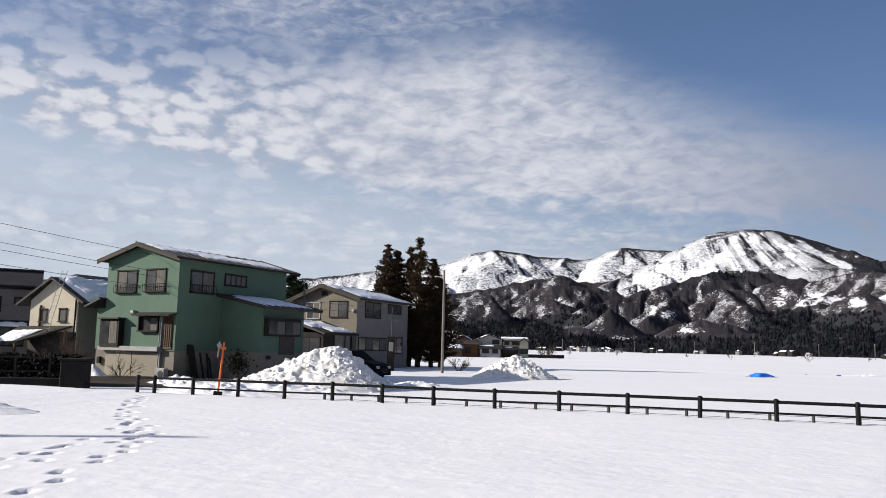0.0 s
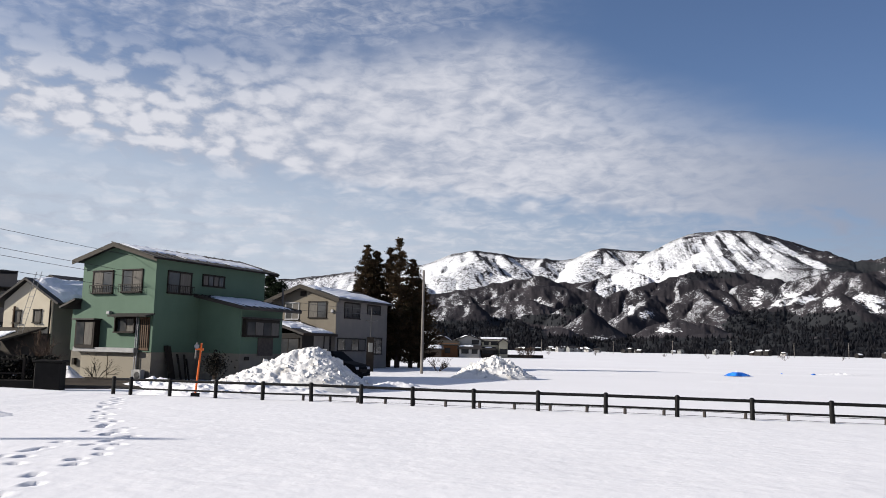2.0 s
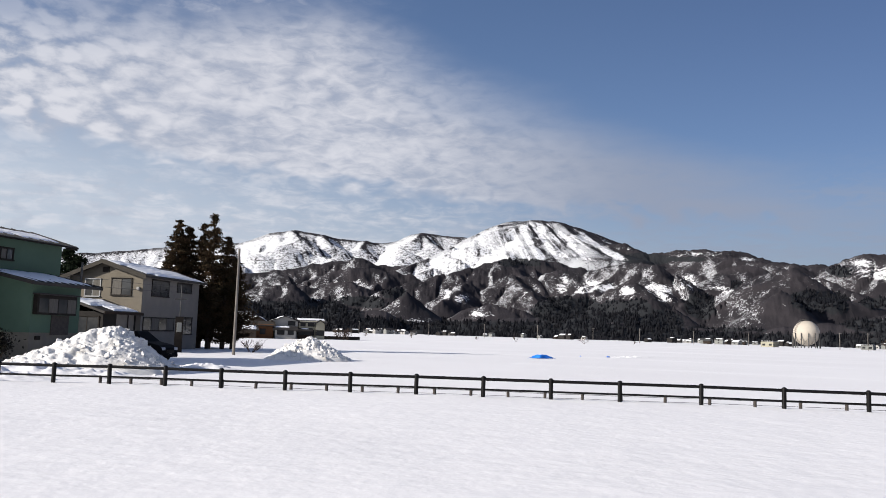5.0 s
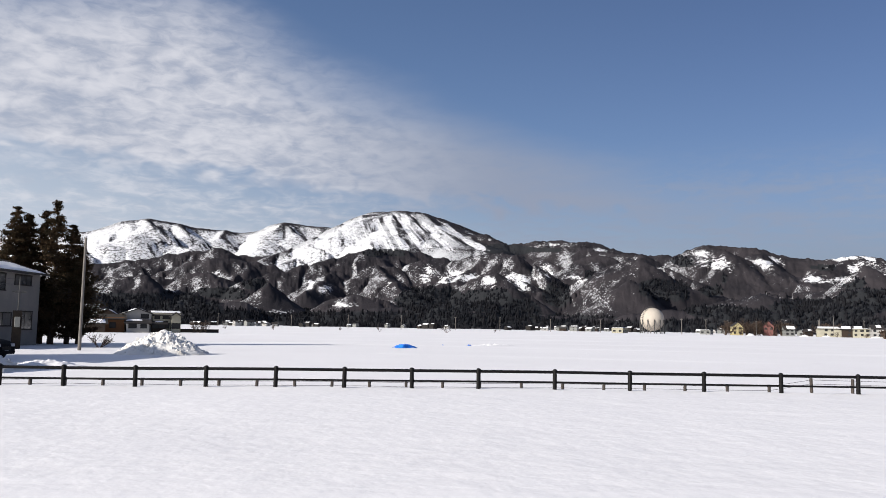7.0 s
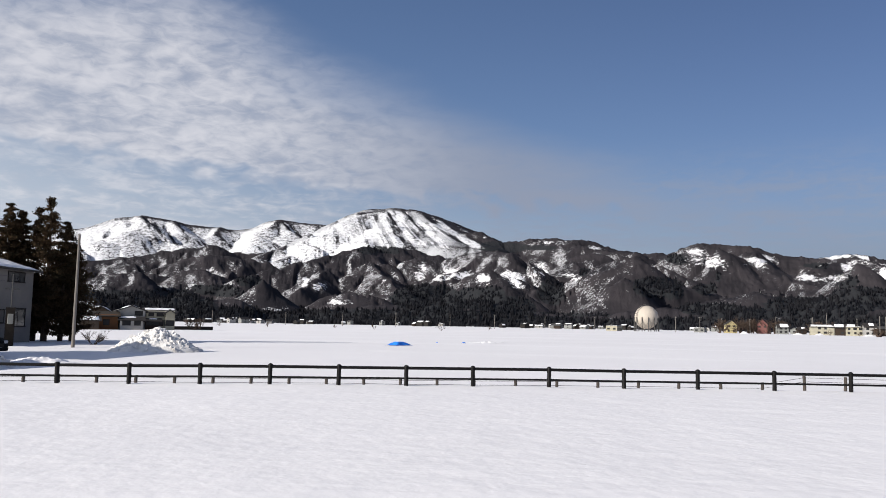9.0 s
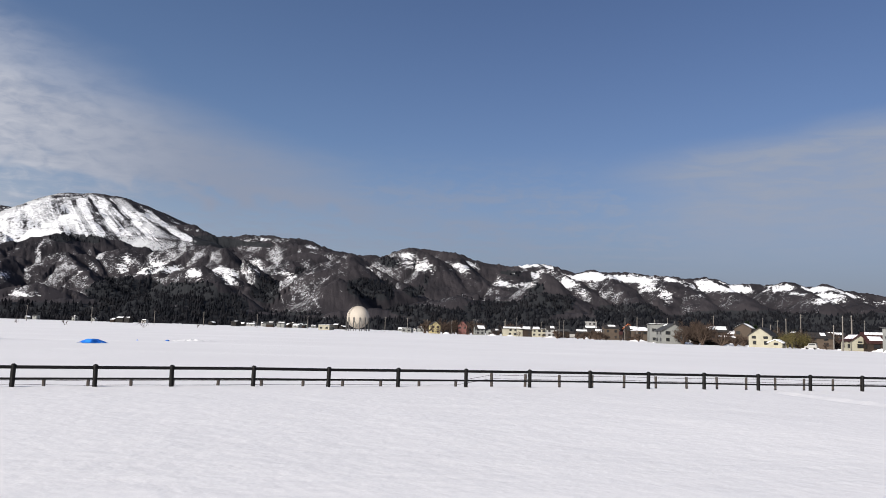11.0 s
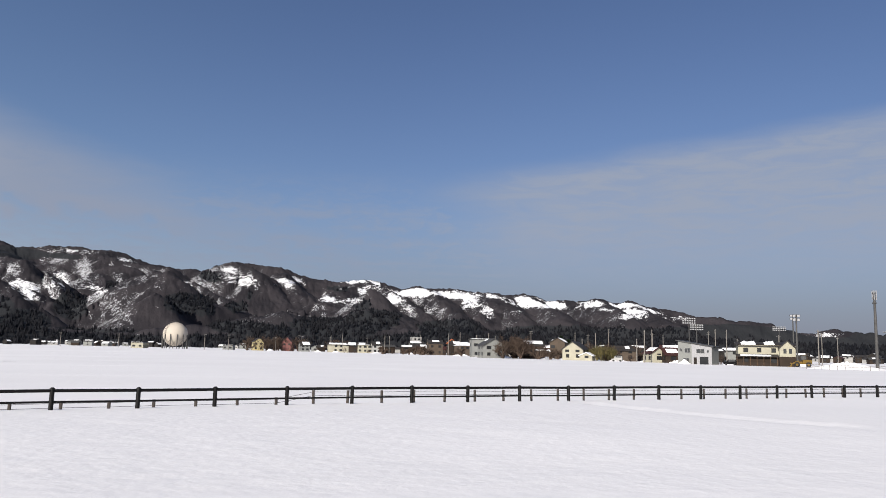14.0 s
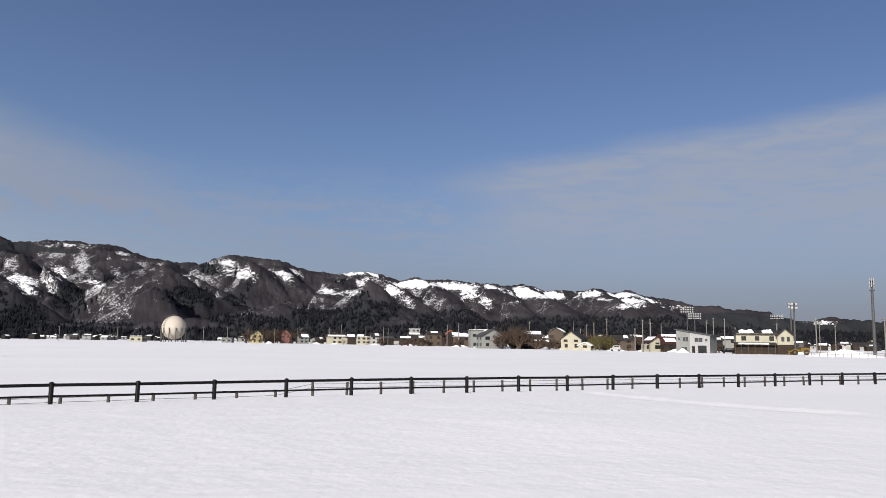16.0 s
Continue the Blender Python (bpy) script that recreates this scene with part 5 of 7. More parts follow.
bare("shrub", 1.5, 74.8, YARD, 1.9, 0.75, 11, "bare leafless shrub standing in the snow by a pole", 9, 3, 0.03)
bare("shrub", -18.3, 45.6, YARD, 1.8, 0.6, 12, "bare twiggy shrub before the garage shutter", 6, 3, 0.02, "fascia")
bare("fruit_tree", -21.5, 45.0, YARD, 3.2, 0.5, 13, "leafless garden tree with dense brown twigs", 5, 4, 0.05)
bare("fruit_tree", -19.6, 41.5, YARD, 2.4, 0.5, 14, "small leafless garden tree by the stone pier", 5, 4, 0.04)


def leafy_bush(x, y, h, w, seed, mat, label):
    rnd = random.Random(seed)
    t = thing("bush", pose(x, y, YARD), label, "bush")
    bm = bmesh.new()
    for _ in range(7):
        rod(bm, (0, 0, -0.1), (rnd.gauss(0, w * 0.4), rnd.gauss(0, w * 0.4), h * rnd.uniform(0.5, 0.9)), 0.03, 0.01, 5, False)
    part("stems", bm, "bark", t)
    verts, faces = [], []
    for _ in range(900):
        a, r = rnd.uniform(0, 6.28), w * abs(rnd.gauss(0, 0.5))
        c = Vector((r * math.cos(a), r * math.sin(a), h * (0.62 + rnd.gauss(0, 0.17))))
        d1 = Vector((rnd.gauss(0, 1), rnd.gauss(0, 1), rnd.gauss(0, 1))).normalized() * 0.09
        d2 = Vector((rnd.gauss(0, 1), rnd.gauss(0, 1), rnd.gauss(0, 1))).normalized() * 0.06
        b = len(verts)
        verts += [tuple(c - d1), tuple(c + d2), tuple(c + d1), tuple(c - d2)]
        faces.append((b, b + 1, b + 2, b + 3))
    sheet("leaves", verts, faces, mat, smooth=False).parent = t


leafy_bush(-11.9, 46.2, 1.65, 0.75, 21, "hedge", "dark evergreen bush against the concrete base")


# ---- snow heaps ----
def snow_heap(name, x, y, rx, ry, h, seed, label, lump=0.28, tail=0.0, turn=0.0, mat="pile", power=1.25):
    """A heap thrown up by a plough: a rough cone with clods, its rim sunk into the ground."""
    n, m = (260, 150) if mat == "pile" else (120, 80)
    ang = np.linspace(0, 2 * np.pi, n, endpoint=False)
    rad = np.linspace(0, 1, m) ** 0.85
    A, Q = np.meshgrid(ang, rad, indexing="ij")
    wob = 1 + 0.22 * (fbm(np.cos(A) * 1.6 + 9, np.sin(A) * 1.6 + seed, seed, 3) - 0.5) * 2
    X, Y = rx * Q * np.cos(A) * wob, ry * Q * np.sin(A) * wob
    X = X - tail * rx * Q * (np.cos(A) < 0) * np.abs(np.cos(A))
    Z = h * np.clip(1.03 - np.sqrt(Q * Q + 0.002), 0, 1) ** power
    high = smooth(0.12, 0.55, Z / h + 0.5 * (fbm(X * 0.6 + 5, Y * 0.6, seed + 6, 2) - 0.5) + 0.25 * (X < 0) * Q)
    clods = 0.25 * (fbm(X * 1.1 + 7, Y * 1.1, seed + 3, 2) - 0.5) + (0.08 + 1.25 * high) * (0.9 * (ridged(X * 1.5, Y * 1.5 + Z, seed + 5, 3) - 0.55) + 0.7 * (lattice(X * 3.4, Y * 3.4 + Z * 2, seed + 8) - 0.5) + 0.35 * (lattice(X * 7.5, Y * 7.5 + Z * 4, seed + 7) - 0.5))
    Z = Z + lump * clods * smooth(0.0, 0.25, 1 - Q) - 0.12 * smooth(0.86, 1.0, Q)
    X, Y = X + 0.12 * lump * (lattice(X * 5, Y * 5, seed + 9) - 0.5), Y
    idx = np.arange(n * m).reshape(n, m)
    nx = np.roll(idx, -1, axis=0)
    faces = np.stack([idx[:, :-1], idx[:, 1:], nx[:, 1:], nx[:, :-1]], -1).reshape(-1, 4)
    ob = sheet(name, np.stack([X, Y, Z], -1).reshape(-1, 3), faces, mat, smooth=True)
    ob.matrix_world = pose(x, y, float(ground_z(x, y)) - 0.02, 0, 0, turn)
    if mat == "pile":
        # loose clods that rolled down its flanks
        rnd = random.Random(seed + 50)
        verts, quads = [], []
        for _ in range(420):
            i, j = int(abs(rnd.gauss(0, 60))) * rnd.choice((1, -1)) % n, min(m - 2, int(m * rnd.uniform(0.12, 0.97)))
            c = Vector((X[i, j], Y[i, j], Z[i, j]))
            q = 0.03 + 0.11 * rnd.random() ** 3
            turn_ = Matrix.Rotation(rnd.uniform(0, 6.3), 3, (rnd.gauss(0, 1), rnd.gauss(0, 1), rnd.gauss(0, 1) + 0.01))
            b = len(verts)
            for dx, dy, dz in [(i_, j_, k_) for i_ in (-1, 1) for j_ in (-1, 1) for k_ in (-1, 1)]:
                verts.append(tuple(c + turn_ @ Vector((dx * q * rnd.uniform(0.5, 1.2), dy * q * rnd.uniform(0.5, 1.2), dz * q * rnd.uniform(0.4, 1.0)))))
            quads += [tuple(b + k for k in f) for f in ((0, 1, 3, 2), (4, 6, 7, 5), (0, 4, 5, 1), (2, 3, 7, 6), (0, 2, 6, 4), (1, 5, 7, 3))]
        crumbs = sheet("loose_snow", verts, quads, mat, smooth=False)
        crumbs.parent = ob
        tagged(crumbs, kind="stuff")
    return tagged(ob, label, "snow heap")


snow_heap("snow_mound", -5.55, 40.6, 3.4, 3.2, 2.22, 1, "tall heap of ploughed dirty snow clods behind the fence", 0.21, 0.75, 0, power=1.2)
snow_heap("snow_mound", 5.4, 60.0, 3.3, 2.6, 1.7, 2, "heap of ploughed snow clods at the field's edge", 0.30, 0.0, 0, power=1.05)
snow_heap("snow_bank", -1.4, 42.5, 2.6, 1.5, 0.42, 3, "low smooth snow bank beside the drive", 0.12, 0.0, 10, "snow")
snow_heap("snow_bank", -9.5, 34.5, 3.2, 1.4, 0.5, 4, "low smooth snow bank along the road", 0.14, 0.0, -15, "snow")
snow_heap("snow_bank", -8.0, 36.8, 5.5, 2.2, 0.55, 5, "trampled snow bank at the foot of the heap", 0.2, 0.0, -10, "snow")
snow_heap("snow_bank", -11.6, 20.4, 1.5, 0.9, 0.34, 6, "small rounded snow hump in the near field", 0.03, 0.0, 0, "snow")
snow_heap("snow_bank", -20.4, 46.5, 1.2, 0.9, 0.75, 7, "snow cleared against the garden wall", 0.12, 0.0, 0, "snow")
snow_heap("snow_bank", -13.2, 40.2, 2.6, 1.2, 0.45, 8, "snow cleared along the house front", 0.2, 0.0, -20, "snow")


# ---- poles and overhead lines ----
def utility_pole(x, y, top, r, label, arms=(), mat="pole", z0=YARD, group="", turn=0.0, gear=False):
    p = thing("utility_pole", pose(x, y, z0, 0, 0, turn), label, "utility pole", group)
    part("shaft", rod(bmesh.new(), (0, 0, -0.3), (0, 0, top - z0), r * 1.25, r * 0.85, 10), mat, p)
    for h in arms:
        part("cross_arm", boxed(-0.9, -0.05, h - z0 - 0.05, 0.9, 0.05, h - z0 + 0.05), "steel", p)
        for u in (-0.8, -0.3, 0.3, 0.8):
            part("insulator", rod(bmesh.new(), (u, 0, h - z0 + 0.05), (u, 0, h - z0 + 0.22), 0.05, 0.035, 7), "wall_white", p)
    if gear:
        part("transformer", rod(bmesh.new(), (0.4, 0, top - z0 - 2.6), (0.4, 0, top - z0 - 1.7), 0.28, 0.28, 12), "grey_plastic", p)
    return p


utility_pole(-0.05, 67.5, 8.4, 0.11, "slim round concrete pole standing alone in the snow")
utility_pole(-37.6, 11.9, 14.0, 0.18, "concrete power pole with cross arms and transformer", (12.6, 13.5), gear=True, turn=15)


def service_mast():
    m = thing("meter_mast", pose(-4.6, 70.6, YARD), "thin steel service mast with meter boxes", "mast")
    part("shaft", rod(bmesh.new(), (0, 0, -0.2), (0, 0, 5.6), 0.05, 0.04, 8), "steel", m)
    part("bracket", boxed(-0.5, -0.03, 4.4, 0.5, 0.03, 4.5), "steel", m)
    part("meter_box", boxed(-0.2, -0.2, 1.7, 0.2, 0.0, 2.5, bevel=0.03), "wall_grey", m)
    part("switch_box", boxed(-0.35, -0.12, 0.0, 0.3, 0.1, 3.0), "frame", m)


service_mast()


def overhead(a, b, sag, name, label):
    cu = bpy.data.curves.new(name, "CURVE")
    cu.dimensions, cu.bevel_depth, cu.bevel_resolution = "3D", 0.012, 1
    sp = cu.splines.new("POLY")
    n = 24
    sp.points.add(n)
    for i in range(n + 1):
        u = i / n
        p = Vector(a).lerp(Vector(b), u)
        sp.points[i].co = (p.x, p.y, p.z - 4 * sag * u * (1 - u), 1)
    cu.materials.append(M["wire"])
    ob = new(name, cu)
    tagged(ob, label, "cable", "overhead lines")


for k, (za, zb, xb, yb) in enumerate(((10.3, 6.9, -17.2, 47.3), (9.7, 6.0, -17.6, 47.2), (9.3, 5.6, -17.0, 46.9), (8.6, 4.9, -16.5, 46.6))):
    overhead((-37.6 + 0.4 * k, 11.9, za), (xb, yb, zb), 0.35 + 0.1 * k, "overhead_cable", "thin dark overhead cable sagging to the green house")
overhead((-17.0, 46.8, 5.6), (-4.6, 70.6, 5.1), 0.25, "overhead_cable", "thin dark overhead cable between two houses")
overhead((-17.0, 46.8, 4.8), (-4.6, 70.6, 4.7), 0.25, "overhead_cable", "thin dark overhead cable between two houses")
overhead((-37.6, 12.1, 8.2), (-29.0, 53.0, 3.9), 0.2, "overhead_cable", "thin dark overhead cable to the dark house")


def orange_marker():
    m = thing("snow_pole", pose(-8.55, 30.6, -0.12, 2, 4, 10), "orange road-edge snow pole with a grey round mirror", "snow pole")
    part("shaft", rod(bmesh.new(), (0, 0, -0.4), (0, 0, 1.98), 0.04, 0.036, 10), "orange", m)
    part("crossbar", boxed(-0.2, -0.04, 1.72, 0.1, 0.04, 1.8), "orange", m)
    part("reflector", rod(bmesh.new(), (-0.16, -0.05, 1.86), (-0.16, -0.02, 1.86), 0.09, 0.09, 16), "grey_plastic", m)
    part("handle", rod(bmesh.new(), (-0.16, 0, 1.4), (-0.16, 0, 2.0), 0.035, 0.03, 8), "pole", m)
    part("foot", boxed(-0.16, -0.1, -0.1, 0.16, 0.1, 0.12, bevel=0.02), "stone", m)


orange_marker()


def leaning_planks():
    rnd = random.Random(4)
    base = Matrix(pose(-15.55, 46.17, YARD, 0, 0, 62.24))
    for i, (u, h, w) in enumerate(((1.15, 2.1, 0.16), (1.32, 2.05, 0.14), (1.9, 1.6, 0.06), (2.3, 1.55, 0.06), (2.55, 1.3, 0.05))):
        b = boxed(-w, -0.03, 0, w, 0.03, h, bevel=0.008)
        ob = finish("plank", b, "frame", None)
        ob.matrix_world = base @ pose(u, -0.55, -0.02, -13 + rnd.uniform(-2, 2), rnd.uniform(-3, 3), 0)
        tagged(ob, "dark weathered plank leaning on the house base", "plank", "planks by the wall")


leaning_planks()


# ---- the black car ----
def build_car():
    c = thing("car", pose(-5.75, 52.6, YARD + 0.04, 0, 0, -28), "black estate car parked behind a snow heap", "car")
    prof = [(-2.2, 0.35), (-2.25, 0.75), (-2.12, 1.05), (-1.8, 1.72), (-1.3, 1.83), (0.2, 1.80), (1.0, 1.18), (1.9, 1.0), (2.2, 0.82), (2.25, 0.4), (2.1, 0.28), (-2.1, 0.28)]
    bm = prism(bmesh.new(), prof, -0.87, 0.87, "y")
    for v in bm.verts:
        if v.co.z > 1.1:
            v.co.y *= 1 - 0.2 * (v.co.z - 1.1) / 0.6
    bmesh.ops.bevel(bm, geom=bm.edges[:], offset=0.06, segments=2, affect="EDGES", profile=0.5)
    body = part("body", bm, "car", c, smooth=False)
    for y, s in ((-0.865, -1), (0.865, 1)):
        for x0, x1, t0, t1 in ((-1.75, -0.75, -1.5, -0.75), (-0.68, 0.75, -0.68, 0.2)):
            bm = bmesh.new()
            vs = [bm.verts.new(p) for p in ((x0, y * 0.99 + s * 0.012, 1.12), (x1, y * 0.99 + s * 0.012, 1.12), (t1, y * 0.885 + s * 0.03, 1.58), (t0, y * 0.885 + s * 0.03, 1.58))]
            f = bm.faces.new(vs)
            bmesh.ops.solidify(bm, geom=[f], thickness=0.012)
            part("side_window", bm, "dim_glass", body)
    for (x0, z0, x1, z1) in ((0.98, 1.15, 0.28, 1.66), (-2.15, 1.08, -1.83, 1.58)):
        bm = bmesh.new()
        o = 0.02 if x0 > 0 else -0.02
        f = bm.faces.new([bm.verts.new(p) for p in ((x0 + o, -0.72, z0 + 0.02), (x0 + o, 0.72, z0 + 0.02), (x1 + o, 0.62, z1 + 0.02), (x1 + o, -0.62, z1 + 0.02))])
        bmesh.ops.solidify(bm, geom=[f], thickness=0.012)
        part("windscreen", bm, "dim_glass", body)
    for y in (-0.66, 0.66):
        part("headlight", boxed(2.12, y - 0.17, 0.68, 2.235, y + 0.17, 0.86, bevel=0.03), "lamp_glass", body)
        part("mirror", boxed(0.62, y * 1.42 - 0.09, 1.08, 0.78, y * 1.42 + 0.09, 1.26, bevel=0.03), "car", body)
    part("grille", boxed(2.2, -0.42, 0.5, 2.262, 0.42, 0.7), "frame", body)
    part("number_plate", boxed(2.25, -0.17, 0.36, 2.275, 0.17, 0.48), "wall_white", body)
    part("bumper", boxed(2.1, -0.82, 0.26, 2.29, 0.82, 0.5, bevel=0.05), "car", body)
    for x in (-1.4, 1.4):
        for y in (-0.78, 0.78):
            w = part("wheel", rod(bmesh.new(), (x, y - 0.11, 0.32), (x, y + 0.11, 0.32), 0.33, None, 20), "tyre", c)
            part("rim", rod(bmesh.new(), (x, y - 0.125 if y < 0 else y + 0.1, 0.32), (x, y - 0.1 if y < 0 else y + 0.125, 0.32), 0.2, None, 16), "alu", w)


build_car()


# ---- the gardens and houses at the western edge ----
def build_cream_house():
    # own axes: x back along the roof's ridge, y across the gable towards the west
    h = thing("cream_house", pose(-23.45, 50.8, YARD, 0, 0, 72), "cream rendered house with a snow-laden gable roof", "house")
    L, Wd, EV, RG, AP = 9.0, 3.85, 4.82, 6.16, 2.05
    def gable(u, v, z):
        return (-v, u, z - YARD)
    part("wall", prism(bmesh.new(), [(0, -0.5), (Wd, -0.5), (Wd, EV - 0.2), (AP, RG - 0.14), (0, EV)], 0, L), "cream", h)
    part("side_wall", boxed(0.05, -0.03, -0.5, L, 0.0, EV - 0.05), "grey_wall", h)
    bm = roof_slab(bmesh.new(), (-0.35, -0.7, EV - 0.3), (L + 0.5, -0.7, EV - 0.3), (L + 0.5, AP, RG), (-0.35, AP, RG), 0.14)
    roof_slab(bm, (-0.35, AP, RG), (L + 0.5, AP, RG), (L + 0.5, Wd + 0.95, EV - 0.45), (-0.35, Wd + 0.95, EV - 0.45), 0.14)
    roof = part("roof", bm, "dark_metal", h)
    z = lambda y: EV - 0.3 + (RG - EV + 0.3) * (y + 0.7) / (AP + 0.7)
    part("snow", snow_slab(bmesh.new(), [(0.2, -0.62, z(-0.62)), (L + 0.3, -0.62, z(-0.62)), (L + 0.3, 1.95, z(1.95)), (0.2, 1.95, z(1.95))], 0.36, 41), "roof_snow", roof, "thick rounded layer of snow")
    window(h, gable, 0.9, 1.4, 2.95, 3.72, panes=1, curtain=0.6, mat="fascia")
    window(h, gable, 2.5, 3.0, 2.92, 3.68, panes=1, curtain=0.6, mat="fascia")
    part("downpipe", rod(bmesh.new(), (-0.08, 0.12, 0), (-0.08, 0.12, 4.7), 0.05, None, 8), "frame", h)
    for y in (0.95, 1.35):
        part("ladder_rail", rod(bmesh.new(), (-0.75, y + 0.55, 2.6), (-0.5, y - 0.35, 6.5), 0.018, None, 6), "alu", h)
    for i in range(11):
        u = (i + 0.5) / 11
        part("ladder_rung", rod(bmesh.new(), (-0.75 + 0.25 * u, 1.5 - 0.9 * u, 2.6 + 3.9 * u), (-0.75 + 0.25 * u, 1.9 - 0.9 * u, 2.6 + 3.9 * u), 0.012, None, 5), "alu", h)
    # lean-to porch roof with snow
    low_l, low_r, top_r, top_l = (-1.7, 5.2, 1.85), (-1.7, 3.1, 1.95), (-0.02, 0.3, 3.02), (-0.02, 4.6, 2.95)
    lean = part("porch_roof", roof_slab(bmesh.new(), low_l, low_r, top_r, top_l, 0.12), "fascia", h, "weathered porch roof")
    part("snow", snow_slab(bmesh.new(), [(-1.65, 5.1, 1.89), (-1.62, 3.3, 1.99), (-0.5, 2.2, 2.70), (-0.5, 4.6, 2.66)], 0.1, 43), "roof_snow", lean, "snow cover")
    for x, y, z in ((-1.55, 3.3, 1.9), (-1.55, 4.9, 1.8), (-0.3, 0.6, 2.75)):
        part("porch_post", boxed(x - 0.06, y - 0.06, -0.3, x + 0.06, y + 0.06, z), "door_wood", h)
    part("pipe", rod(bmesh.new(), (-0.07, 2.95, 2.6), (-0.07, 2.95, 4.3), 0.06, None, 8), "door_wood", h, "brown wall pipe")
    # a dark sheet that paints the shade over the lower gable
    part("shaded_lower_wall", boxed(-0.02, 0.0, -0.5, 0.0, Wd, 2.6), "fascia", h, "lower wall in a grey-brown that stands for shade")
    part("tank", boxed(-0.5, 3.3, 2.2, 0.0, 3.8, 2.7, bevel=0.05), "alu", h)


build_cream_house()


def build_west_houses():
    # own axes: x along the eave, y back from it
    h = thing("dark_house", pose(-29.0, 57.05, YARD, 0, 0, 27), "grey-brown two-storey house with a dark roof, in shade", "house")
    part("wall", prism(bmesh.new(), [(0.45, -0.5), (5.2, -0.5), (5.2, 5.6), (2.8, 6.9), (0.45, 5.6)], -11, -0.5), "shade_wall", h)
    bm = roof_slab(bmesh.new(), (-11.5, 0, 5.88), (0, 0, 5.88), (0, 2.8, 7.12), (-11.5, 2.8, 7.12), 0.18)
    roof_slab(bm, (-11.5, 2.8, 7.12), (0, 2.8, 7.12), (0, 5.6, 5.88), (-11.5, 5.6, 5.88), 0.18)
    roof = part("roof", bm, "dark_metal", h)
    part("ridge_cap", boxed(-11.5, 2.66, 7.12, 0.02, 2.94, 7.24), "dark_metal", roof)
    part("gutter", rod(bmesh.new(), (-11.5, -0.06, 5.78), (0, -0.06, 5.78), 0.06, None, 8), "frame", roof)
    for u, u1, z0, z1 in ((-3.6, -2.6, 4.0, 5.0), (-1.7, -1.0, 4.6, 5.0), (-2.6, -1.0, 1.6, 2.9), (-6.0, -4.4, 3.9, 5.0), (-6.0, -4.0, 1.5, 2.9)):
        window(h, lambda a, v, z: (a, 0.45 - v, z - YARD), u, u1, z0 + YARD, z1 + YARD, panes=2, curtain=0.0)
    part("porch_roof", roof_slab(bmesh.new(), (-6.5, -1.2, 2.9), (-0.6, -1.2, 2.9), (-0.6, 0.44, 3.4), (-6.5, 0.44, 3.4), 0.1), "dark_metal", h, "dark lean-to roof")
    part("snow", snow_slab(bmesh.new(), [(-3.2, -1.1, 2.93), (-0.8, -1.1, 2.93), (-0.8, -0.3, 3.17), (-3.2, -0.3, 3.17)], 0.1, 46), "roof_snow", h)
    h2 = thing("tiled_house", pose(-27.8, 65.6, YARD, 0, 0, 64), "house with a dark ridge roof behind the others", "house")
    part("wall", boxed(0, 0.0, -0.5, 9, 7.0, 6.0), "dark_wall", h2)
    bm = roof_slab(bmesh.new(), (-0.6, -0.6, 6.0), (9.6, -0.6, 6.0), (9.6, 3.5, 7.6), (-0.6, 3.5, 7.6), 0.2)
    roof_slab(bm, (-0.6, 3.5, 7.6), (9.6, 3.5, 7.6), (9.6, 7.6, 6.0), (-0.6, 7.6, 6.0), 0.2)
    part("roof", bm, "dark_metal", h2)
    part("snow", snow_slab(bmesh.new(), [(2.5, -0.5, 6.06), (9.2, -0.5, 6.06), (9.2, 2.2, 7.08), (2.5, 2.2, 7.08)], 0.15, 47), "roof_snow", h2)


build_west_houses()


def build_shade_house():
    """An assumed house, out of view, added to keep the western gardens in shade."""
    h = thing("unseen_shade_house", pose(-42.5, 44, YARD, 0, 0, 62), "dark house out of view, added to shade the western gardens", "house")
    part("wall", boxed(-6, -4.5, -0.5, 9, 4.5, 4.5), "dark_wall", h)
    bm = roof_slab(bmesh.new(), (-6.6, -5.2, 4.4), (9.6, -5.2, 4.4), (9.6, 0, 5.8), (-6.6, 0, 5.8), 0.2)
    roof_slab(bm, (-6.6, 0, 5.8), (9.6, 0, 5.8), (9.6, 5.2, 4.4), (-6.6, 5.2, 4.4), 0.2)
    part("roof", bm, "dark_metal", h)


build_shade_house()


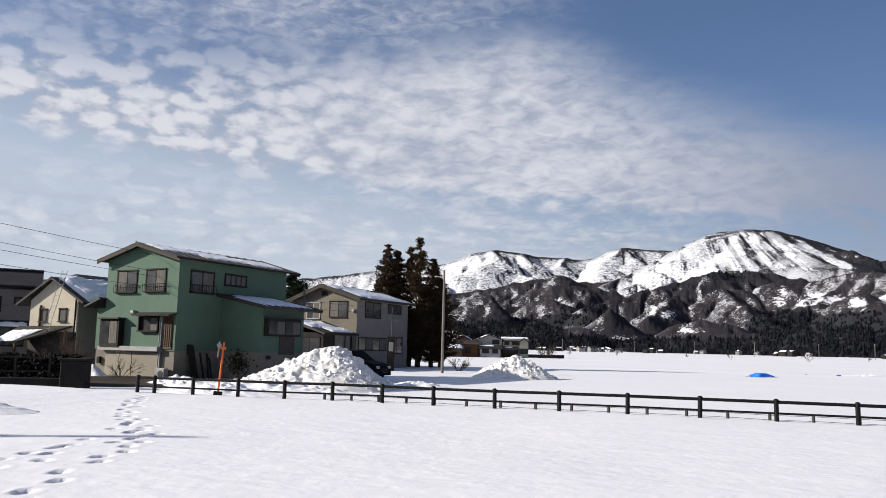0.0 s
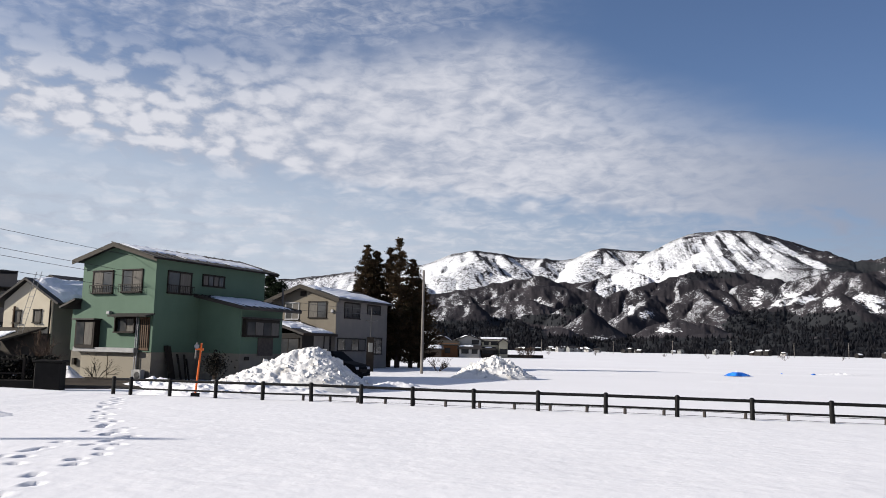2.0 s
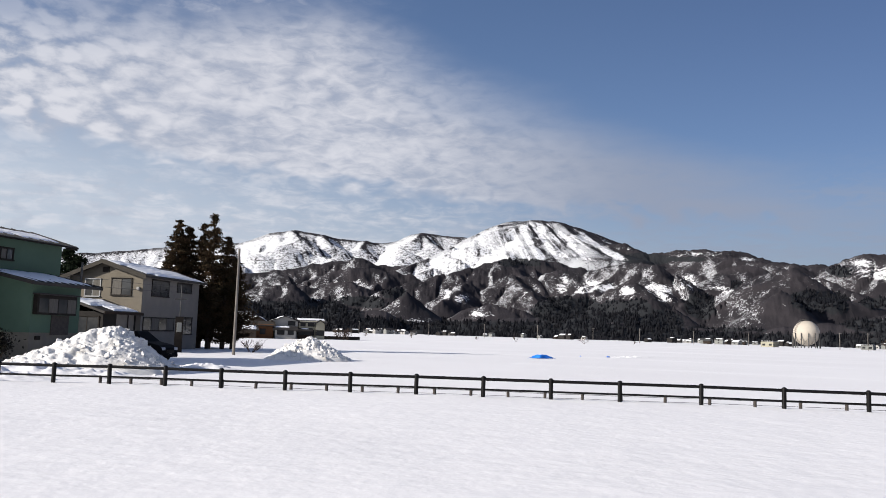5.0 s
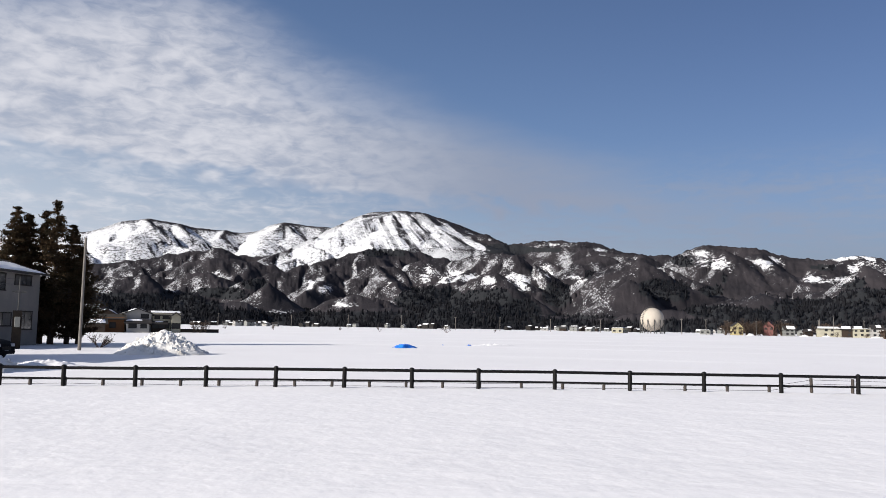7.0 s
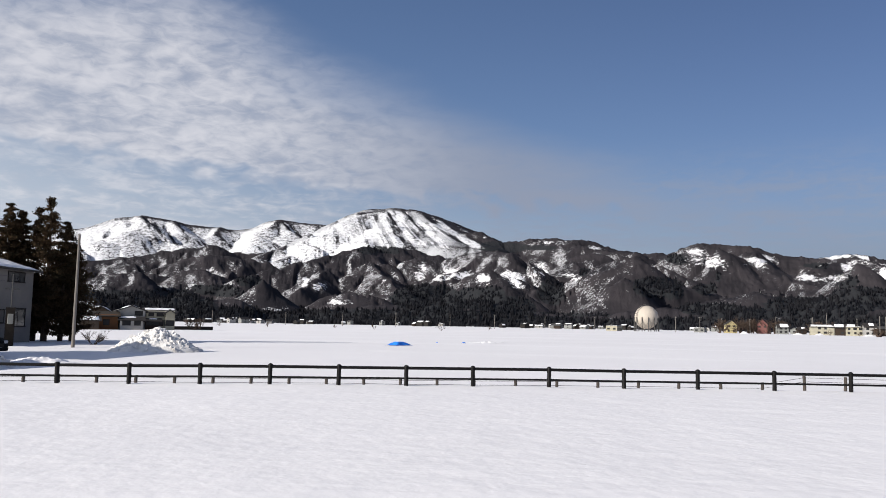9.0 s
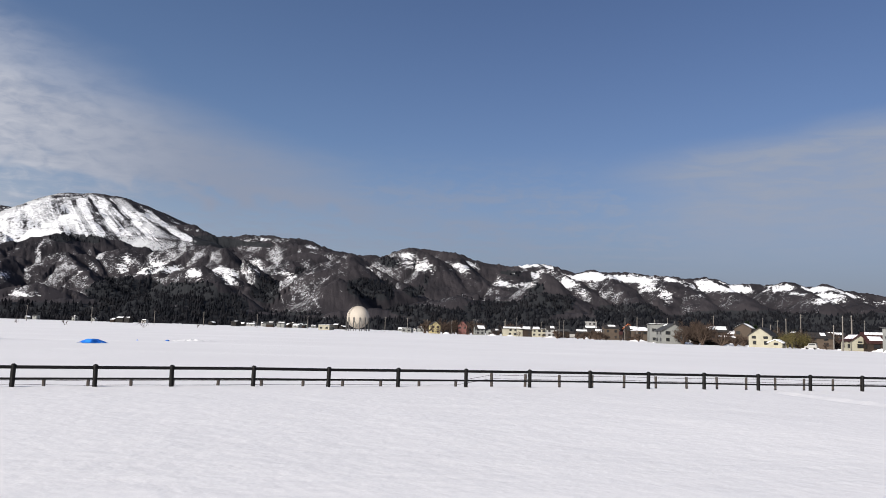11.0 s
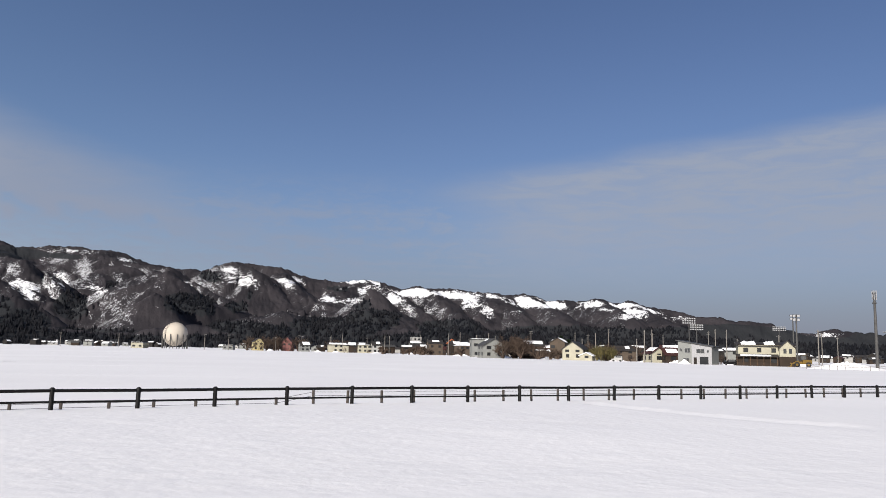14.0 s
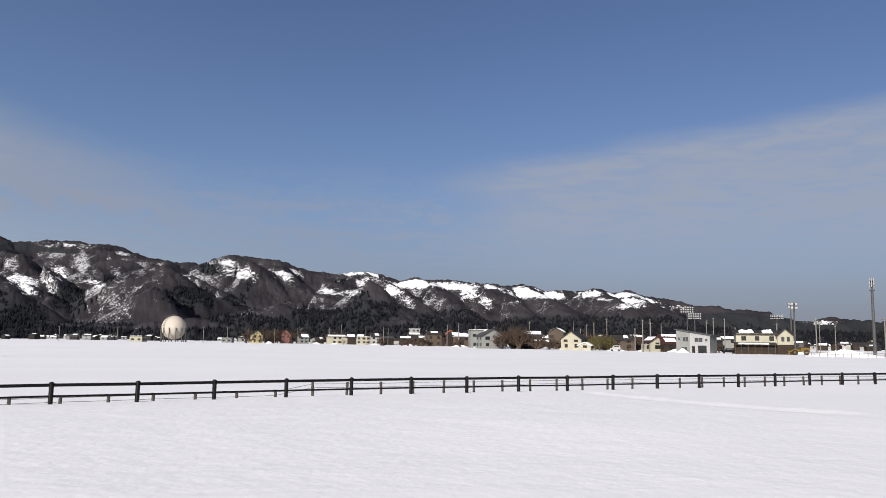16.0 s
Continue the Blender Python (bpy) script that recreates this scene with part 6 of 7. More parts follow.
def build_garden_edge():
    wall = thing("garden_wall", pose(-17.0, 36.4, YARD, 0, 0, 8), "low dark stone garden wall with a square pier", "wall")
    part("coping", boxed(-9.5, -0.2, 0.05, -0.2, 0.2, 0.42, bevel=0.03), "stone", wall)
    pier = part("pier", boxed(-0.25, -0.45, -0.2, 0.85, 0.45, 1.22, bevel=0.04), "stone", wall)
    part("cap", boxed(-0.33, -0.53, 1.22, 0.93, 0.53, 1.32, bevel=0.03), "stone", pier)
    f = thing("garden_fence", pose(-17.8, 36.5, YARD, 0, 0, 8), "dark slatted garden fence on the stone wall", "fence")
    for z in (0.7, 1.32):
        part("rail", boxed(-9.0, -0.03, z - 0.03, -0.1, 0.03, z + 0.03), "frame", f)
    for i in range(7):
        x = -9.0 + i * 1.48
        part("post", boxed(x - 0.05, -0.05, 0.3, x + 0.05, 0.05, 1.4), "frame", f)
    hedge = thing("hedge", pose(-22.0, 37.6, YARD, 0, 0, 8), "dark unclipped evergreen hedge behind the garden fence", "hedge", kind="stuff")
    rnd = random.Random(6)
    verts, faces = [], []
    for _ in range(9000):
        x = rnd.uniform(-5.5, 4.6)
        top = 1.15 + 0.35 * float(fbm(np.array(x * 0.9), np.array(1.0), 81, 3))
        c = Vector((x, rnd.gauss(0, 0.4), rnd.uniform(0.0, 1.0) ** 0.7 * top))
        d1 = Vector((rnd.gauss(0, 1), rnd.gauss(0, 1), rnd.gauss(0, 1))).normalized() * 0.1
        d2 = Vector((rnd.gauss(0, 1), rnd.gauss(0, 1), rnd.gauss(0, 1))).normalized() * 0.07
        b = len(verts)
        verts += [tuple(c - d1), tuple(c + d2), tuple(c + d1), tuple(c - d2)]
        faces.append((b, b + 1, b + 2, b + 3))
    sheet("leaves", verts, faces, "hedge", smooth=False).parent = hedge
    # cleared ground round the house
    n = 60
    xs, ys = np.meshgrid(np.linspace(-28, -12.2, n), np.linspace(36.9, 49.5, n), indexing="ij")
    dist = np.maximum(np.abs(xs + 20.1) / 7.9, np.abs(ys - 43.2) / 6.3)
    z = ground_z(xs, ys) + 0.05 * fbm(xs, ys, 83, 3) + 0.06 - 0.35 * smooth(0.72, 1.0, dist + 0.35 * (fbm(xs * 0.5, ys * 0.5, 84, 3) - 0.5))
    ob = sheet("yard", np.stack([xs, ys, z], -1).reshape(-1, 3), grid_faces(n, n), "soil")
    tagged(ob, "cleared brown earth yard between the houses", "yard", kind="structure")


build_garden_edge()


# ---- houses further off ----
def plain_house(x, y, turn, w, d, eave, ridge, wall, roof, label, kind="gable", snow=0.6, storeys=2, base=YARD, upper=None, group="", name="house", thick=0.18, wide=3):
    """A small house: x along its ridge, y its depth. Walls, roof, snow on the roof, windows, door."""
    # in the village, turn is counted from the line across the view over the field
    h = thing(name, pose(x, y, base, 0, 0, turn - (math.degrees(math.atan2(x, y)) if group else 0)), label, "house", group)
    e, rg = eave - base, ridge - base
    rnd = random.Random(int(x * 31 + y * 17))
    o = 0.5
    if kind == "flat":
        part("wall", boxed(-w / 2, -d / 2, -0.5, w / 2, d / 2, e), wall, h)
        part("roof", boxed(-w / 2 - 0.2, -d / 2 - 0.2, e, w / 2 + 0.2, d / 2 + 0.2, e + 0.3, bevel=0.03), roof, h)
        if snow:
            part("snow", boxed(-w / 2, -d / 2, e + 0.304, w / 2, d / 2, e + 0.304 + thick, bevel=0.08), "roof_snow", h)
    elif kind == "shed":
        part("wall", prism(bmesh.new(), [(-d / 2, -0.5), (d / 2, -0.5), (d / 2, rg - 0.1), (-d / 2, e)], -w / 2, w / 2), wall, h)
        part("roof", roof_slab(bmesh.new(), (-w / 2 - o, -d / 2 - o, e), (w / 2 + o, -d / 2 - o, e), (w / 2 + o, d / 2 + o, rg + 0.1), (-w / 2 - o, d / 2 + o, rg + 0.1), 0.2), roof, h)
    elif kind == "hip":
        part("wall", boxed(-w / 2, -d / 2, -0.5, w / 2, d / 2, e), wall, h)
        bm = bmesh.new()
        c = [bm.verts.new(p) for p in ((-w / 2 - o, -d / 2 - o, e), (w / 2 + o, -d / 2 - o, e), (w / 2 + o, d / 2 + o, e), (-w / 2 - o, d / 2 + o, e))]
        t = [bm.verts.new((-w / 6, 0, rg)), bm.verts.new((w / 6, 0, rg))]
        for f in ((c[0], c[1], t[1], t[0]), (c[1], c[2], t[1]), (c[2], c[3], t[0], t[1]), (c[3], c[0], t[0]), (c[3], c[2], c[1], c[0])):
            bm.faces.new(f)
        part("roof", bm, "roof_snow" if snow > 0.8 else roof, h, "roof under snow" if snow > 0.8 else "")
    else:
        part("wall", prism(bmesh.new(), [(-d / 2, -0.5), (d / 2, -0.5), (d / 2, e), (0, rg - 0.15), (-d / 2, e)], -w / 2, w / 2), wall, h)
        bm = roof_slab(bmesh.new(), (-w / 2 - o, -d / 2 - o, e - 0.2), (w / 2 + o, -d / 2 - o, e - 0.2), (w / 2 + o, 0, rg), (-w / 2 - o, 0, rg), 0.2)
        roof_slab(bm, (-w / 2 - o, 0, rg), (w / 2 + o, 0, rg), (w / 2 + o, d / 2 + o, e - 0.2), (-w / 2 - o, d / 2 + o, e - 0.2), 0.2)
        part("roof", bm, roof, h)
        z = lambda v: rg - (rg - e + 0.2) * abs(v) / (d / 2 + o)
        for sgn in (-1, 1):
            if snow > 0:
                a, b = -w / 2 - 0.2 + rnd.uniform(0, 1 - snow) * w, w / 2 + 0.2 - rnd.uniform(0, 1 - snow) * w * 0.5
                v0, v1 = sgn * (d / 2 + 0.2) * min(1, snow + 0.2), sgn * 0.15
                part("snow", snow_slab(bmesh.new(), [(a, v0, z(v0)), (b, v0, z(v0)), (b, v1, z(v1)), (a, v1, z(v1))], thick, x, 8, 5), "roof_snow", h)
    if upper:
        part("upper_cladding", boxed(-w / 2 - 0.02, -d / 2 - 0.02, e * 0.52, w / 2 + 0.02, d / 2 + 0.02, e - 0.02), upper, h)
        part("band", boxed(-w / 2 - 0.06, -d / 2 - 0.06, e * 0.5, w / 2 + 0.06, d / 2 + 0.06, e * 0.52), roof, h)
    for s in range(storeys):
        z0 = 0.9 + s * e / storeys
        z1 = min(z0 + 1.25, e - 0.2)
        for face in range(4):
            run = w if face < 2 else d
            n = max(1, int(run / wide))
            for i in range(n):
                u = -run / 2 + run * (i + 0.5) / n + rnd.uniform(-0.15, 0.15) * wide * 0.5
                hw = rnd.uniform(0.55, 0.95)
                if rnd.random() < 0.15:
                    continue
                if face == 0:
                    b = (u - hw, -d / 2 - 0.05, z0, u + hw, -d / 2, z1)
                elif face == 1:
                    b = (u - hw, d / 2, z0, u + hw, d / 2 + 0.05, z1)
                elif face == 2:
                    b = (-w / 2 - 0.05, u - hw, z0, -w / 2, u + hw, z1)
                else:
                    b = (w / 2, u - hw, z0, w / 2 + 0.05, u + hw, z1)
                win = part("window", boxed(*b), "frame", h)
                k = 0.02
                g = [b[0], b[1], b[2], b[3], b[4], b[5]]
                ax = 1 if face < 2 else 0
                sgn = -1 if face in (0, 2) else 1
                lo, hi = (g[ax] - k, g[ax] - 0.002) if sgn < 0 else (g[ax + 3] + 0.002, g[ax + 3] + k)
                g[ax], g[ax + 3] = lo, hi
                q = 1 - ax
                g[q], g[q + 3], g[2], g[5] = g[q] + 0.08, g[q + 3] - 0.08, g[2] + 0.08, g[5] - 0.08
                part("pane", boxed(*g), "dim_glass", win)
    return h


# the cluster beyond the cedars
plain_house(2.3, 180, 3, 3.6, 4.0, 1.7, 2.4, "wall_tan", "dark_metal", "small tan shed with a snowy roof", storeys=1, snow=0.9)
plain_house(4.4, 194, 95, 5.0, 4.6, 3.4, 4.8, "wall_tan", "dark_metal", "low tan house under a snowy roof", storeys=1, snow=0.9)
plain_house(5.6, 184, 4, 4.4, 5.0, 2.7, 3.5, "wall_orange", "fascia", "low orange-brown house with a dark roof", storeys=1, snow=0.0)
plain_house(10.6, 187, 92, 5.6, 5.6, 3.9, 4.9, "wall_white", "dark_metal", "white two-storey house with a low dark gable roof", snow=0.4, thick=0.1, wide=2)
plain_house(10.6, 182.6, 2, 4.6, 2.4, 1.9, 2.5, "wall_white", "dark_metal", "white single-storey front wing of a house", storeys=1, snow=0.3, thick=0.1, wide=1.8)
plain_house(16.6, 188, 4, 6.0, 5.6, 3.7, 4.5, "wall_cream", "dark_metal", "cream two-storey house with a low brown roof", snow=0.3, thick=0.1, wide=2)
plain_house(18.6, 185.0, 92, 1.4, 1.9, 3.4, 4.2, "wall_cream", "dark_metal", "narrow gabled porch of the cream house", storeys=2, snow=0.0, wide=1.5)
plain_house(15.0, 184.8, 2, 3.0, 1.2, 1.7, 2.2, "wall_brown", "dark_metal", "brown glazed veranda before a house", storeys=1, snow=0.3, thick=0.1, wide=1.5)
for bx, by, sd in ((23.5, 192, 31), (25.0, 193, 32), (26.6, 194, 33)):
    bare("garden_tree", bx, by, YARD, 3.6, 0.6, sd, "leafless garden tree by the cluster of houses", 5, 3, 0.06, "twig", "tree")
part_wall = thing("low_wall", pose(24, 195, YARD), "low dark garden wall in the snow", "wall")
part("wall", boxed(-4.5, -0.2, -0.3, 5.5, 0.2, 0.8), "stone", part_wall)

# the village to the east, from the tank to the edge
VILLAGE = "village houses"
plain_house(393, 399, 100, 7.0, 7.0, 5.6, 8.2, "wall_yellow", "dark_metal", "small yellow two-storey house with a gable", snow=0.0, group=VILLAGE)
plain_house(407, 384, 75, 7.0, 6.6, 5.8, 9.2, "wall_red", "roof_red", "small red two-storey house with a gable", snow=0.0, group=VILLAGE)
plain_house(400, 363, 15, 6.3, 6.0, 3.8, 6.2, "wall_grey", "dark_metal", "grey village house with a snowy roof", snow=0.7, group=VILLAGE)
plain_house(399, 333, 5, 13, 8, 4.6, 5.8, "wall_cream", "dark_metal", "long cream house at the field's edge", snow=0.6, group=VILLAGE)
plain_house(405, 326, 0, 7, 7, 4.2, 6.3, "wall_brown", "dark_metal", "dark brown village house under snow", snow=0.6, group=VILLAGE)
plain_house(410, 320, 5, 9.4, 7, 4.5, 6.0, "wall_cream", "dark_metal", "beige village house with a flat roof", kind="flat", snow=0.6, group=VILLAGE)
plain_house(407, 308, 10, 6, 7, 4.8, 7.0, "wall_white", "dark_metal", "white village house with a snowy roof", snow=0.45, group=VILLAGE)
plain_house(425, 297, 5, 8, 7, 3.6, 5.4, "dark_wall", "dark_metal", "dark low village house", snow=0.4, storeys=1, group=VILLAGE)
plain_house(420, 283, 8, 9, 7, 3.8, 5.8, "wall_tan", "dark_metal", "tan low village house", snow=0.5, storeys=1, group=VILLAGE)
plain_house(463, 316, 20, 6, 6, 11.0, 11.3, "wall_white", "wall_white", "tall white flat-roofed block", kind="flat", snow=0, storeys=4, group=VILLAGE)
plain_house(440, 300, 10, 9, 8, 6.2, 8.0, "wall_grey", "dark_metal", "grey two-storey house behind the first row", snow=0.45, group=VILLAGE)
plain_house(378, 245, 12, 8, 7, 6.2, 8.0, "wall_tan", "dark_metal", "tan two-storey village house", snow=0.3, group=VILLAGE)
plain_house(388, 240, 95, 6, 5, 6.4, 9.0, "wall_tan", "roof_orange", "house with a bright orange roof", snow=0.0, group=VILLAGE)
plain_house(374, 229, 15, 6, 6, 5.2, 7.4, "wall_brown", "dark_metal", "dark brown two-storey house", snow=0.5, group=VILLAGE)
plain_house(366, 218, 20, 9, 8, 5.0, 6.9, "wall_tan", "dark_metal", "tan house with a snow-covered hipped roof", kind="hip", snow=0.9, group=VILLAGE)
plain_house(306, 175, 10, 7, 7, 7.2, 8.1, "wall_grey", "dark_metal", "grey flat-roofed two-storey block", kind="flat", snow=0.45, group=VILLAGE)
plain_house(272, 150, 108, 8, 8.6, 4.6, 7.2, "wall_grey", "steel", "pale grey gabled house with a metal roof", snow=0.15, group=VILLAGE)
plain_house(290, 141, 6, 8, 7, 4.8, 6.9, "wall_brown", "dark_metal", "dark brown house with snow on the roof", snow=0.45, group=VILLAGE)
plain_house(288, 136, 5, 9, 5, 2.4, 3.4, "wall_brown", "dark_metal", "low brown shed with a snowy roof", snow=0.5, storeys=1, group=VILLAGE)
plain_house(292, 130.5, 80, 6.4, 6, 6.4, 8.2, "wall_tan", "dark_metal", "tan-brown two-storey house with snow on the roof", snow=0.9, group=VILLAGE)
plain_house(270, 114, 72, 7, 7.6, 3.6, 6.4, "wall_cream", "dark_metal", "bright cream gabled house", snow=0.0, group=VILLAGE)
plain_house(268, 108.6, 75, 4, 4.4, 1.6, 2.6, "wall_cream", "roof_snow", "small cream annex under snow", snow=0.0, storeys=1, group=VILLAGE)
plain_house(285, 101.5, 12, 8, 7, 3.6, 5.3, "wall_tan", "dark_metal", "tan house with brown trim boards", snow=0.4, group=VILLAGE)
plain_house(262, 82.6, 118, 6, 5.2, 2.8, 4.7, "wall_cream", "roof_red", "cream gabled house with a dark red roof", snow=0.5, group=VILLAGE)
plain_house(262, 77.5, 22, 5, 6, 2.4, 4.3, "wall_brown", "roof_red", "low dark red wing with a snowy roof", snow=0.5, storeys=1, group=VILLAGE)
grey_house = plain_house(242, 63, 72, 6.5, 10, 4.9, 6.6, "wall_grey", "steel", "pale grey two-storey house with a mono-pitch roof", kind="shed", snow=0, group=VILLAGE, wide=4, storeys=0)
part("cladding", prism(bmesh.new(), [(-5.0, -0.3), (0.9, -0.3), (0.9, 5.95), (-5.0, 5.1)], -3.29, -3.25), "grey_plastic", grey_house, "darker grey sheet cladding")
part("garage_opening", boxed(-3.33, -4.0, -0.2, -3.295, -1.5, 2.2), "dim_glass", grey_house, "dark open garage bay")
part("door", boxed(-3.33, -0.6, -0.2, -3.295, 0.3, 2.0), "frame", grey_house)
for y0, y1, z0, z1 in ((1.3, 3.0, 3.3, 4.7), (3.7, 4.5, 3.7, 4.6), (-2.9, -0.5, 3.2, 4.5), (-4.3, -3.6, 3.4, 4.2), (1.6, 3.4, 0.7, 1.8)):
    win = part("window", boxed(-3.34, y0, z0, -3.295, y1, z1), "alu", grey_house)
    for q in (0, 1):
        a = y0 + 0.06 + q * (y1 - y0 - 0.06) / 2
        part("pane", boxed(-3.36, a, z0 + 0.07, -3.342, a + (y1 - y0 - 0.18) / 2, z1 - 0.07), "glass", win)


def build_big_cream_house():
    h = plain_house(241.5, 44.2, 6, 15, 9, 5.4, 6.4, "wall_brown", "dark_metal", "large house, brown ground floor and cream upper floor", snow=0.0, group=VILLAGE, upper="wall_cream", wide=3.2)
    for x0, x1 in ((-6.6, -2.6), (-0.4, 2.4)):
        part("snow", snow_slab(bmesh.new(), [(x0, -3.6, 5.9), (x1, -3.6, 5.9), (x1, -0.4, 6.66), (x0, -0.4, 6.66)], 0.4, x1, 8, 5), "roof_snow", h, "slab of snow left on the roof")
    part("front_roof", roof_slab(bmesh.new(), (-8.2, -6.0, 2.7), (3.0, -6.0, 2.7), (3.0, -4.55, 3.3), (-8.2, -4.55, 3.3), 0.2), "dark_metal", h)
    part("snow", snow_slab(bmesh.new(), [(-7.0, -5.9, 2.75), (1.0, -5.9, 2.75), (1.0, -5.0, 3.12), (-7.0, -5.0, 3.12)], 0.12, 77, 10, 4), "roof_snow", h, "snow on the porch roof")
    part("gable_wing", prism(bmesh.new(), [(3.2, 0.0), (7.3, 0.0), (7.3, 5.2), (5.25, 7.0), (3.2, 5.2)], -5.6, -4.5, "y"), "wall_cream", h, "cream gabled wing")
    bm = roof_slab(bmesh.new(), (2.8, -6.0, 4.95), (2.8, -1.0, 4.95), (5.25, -1.0, 7.2), (5.25, -6.0, 7.2), 0.18)
    roof_slab(bm, (7.7, -6.0, 4.95), (7.7, -1.0, 4.95), (5.25, -1.0, 7.2), (5.25, -6.0, 7.2), 0.18)
    part("gable_roof", bm, "dark_metal", h)
    part("gable_base", boxed(3.1, -5.7, -0.3, 7.4, -4.5, 2.7), "wall_brown", h, "brown boarded ground floor")
    for u in (4.2, 5.6):
        part("window", boxed(u, -5.66, 3.6, u + 0.8, -5.6, 4.9), "glass", h)
    for i in range(7):
        part("porch_post", boxed(-8.0 + i * 1.75, -5.95, -0.3, -7.85 + i * 1.75, -5.8, 2.6), "door_wood", h)
    part("porch_wall", boxed(-8.0, -5.8, -0.3, 2.8, -5.6, 1.0), "wall_brown", h)


build_big_cream_house()

# scattered farmhouses along the foot of the hills
def far_hamlet():
    rnd = random.Random(9)
    looks = [("wall_white", "dark_metal"), ("dark_wall", "dark_metal"), ("wall_grey", "dark_metal"), ("dark_wall", "dark_metal"), ("wall_grey", "steel"), ("wall_brown", "steel")]
    spots = []
    for a0, a1, n in ((5.5, 8.5, 5), (9.0, 12.8, 20), (14, 29, 14), (30.5, 36, 26), (37, 38.5, 4), (40.5, 44, 4), (53, 60, 9), (80.5, 88, 14), (-2.5, 0.5, 2)):
        for _ in range(n):
            spots.append((rnd.uniform(a0, a1), rnd.uniform(840, 1100) if a0 < 50 else rnd.uniform(520, 780)))
    for a, r in spots:
        wall, roof = rnd.choice(looks)
        w, d = rnd.uniform(4.5, 9), rnd.uniform(4, 6.5)
        e = rnd.choice((2.4, 2.8, 4.2))
        plain_house(r * math.sin(radians(a)), r * math.cos(radians(a)), rnd.uniform(-60, 60), w, d, e, e + rnd.uniform(1.0, 1.9), wall, roof, "distant farmhouse under snow at the foot of the hills", snow=rnd.choice((0.9, 0.5, 0.3, 0.0, 0.7)), storeys=1 if e < 4 else 2, group="distant farmhouses", thick=0.15, wide=5)


far_hamlet()


def village_infill():
    """The second and third rows of the village: muted houses half hidden by the first row."""
    rnd = random.Random(19)
    looks = [("wall_white", "dark_metal"), ("wall_tan", "dark_metal"), ("wall_brown", "dark_metal"), ("wall_brown", "roof_red"), ("wall_grey", "steel"), ("dark_wall", "dark_metal"), ("dark_wall", "dark_metal")]
    for i in range(46):
        a = 48 + 39 * (i + rnd.random()) / 46
        near = np.interp(a, [48, 56, 60, 64, 75, 79, 82, 88], [560, 490, 400, 345, 300, 330, 520, 620])
        r = near + rnd.uniform(0, 90)
        wall, roof = rnd.choice(looks)
        e = rnd.choice((2.8, 3.2, 4.2, 4.8))
        plain_house(r * math.sin(radians(a)), r * math.cos(radians(a)), rnd.choice((0, 0, 90)) + rnd.uniform(-18, 18), rnd.uniform(5, 8.5), rnd.uniform(4.5, 6.5), e, e + rnd.uniform(1.1, 1.7), wall, roof, "muted village house in a back row with snow on the roof", snow=rnd.choice((0.7, 0.5, 0.3, 0.0)), storeys=1 if e < 4 else 2, group="village back rows", thick=0.15, wide=3.5)


village_infill()


# ---- the spherical gas holder ----
def build_tank():
    t = thing("gas_holder", pose(378, 466, YARD), "large spherical gas holder, off-white paint, on steel legs", "storage tank")
    bm = bmesh.new()
    bmesh.ops.create_uvsphere(bm, u_segments=48, v_segments=32, radius=8.5, matrix=Matrix.Translation((0, 0, 10.2)))
    part("shell", bm, "sphere", t, smooth=True)
    for i in range(12):
        a = i * math.tau / 12
        x, y = 8.75 * math.cos(a), 8.75 * math.sin(a)
        part("leg", rod(bmesh.new(), (x, y, -0.3), (x, y, 10.0), 0.36, 0.36, 10), "steel", t)
        b = a + math.tau / 12
        part("brace", rod(bmesh.new(), (x, y, 0.8), (8.75 * math.cos(b), 8.75 * math.sin(b), 6.5), 0.1, 0.1, 6), "steel", t)
    part("top_platform", boxed(-1.6, -1.6, 19.0, 1.6, 1.6, 19.5), "steel", t)
    for i in range(12):
        a = i / 11 * 1.5
        part("stair", boxed(-9.6 * math.cos(a) - 0.6, -0.7, 10.2 + 9.4 * math.sin(a) - 0.1, -9.6 * math.cos(a) + 0.4, 0.7, 10.2 + 9.4 * math.sin(a) + 0.1), "steel", t)


build_tank()
plain_house(352, 470, 40, 16, 8, 3.2, 4.0, "wall_cream", "dark_metal", "low works building beside the gas holder", kind="flat", snow=0.9, storeys=1)
plain_house(405, 440, 40, 14, 7, 2.6, 3.2, "wall_grey", "dark_metal", "low shed under snow beside the gas holder", kind="flat", snow=0.9, storeys=1)

# ---- masts, poles, floodlights on the east side ----
EASTPOLES = "village power poles"
for x, y, top in ((247, 81, 9.8), (314, 100, 12.2), (275, 93, 7.7), (321, 77, 12.7), (322, 73, 12.5), (307, 121, 10.5), (305, 126, 8.1), (400, 340, 10.5), (405, 300, 11), (430, 290, 12), (372, 232, 11.5), (330, 190, 10), (356, 215, 12)):
    utility_pole(x, y, top, 0.17, "grey concrete power pole among the village houses", (top - 0.5,), group=EASTPOLES, turn=30)
utility_pole(327, 41, 12.8, 0.2, "grey concrete power pole with cross arms and transformer", (12.2, 11.2), group=EASTPOLES, turn=80, gear=True)
for a, r in ((8.5, 620), (13.5, 640), (17.5, 560), (21.3, 540), (25.2, 600), (28.4, 560), (32, 600), (35.5, 610), (41.0, 520), (42.6, 520)):
    utility_pole(r * math.sin(radians(a)), r * math.cos(radians(a)), 9.5, 0.16, "distant power pole across the snowfield", (9.0,), group="field power poles", turn=-a)


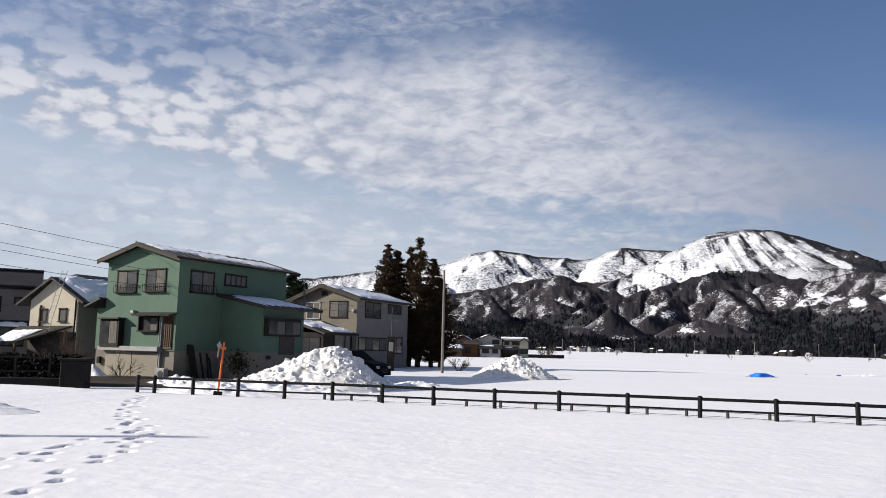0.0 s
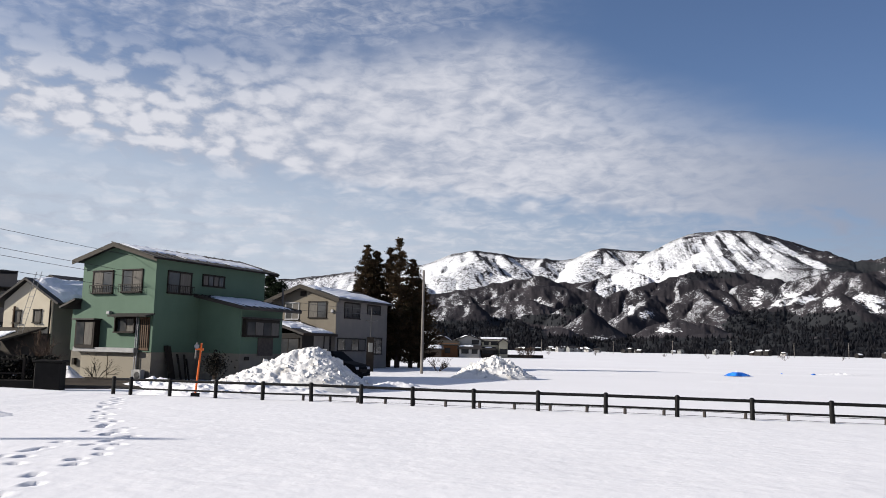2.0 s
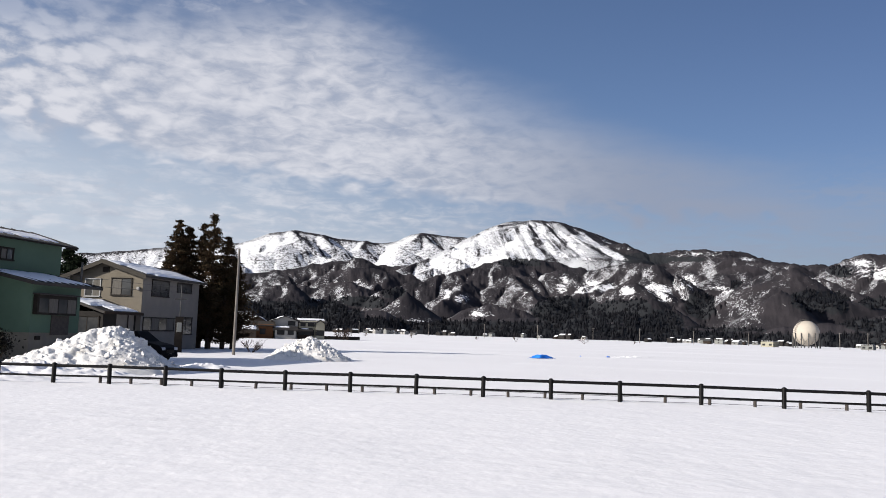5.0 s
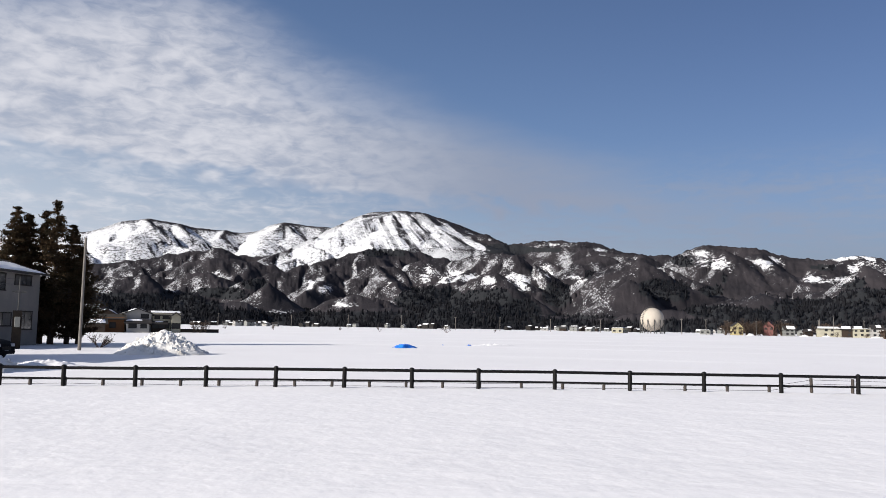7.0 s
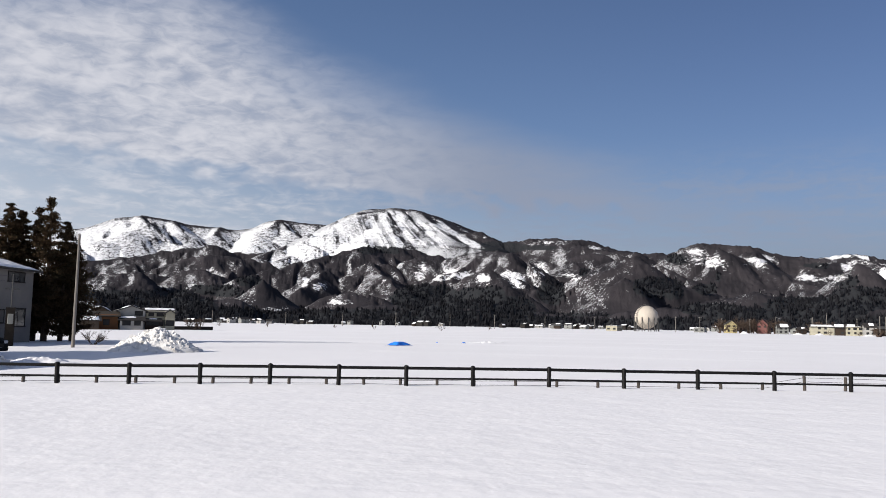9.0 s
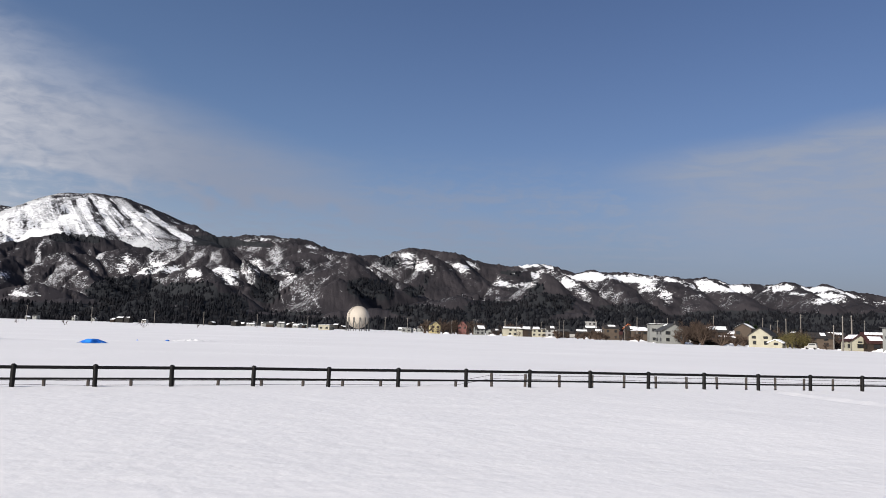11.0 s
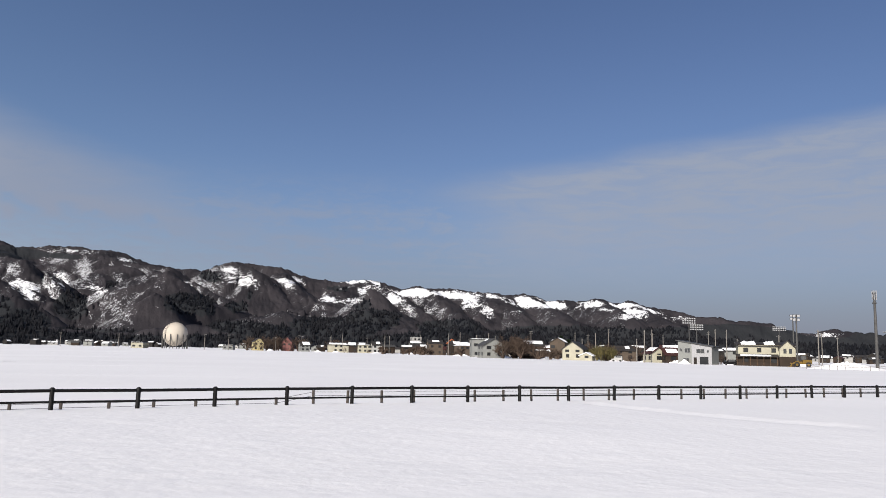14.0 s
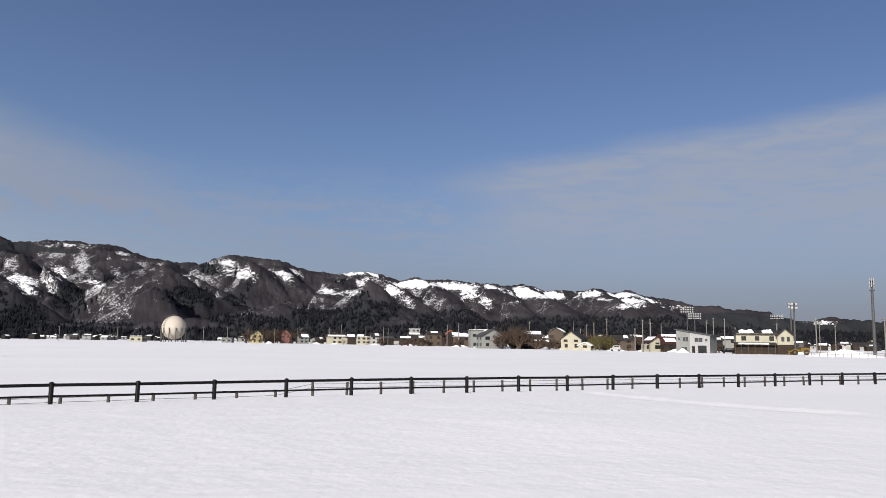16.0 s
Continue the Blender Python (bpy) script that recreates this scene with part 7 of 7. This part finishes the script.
def floodlight(x, y, top, rows, cols, label):
    f = thing("floodlight_mast", pose(x, y, YARD, 0, 0, -75), label, "floodlight", "floodlight masts")
    part("shaft", rod(bmesh.new(), (0, 0, -0.3), (0, 0, top - YARD), 0.3, 0.18, 10), "steel", f)
    for i in range(rows):
        z = top - YARD - 0.4 - i * 1.1
        part("bar", boxed(-cols * 0.55, -0.08, z - 0.08, cols * 0.55, 0.08, z + 0.08), "steel", f)
        for j in range(cols):
            u = (j - (cols - 1) / 2) * 1.1
            lamp = part("lamp", boxed(u - 0.4, -0.45, z - 0.35, u + 0.4, -0.1, z + 0.35, bevel=0.06), "steel", f)
            part("lens", boxed(u - 0.33, -0.48, z - 0.28, u + 0.33, -0.455, z + 0.28), "lens", lamp)


floodlight(405, 110, 21.2, 3, 6, "tall floodlight mast with three rows of lamps")
floodlight(406, 106.5, 18.0, 3, 6, "tall floodlight mast with a wide lamp panel")
floodlight(592, 99, 23.9, 3, 8, "far floodlight mast with a wide lamp panel")
floodlight(297, 45, 17.0, 2, 2, "slim floodlight mast behind the large house")
floodlight(237, 35, 14.0, 2, 2, "slim floodlight mast by the road")
mast = thing("radio_mast", pose(215, 14.3, YARD), "tall tapering steel radio mast with antennas", "mast")
part("shaft", rod(bmesh.new(), (0, 0, -0.3), (0, 0, 18.0), 0.42, 0.26, 12), "steel", mast)
for z in (15.8, 17.0, 18.2):
    part("collar", rod(bmesh.new(), (0, 0, z - 0.12), (0, 0, z + 0.12), 0.55, 0.55, 12), "steel", mast)
for a in range(6):
    part("antenna", rod(bmesh.new(), (0.5 * math.cos(a * 1.047), 0.5 * math.sin(a * 1.047), 16.6), (0.5 * math.cos(a * 1.047), 0.5 * math.sin(a * 1.047), 18.8), 0.1, 0.1, 6), "grey_plastic", mast)
utility_pole(215, 12.0, 9.0, 0.16, "thin power pole beside the radio mast", (8.5,), group=EASTPOLES, turn=85)


# ---- the yellow wheel loader, parked cars, the far fence ----
def build_loader():
    t = thing("wheel_loader", pose(234, 33.6, YARD, 0, 0, 100), "yellow wheel loader parked by the road", "loader")
    part("rear_body", boxed(-2.6, -0.9, 0.9, -0.3, 0.9, 2.0, bevel=0.1), "yellow", t)
    part("front_frame", boxed(-0.3, -0.5, 0.8, 1.6, 0.5, 1.5, bevel=0.08), "yellow", t)
    cab = part("cab", boxed(-1.2, -0.75, 2.0, 0.2, 0.75, 3.2, bevel=0.06), "glass", t, "glazed driver's cab")
    part("cab_roof", boxed(-1.3, -0.85, 3.2, 0.3, 0.85, 3.35, bevel=0.04), "yellow", cab)
    for y in (-0.55, 0.55):
        part("arm", prism(bmesh.new(), [(0.6, 1.4), (2.6, 0.6), (2.7, 0.9), (0.7, 1.8)], y - 0.1, y + 0.1, "y"), "yellow", t)
    part("bucket", prism(bmesh.new(), [(2.4, 0.1), (3.5, 0.1), (2.9, 0.25), (2.6, 0.6), (2.9, 1.15), (2.5, 1.1), (2.3, 0.6)], -1.2, 1.2, "y"), "yellow", t)
    for x in (-1.7, 1.1):
        for y in (-0.95, 0.95):
            w = part("wheel", rod(bmesh.new(), (x, y - 0.25, 0.68), (x, y + 0.25, 0.68), 0.7, None, 18), "tyre", t)
            part("rim", rod(bmesh.new(), (x, y - 0.27, 0.68), (x, y + 0.27, 0.68), 0.32, None, 12), "yellow", w)


build_loader()


def small_car(x, y, turn, mat, label, high=1.5):
    c = thing("car", pose(x, y, YARD, 0, 0, turn), label, "car")
    bm = prism(bmesh.new(), [(-1.8, 0.3), (-1.85, 0.9), (-1.6, high), (0.5, high), (1.1, 0.95), (1.8, 0.85), (1.85, 0.3)], -0.8, 0.8, "y")
    bmesh.ops.bevel(bm, geom=bm.edges[:], offset=0.06, segments=1, affect="EDGES")
    body = part("body", bm, mat, c)
    for y0, y1 in ((-0.815, -0.805), (0.805, 0.815)):
        part("side_window", boxed(-1.4, y0, high - 0.55, 0.4, y1, high - 0.12), "glass", body)
    for wx in (-1.15, 1.15):
        for wy in (-0.72, 0.72):
            part("wheel", rod(bmesh.new(), (wx, wy - 0.1, 0.3), (wx, wy + 0.1, 0.3), 0.3, None, 14), "tyre", c)


# more poles, sheds and heaped snow along the village edge
rnd_v = random.Random(31)
for i in range(26):
    a = radians(44 + 41 * (i + rnd_v.random()) / 26)
    q = float(np.interp(math.degrees(a), [44, 56, 60, 64, 75, 79, 85], [560, 480, 390, 325, 285, 300, 330])) + rnd_v.uniform(-8, 60)
    top = rnd_v.uniform(8.0, 12.5)
    utility_pole(q * math.sin(a), q * math.cos(a), top, 0.13, "thin grey power pole among the village houses", (top - 0.5,) if i % 2 else (top - 0.5, top - 1.4), group=EASTPOLES, turn=rnd_v.uniform(0, 90))
for i in range(16):
    a = radians(45 + 37 * (i + rnd_v.random()) / 16)
    q = float(np.interp(math.degrees(a), [44, 56, 60, 64, 75, 79, 85], [540, 460, 372, 312, 268, 258, 262]))
    snow_heap("snow_bank", q * math.sin(a), q * math.cos(a), rnd_v.uniform(2.5, 6.0), rnd_v.uniform(1.5, 2.5), rnd_v.uniform(0.6, 1.3), 300 + i, "ploughed snow at the edge of the village", 0.3, 0, rnd_v.uniform(0, 60) - math.degrees(a), "snow")
for i in range(26):
    a = radians(44 + 38 * (i + rnd_v.random()) / 26)
    q = float(np.interp(math.degrees(a), [44, 56, 60, 64, 75, 79, 85], [545, 465, 378, 318, 272, 262, 268]))
    bare("village_shrub", q * math.sin(a), q * math.cos(a), YARD, rnd_v.uniform(2.0, 4.2), 0.6, 600 + i, "leafless brown shrub at the edge of the village", 7, 3, 0.07, "twig", "shrub")


small_car(262, 95.5, 100, "wall_white", "white van parked by the village houses", 1.9)
small_car(238, 53.0, 100, "car", "dark car parked between two houses", 1.6)
small_car(240, 51.0, 100, "wall_grey", "grey car parked between two houses", 1.5)

far_fence = thing("far_fence", pose(0, 0, 0), "grey pipe guard fence along the far road", "fence")
for i in range(26):
    x, y = 195 - 0.2 * i, 27 - 1.6 * i
    part("post", rod(bmesh.new(), (x, y, -0.5), (x, y, 0.75), 0.05, 0.05, 6), "pole", far_fence)
for z in (0.3, 0.65):
    part("rail", rod(bmesh.new(), (195, 27, z), (190, -13, z), 0.035, 0.035, 6), "pole", far_fence)
snow_heap("snow_bank", 206, 20, 9, 5, 1.6, 61, "long ploughed snow bank by the far road", 0.4, 0, 95, "snow")
snow_heap("snow_bank", 238, 66, 3, 2, 1.3, 62, "ploughed snow heap in front of the grey house", 0.3, 0, 10, "snow")
snow_heap("snow_bank", 305, 176, 4, 2, 1.1, 63, "ploughed snow along the village street", 0.3, 0, 30, "snow")

# bare and evergreen trees among the village
for i, (x, y, h) in enumerate(((283, 146, 7.5), (286, 144, 8.5), (280, 143, 7.0), (288, 147, 9.0), (291, 143, 7.5), (276, 110, 6.0), (279, 106, 6.5), (281, 104, 5.5), (360, 246, 5.0), (352, 236, 4.6), (345, 230, 5.2), (340, 205, 4.2), (405, 395, 9.5), (416, 398, 10), (398, 410, 9), (425, 392, 9))):
    bare("village_tree", x, y, YARD, h, 0.4, 40 + i, "leafless brown tree among the village houses", 8, 5, 0.26, "twig", "tree")
rnd_b = random.Random(77)
for i, (a0, a1, r0, r1, n, h0, h1) in enumerate(((61.6, 63.6, 300, 330, 9, 6.5, 9.5), (53.0, 57.0, 395, 440, 9, 3.0, 5.0), (57, 61, 380, 410, 5, 3, 5), (63.6, 66.6, 296, 318, 5, 3.5, 6), (71, 75, 300, 330, 6, 4, 6.5), (43.6, 47.0, 540, 580, 9, 8, 11), (47, 50.5, 545, 560, 5, 7, 10))):
    for j in range(n):
        a, q = radians(rnd_b.uniform(a0, a1)), rnd_b.uniform(r0, r1)
        bare("village_tree", q * math.sin(a), q * math.cos(a), YARD, rnd_b.uniform(h0, h1), 0.45, 200 + 20 * i + j, "leafless brown tree among the village houses", 7, 5 if i in (0, 5) else 4, 0.28, "twig", "tree")
for j in range(9):
    a, q = radians(rnd_b.uniform(68.3, 70.2)), rnd_b.uniform(284, 296)
    bare("bamboo_clump", q * math.sin(a), q * math.cos(a), YARD, rnd_b.uniform(4.5, 7), 0.22, 400 + j, "yellow-green feathery clump of bamboo by the houses", 9, 3, 0.07, "bamboo", "bamboo")
for i, (x, y, h) in enumerate(((300, 133, 9.5), (303, 131, 8.0))):
    conifer("village_conifer", x, y, h, h * 0.22, 60 + i, "pine" if i < 2 else "hedge", "dark evergreen tree among the village houses", 0.05, 1.0, 0.1, 0.5)
for i, (a, r, h) in enumerate(((12.3, 330, 2.8), (19.8, 300, 3.2), (24.6, 290, 3.6), (17.0, 350, 2.4), (28.0, 380, 2.2), (9.0, 360, 2.4))):
    bare("field_tree", r * math.sin(radians(a)), r * math.cos(radians(a)), YARD, h, 0.5, 80 + i, "small leafless tree alone in the snowfield", 4, 3, 0.06, "twig", "tree")


# ---- blue tarpaulins on the field ----
def tarpaulin(x, y, w, d, h, seed, label):
    n = 26
    U, V = np.meshgrid(np.linspace(-1, 1, n), np.linspace(-1, 1, n), indexing="ij")
    q = np.maximum(np.abs(U), np.abs(V))
    Z = h * (1 - smooth(0.25, 1.0, q)) * (0.75 + 0.5 * fbm(U * 1.5 + seed, V * 1.5, seed, 3)) + 0.10 * (ridged(U * 2.2 + seed, V * 2.2, seed + 2, 3) - 0.5)
    X = U * w / 2 * (1 + 0.15 * (fbm(V * 2, U + seed, seed + 4, 2) - 0.5))
    ob = sheet("tarpaulin", np.stack([X, V * d / 2, Z + 0.02], -1).reshape(-1, 3), grid_faces(n, n), "tarp")
    ob.matrix_world = pose(x, y, float(ground_z(x, y)), 0, 0, 25)
    tagged(ob, label, "tarpaulin")


tarpaulin(30.9, 77.8, 2.5, 1.7, 0.36, 3, "bright blue crumpled tarpaulin half under snow")
tarpaulin(43.5, 88.0, 0.6, 0.35, 0.1, 5, "scrap of blue tarpaulin in the snow")
tarpaulin(39.0, 86.0, 0.3, 0.25, 0.14, 6, "small blue scrap poking from the snow")
snow_heap("snow_bank", 30.9, 77.9, 0.8, 0.7, 0.5, 71, "snow lying on the blue tarpaulin", 0.12, 0, 25, "snow")
snow_heap("snow_bank", 48.0, 90.0, 5.0, 2.0, 0.22, 72, "low drift of snow over covered goods", 0.1, 0, 20, "snow")


# ---- low ridges between the rice fields, drifted over ----
def paddy_ridge(d, a0, a1, high, wide, seed):
    """A long low swell of snow across the fields: its middle at the distance d on the bearing 38."""
    n, m = 160, 7
    s = np.linspace(d * math.tan(radians(a0 - 38)), d * math.tan(radians(a1 - 38)), n)
    v = np.linspace(-1, 1, m)
    S, V = np.meshgrid(s, v, indexing="ij")
    ends = smooth(0, 0.12, (S - s[0]) / (s[-1] - s[0])) * smooth(0, 0.12, (s[-1] - S) / (s[-1] - s[0]))
    bend = 3.0 * (fbm(S / 60 + seed, S * 0 + 2.2, seed, 3) - 0.5)
    ca, sa = math.cos(radians(38)), math.sin(radians(38))
    back = d + 2.6 * V * wide + bend
    X, Y = back * sa + S * ca, back * ca - S * sa
    Z = ground_z(X, Y) - 0.05 + (0.45 * high + 0.05) * (1 - V * V) ** 2 * ends * (0.55 + 0.9 * fbm(S / 14 + seed, V + 5, seed + 1, 3))
    ob = sheet("snow_ridge", np.stack([X, Y, Z], -1).reshape(-1, 3), grid_faces(n, m), "snow")
    if ob.data.polygons[0].normal.z < 0:
        ob.data.flip_normals()
    tagged(ob, "long low snow-covered ridge between two rice fields", "snow ridge", "ridges between fields")


for d, a0, a1, high, wide, seed in ((64, 18, 52, 0.14, 1.6, 501), (92, 8, 60, 0.22, 1.5, 502), (120, 12, 66, 0.22, 1.6, 503), (152, 2, 48, 0.30, 2.0, 504), (158, 44, 68, 0.30, 2.0, 505), (205, 3, 54, 0.38, 2.2, 506), (260, 4, 50, 0.45, 2.4, 507), (330, 4, 46, 0.5, 2.6, 508)):
    paddy_ridge(d, a0, a1, high, wide, seed)
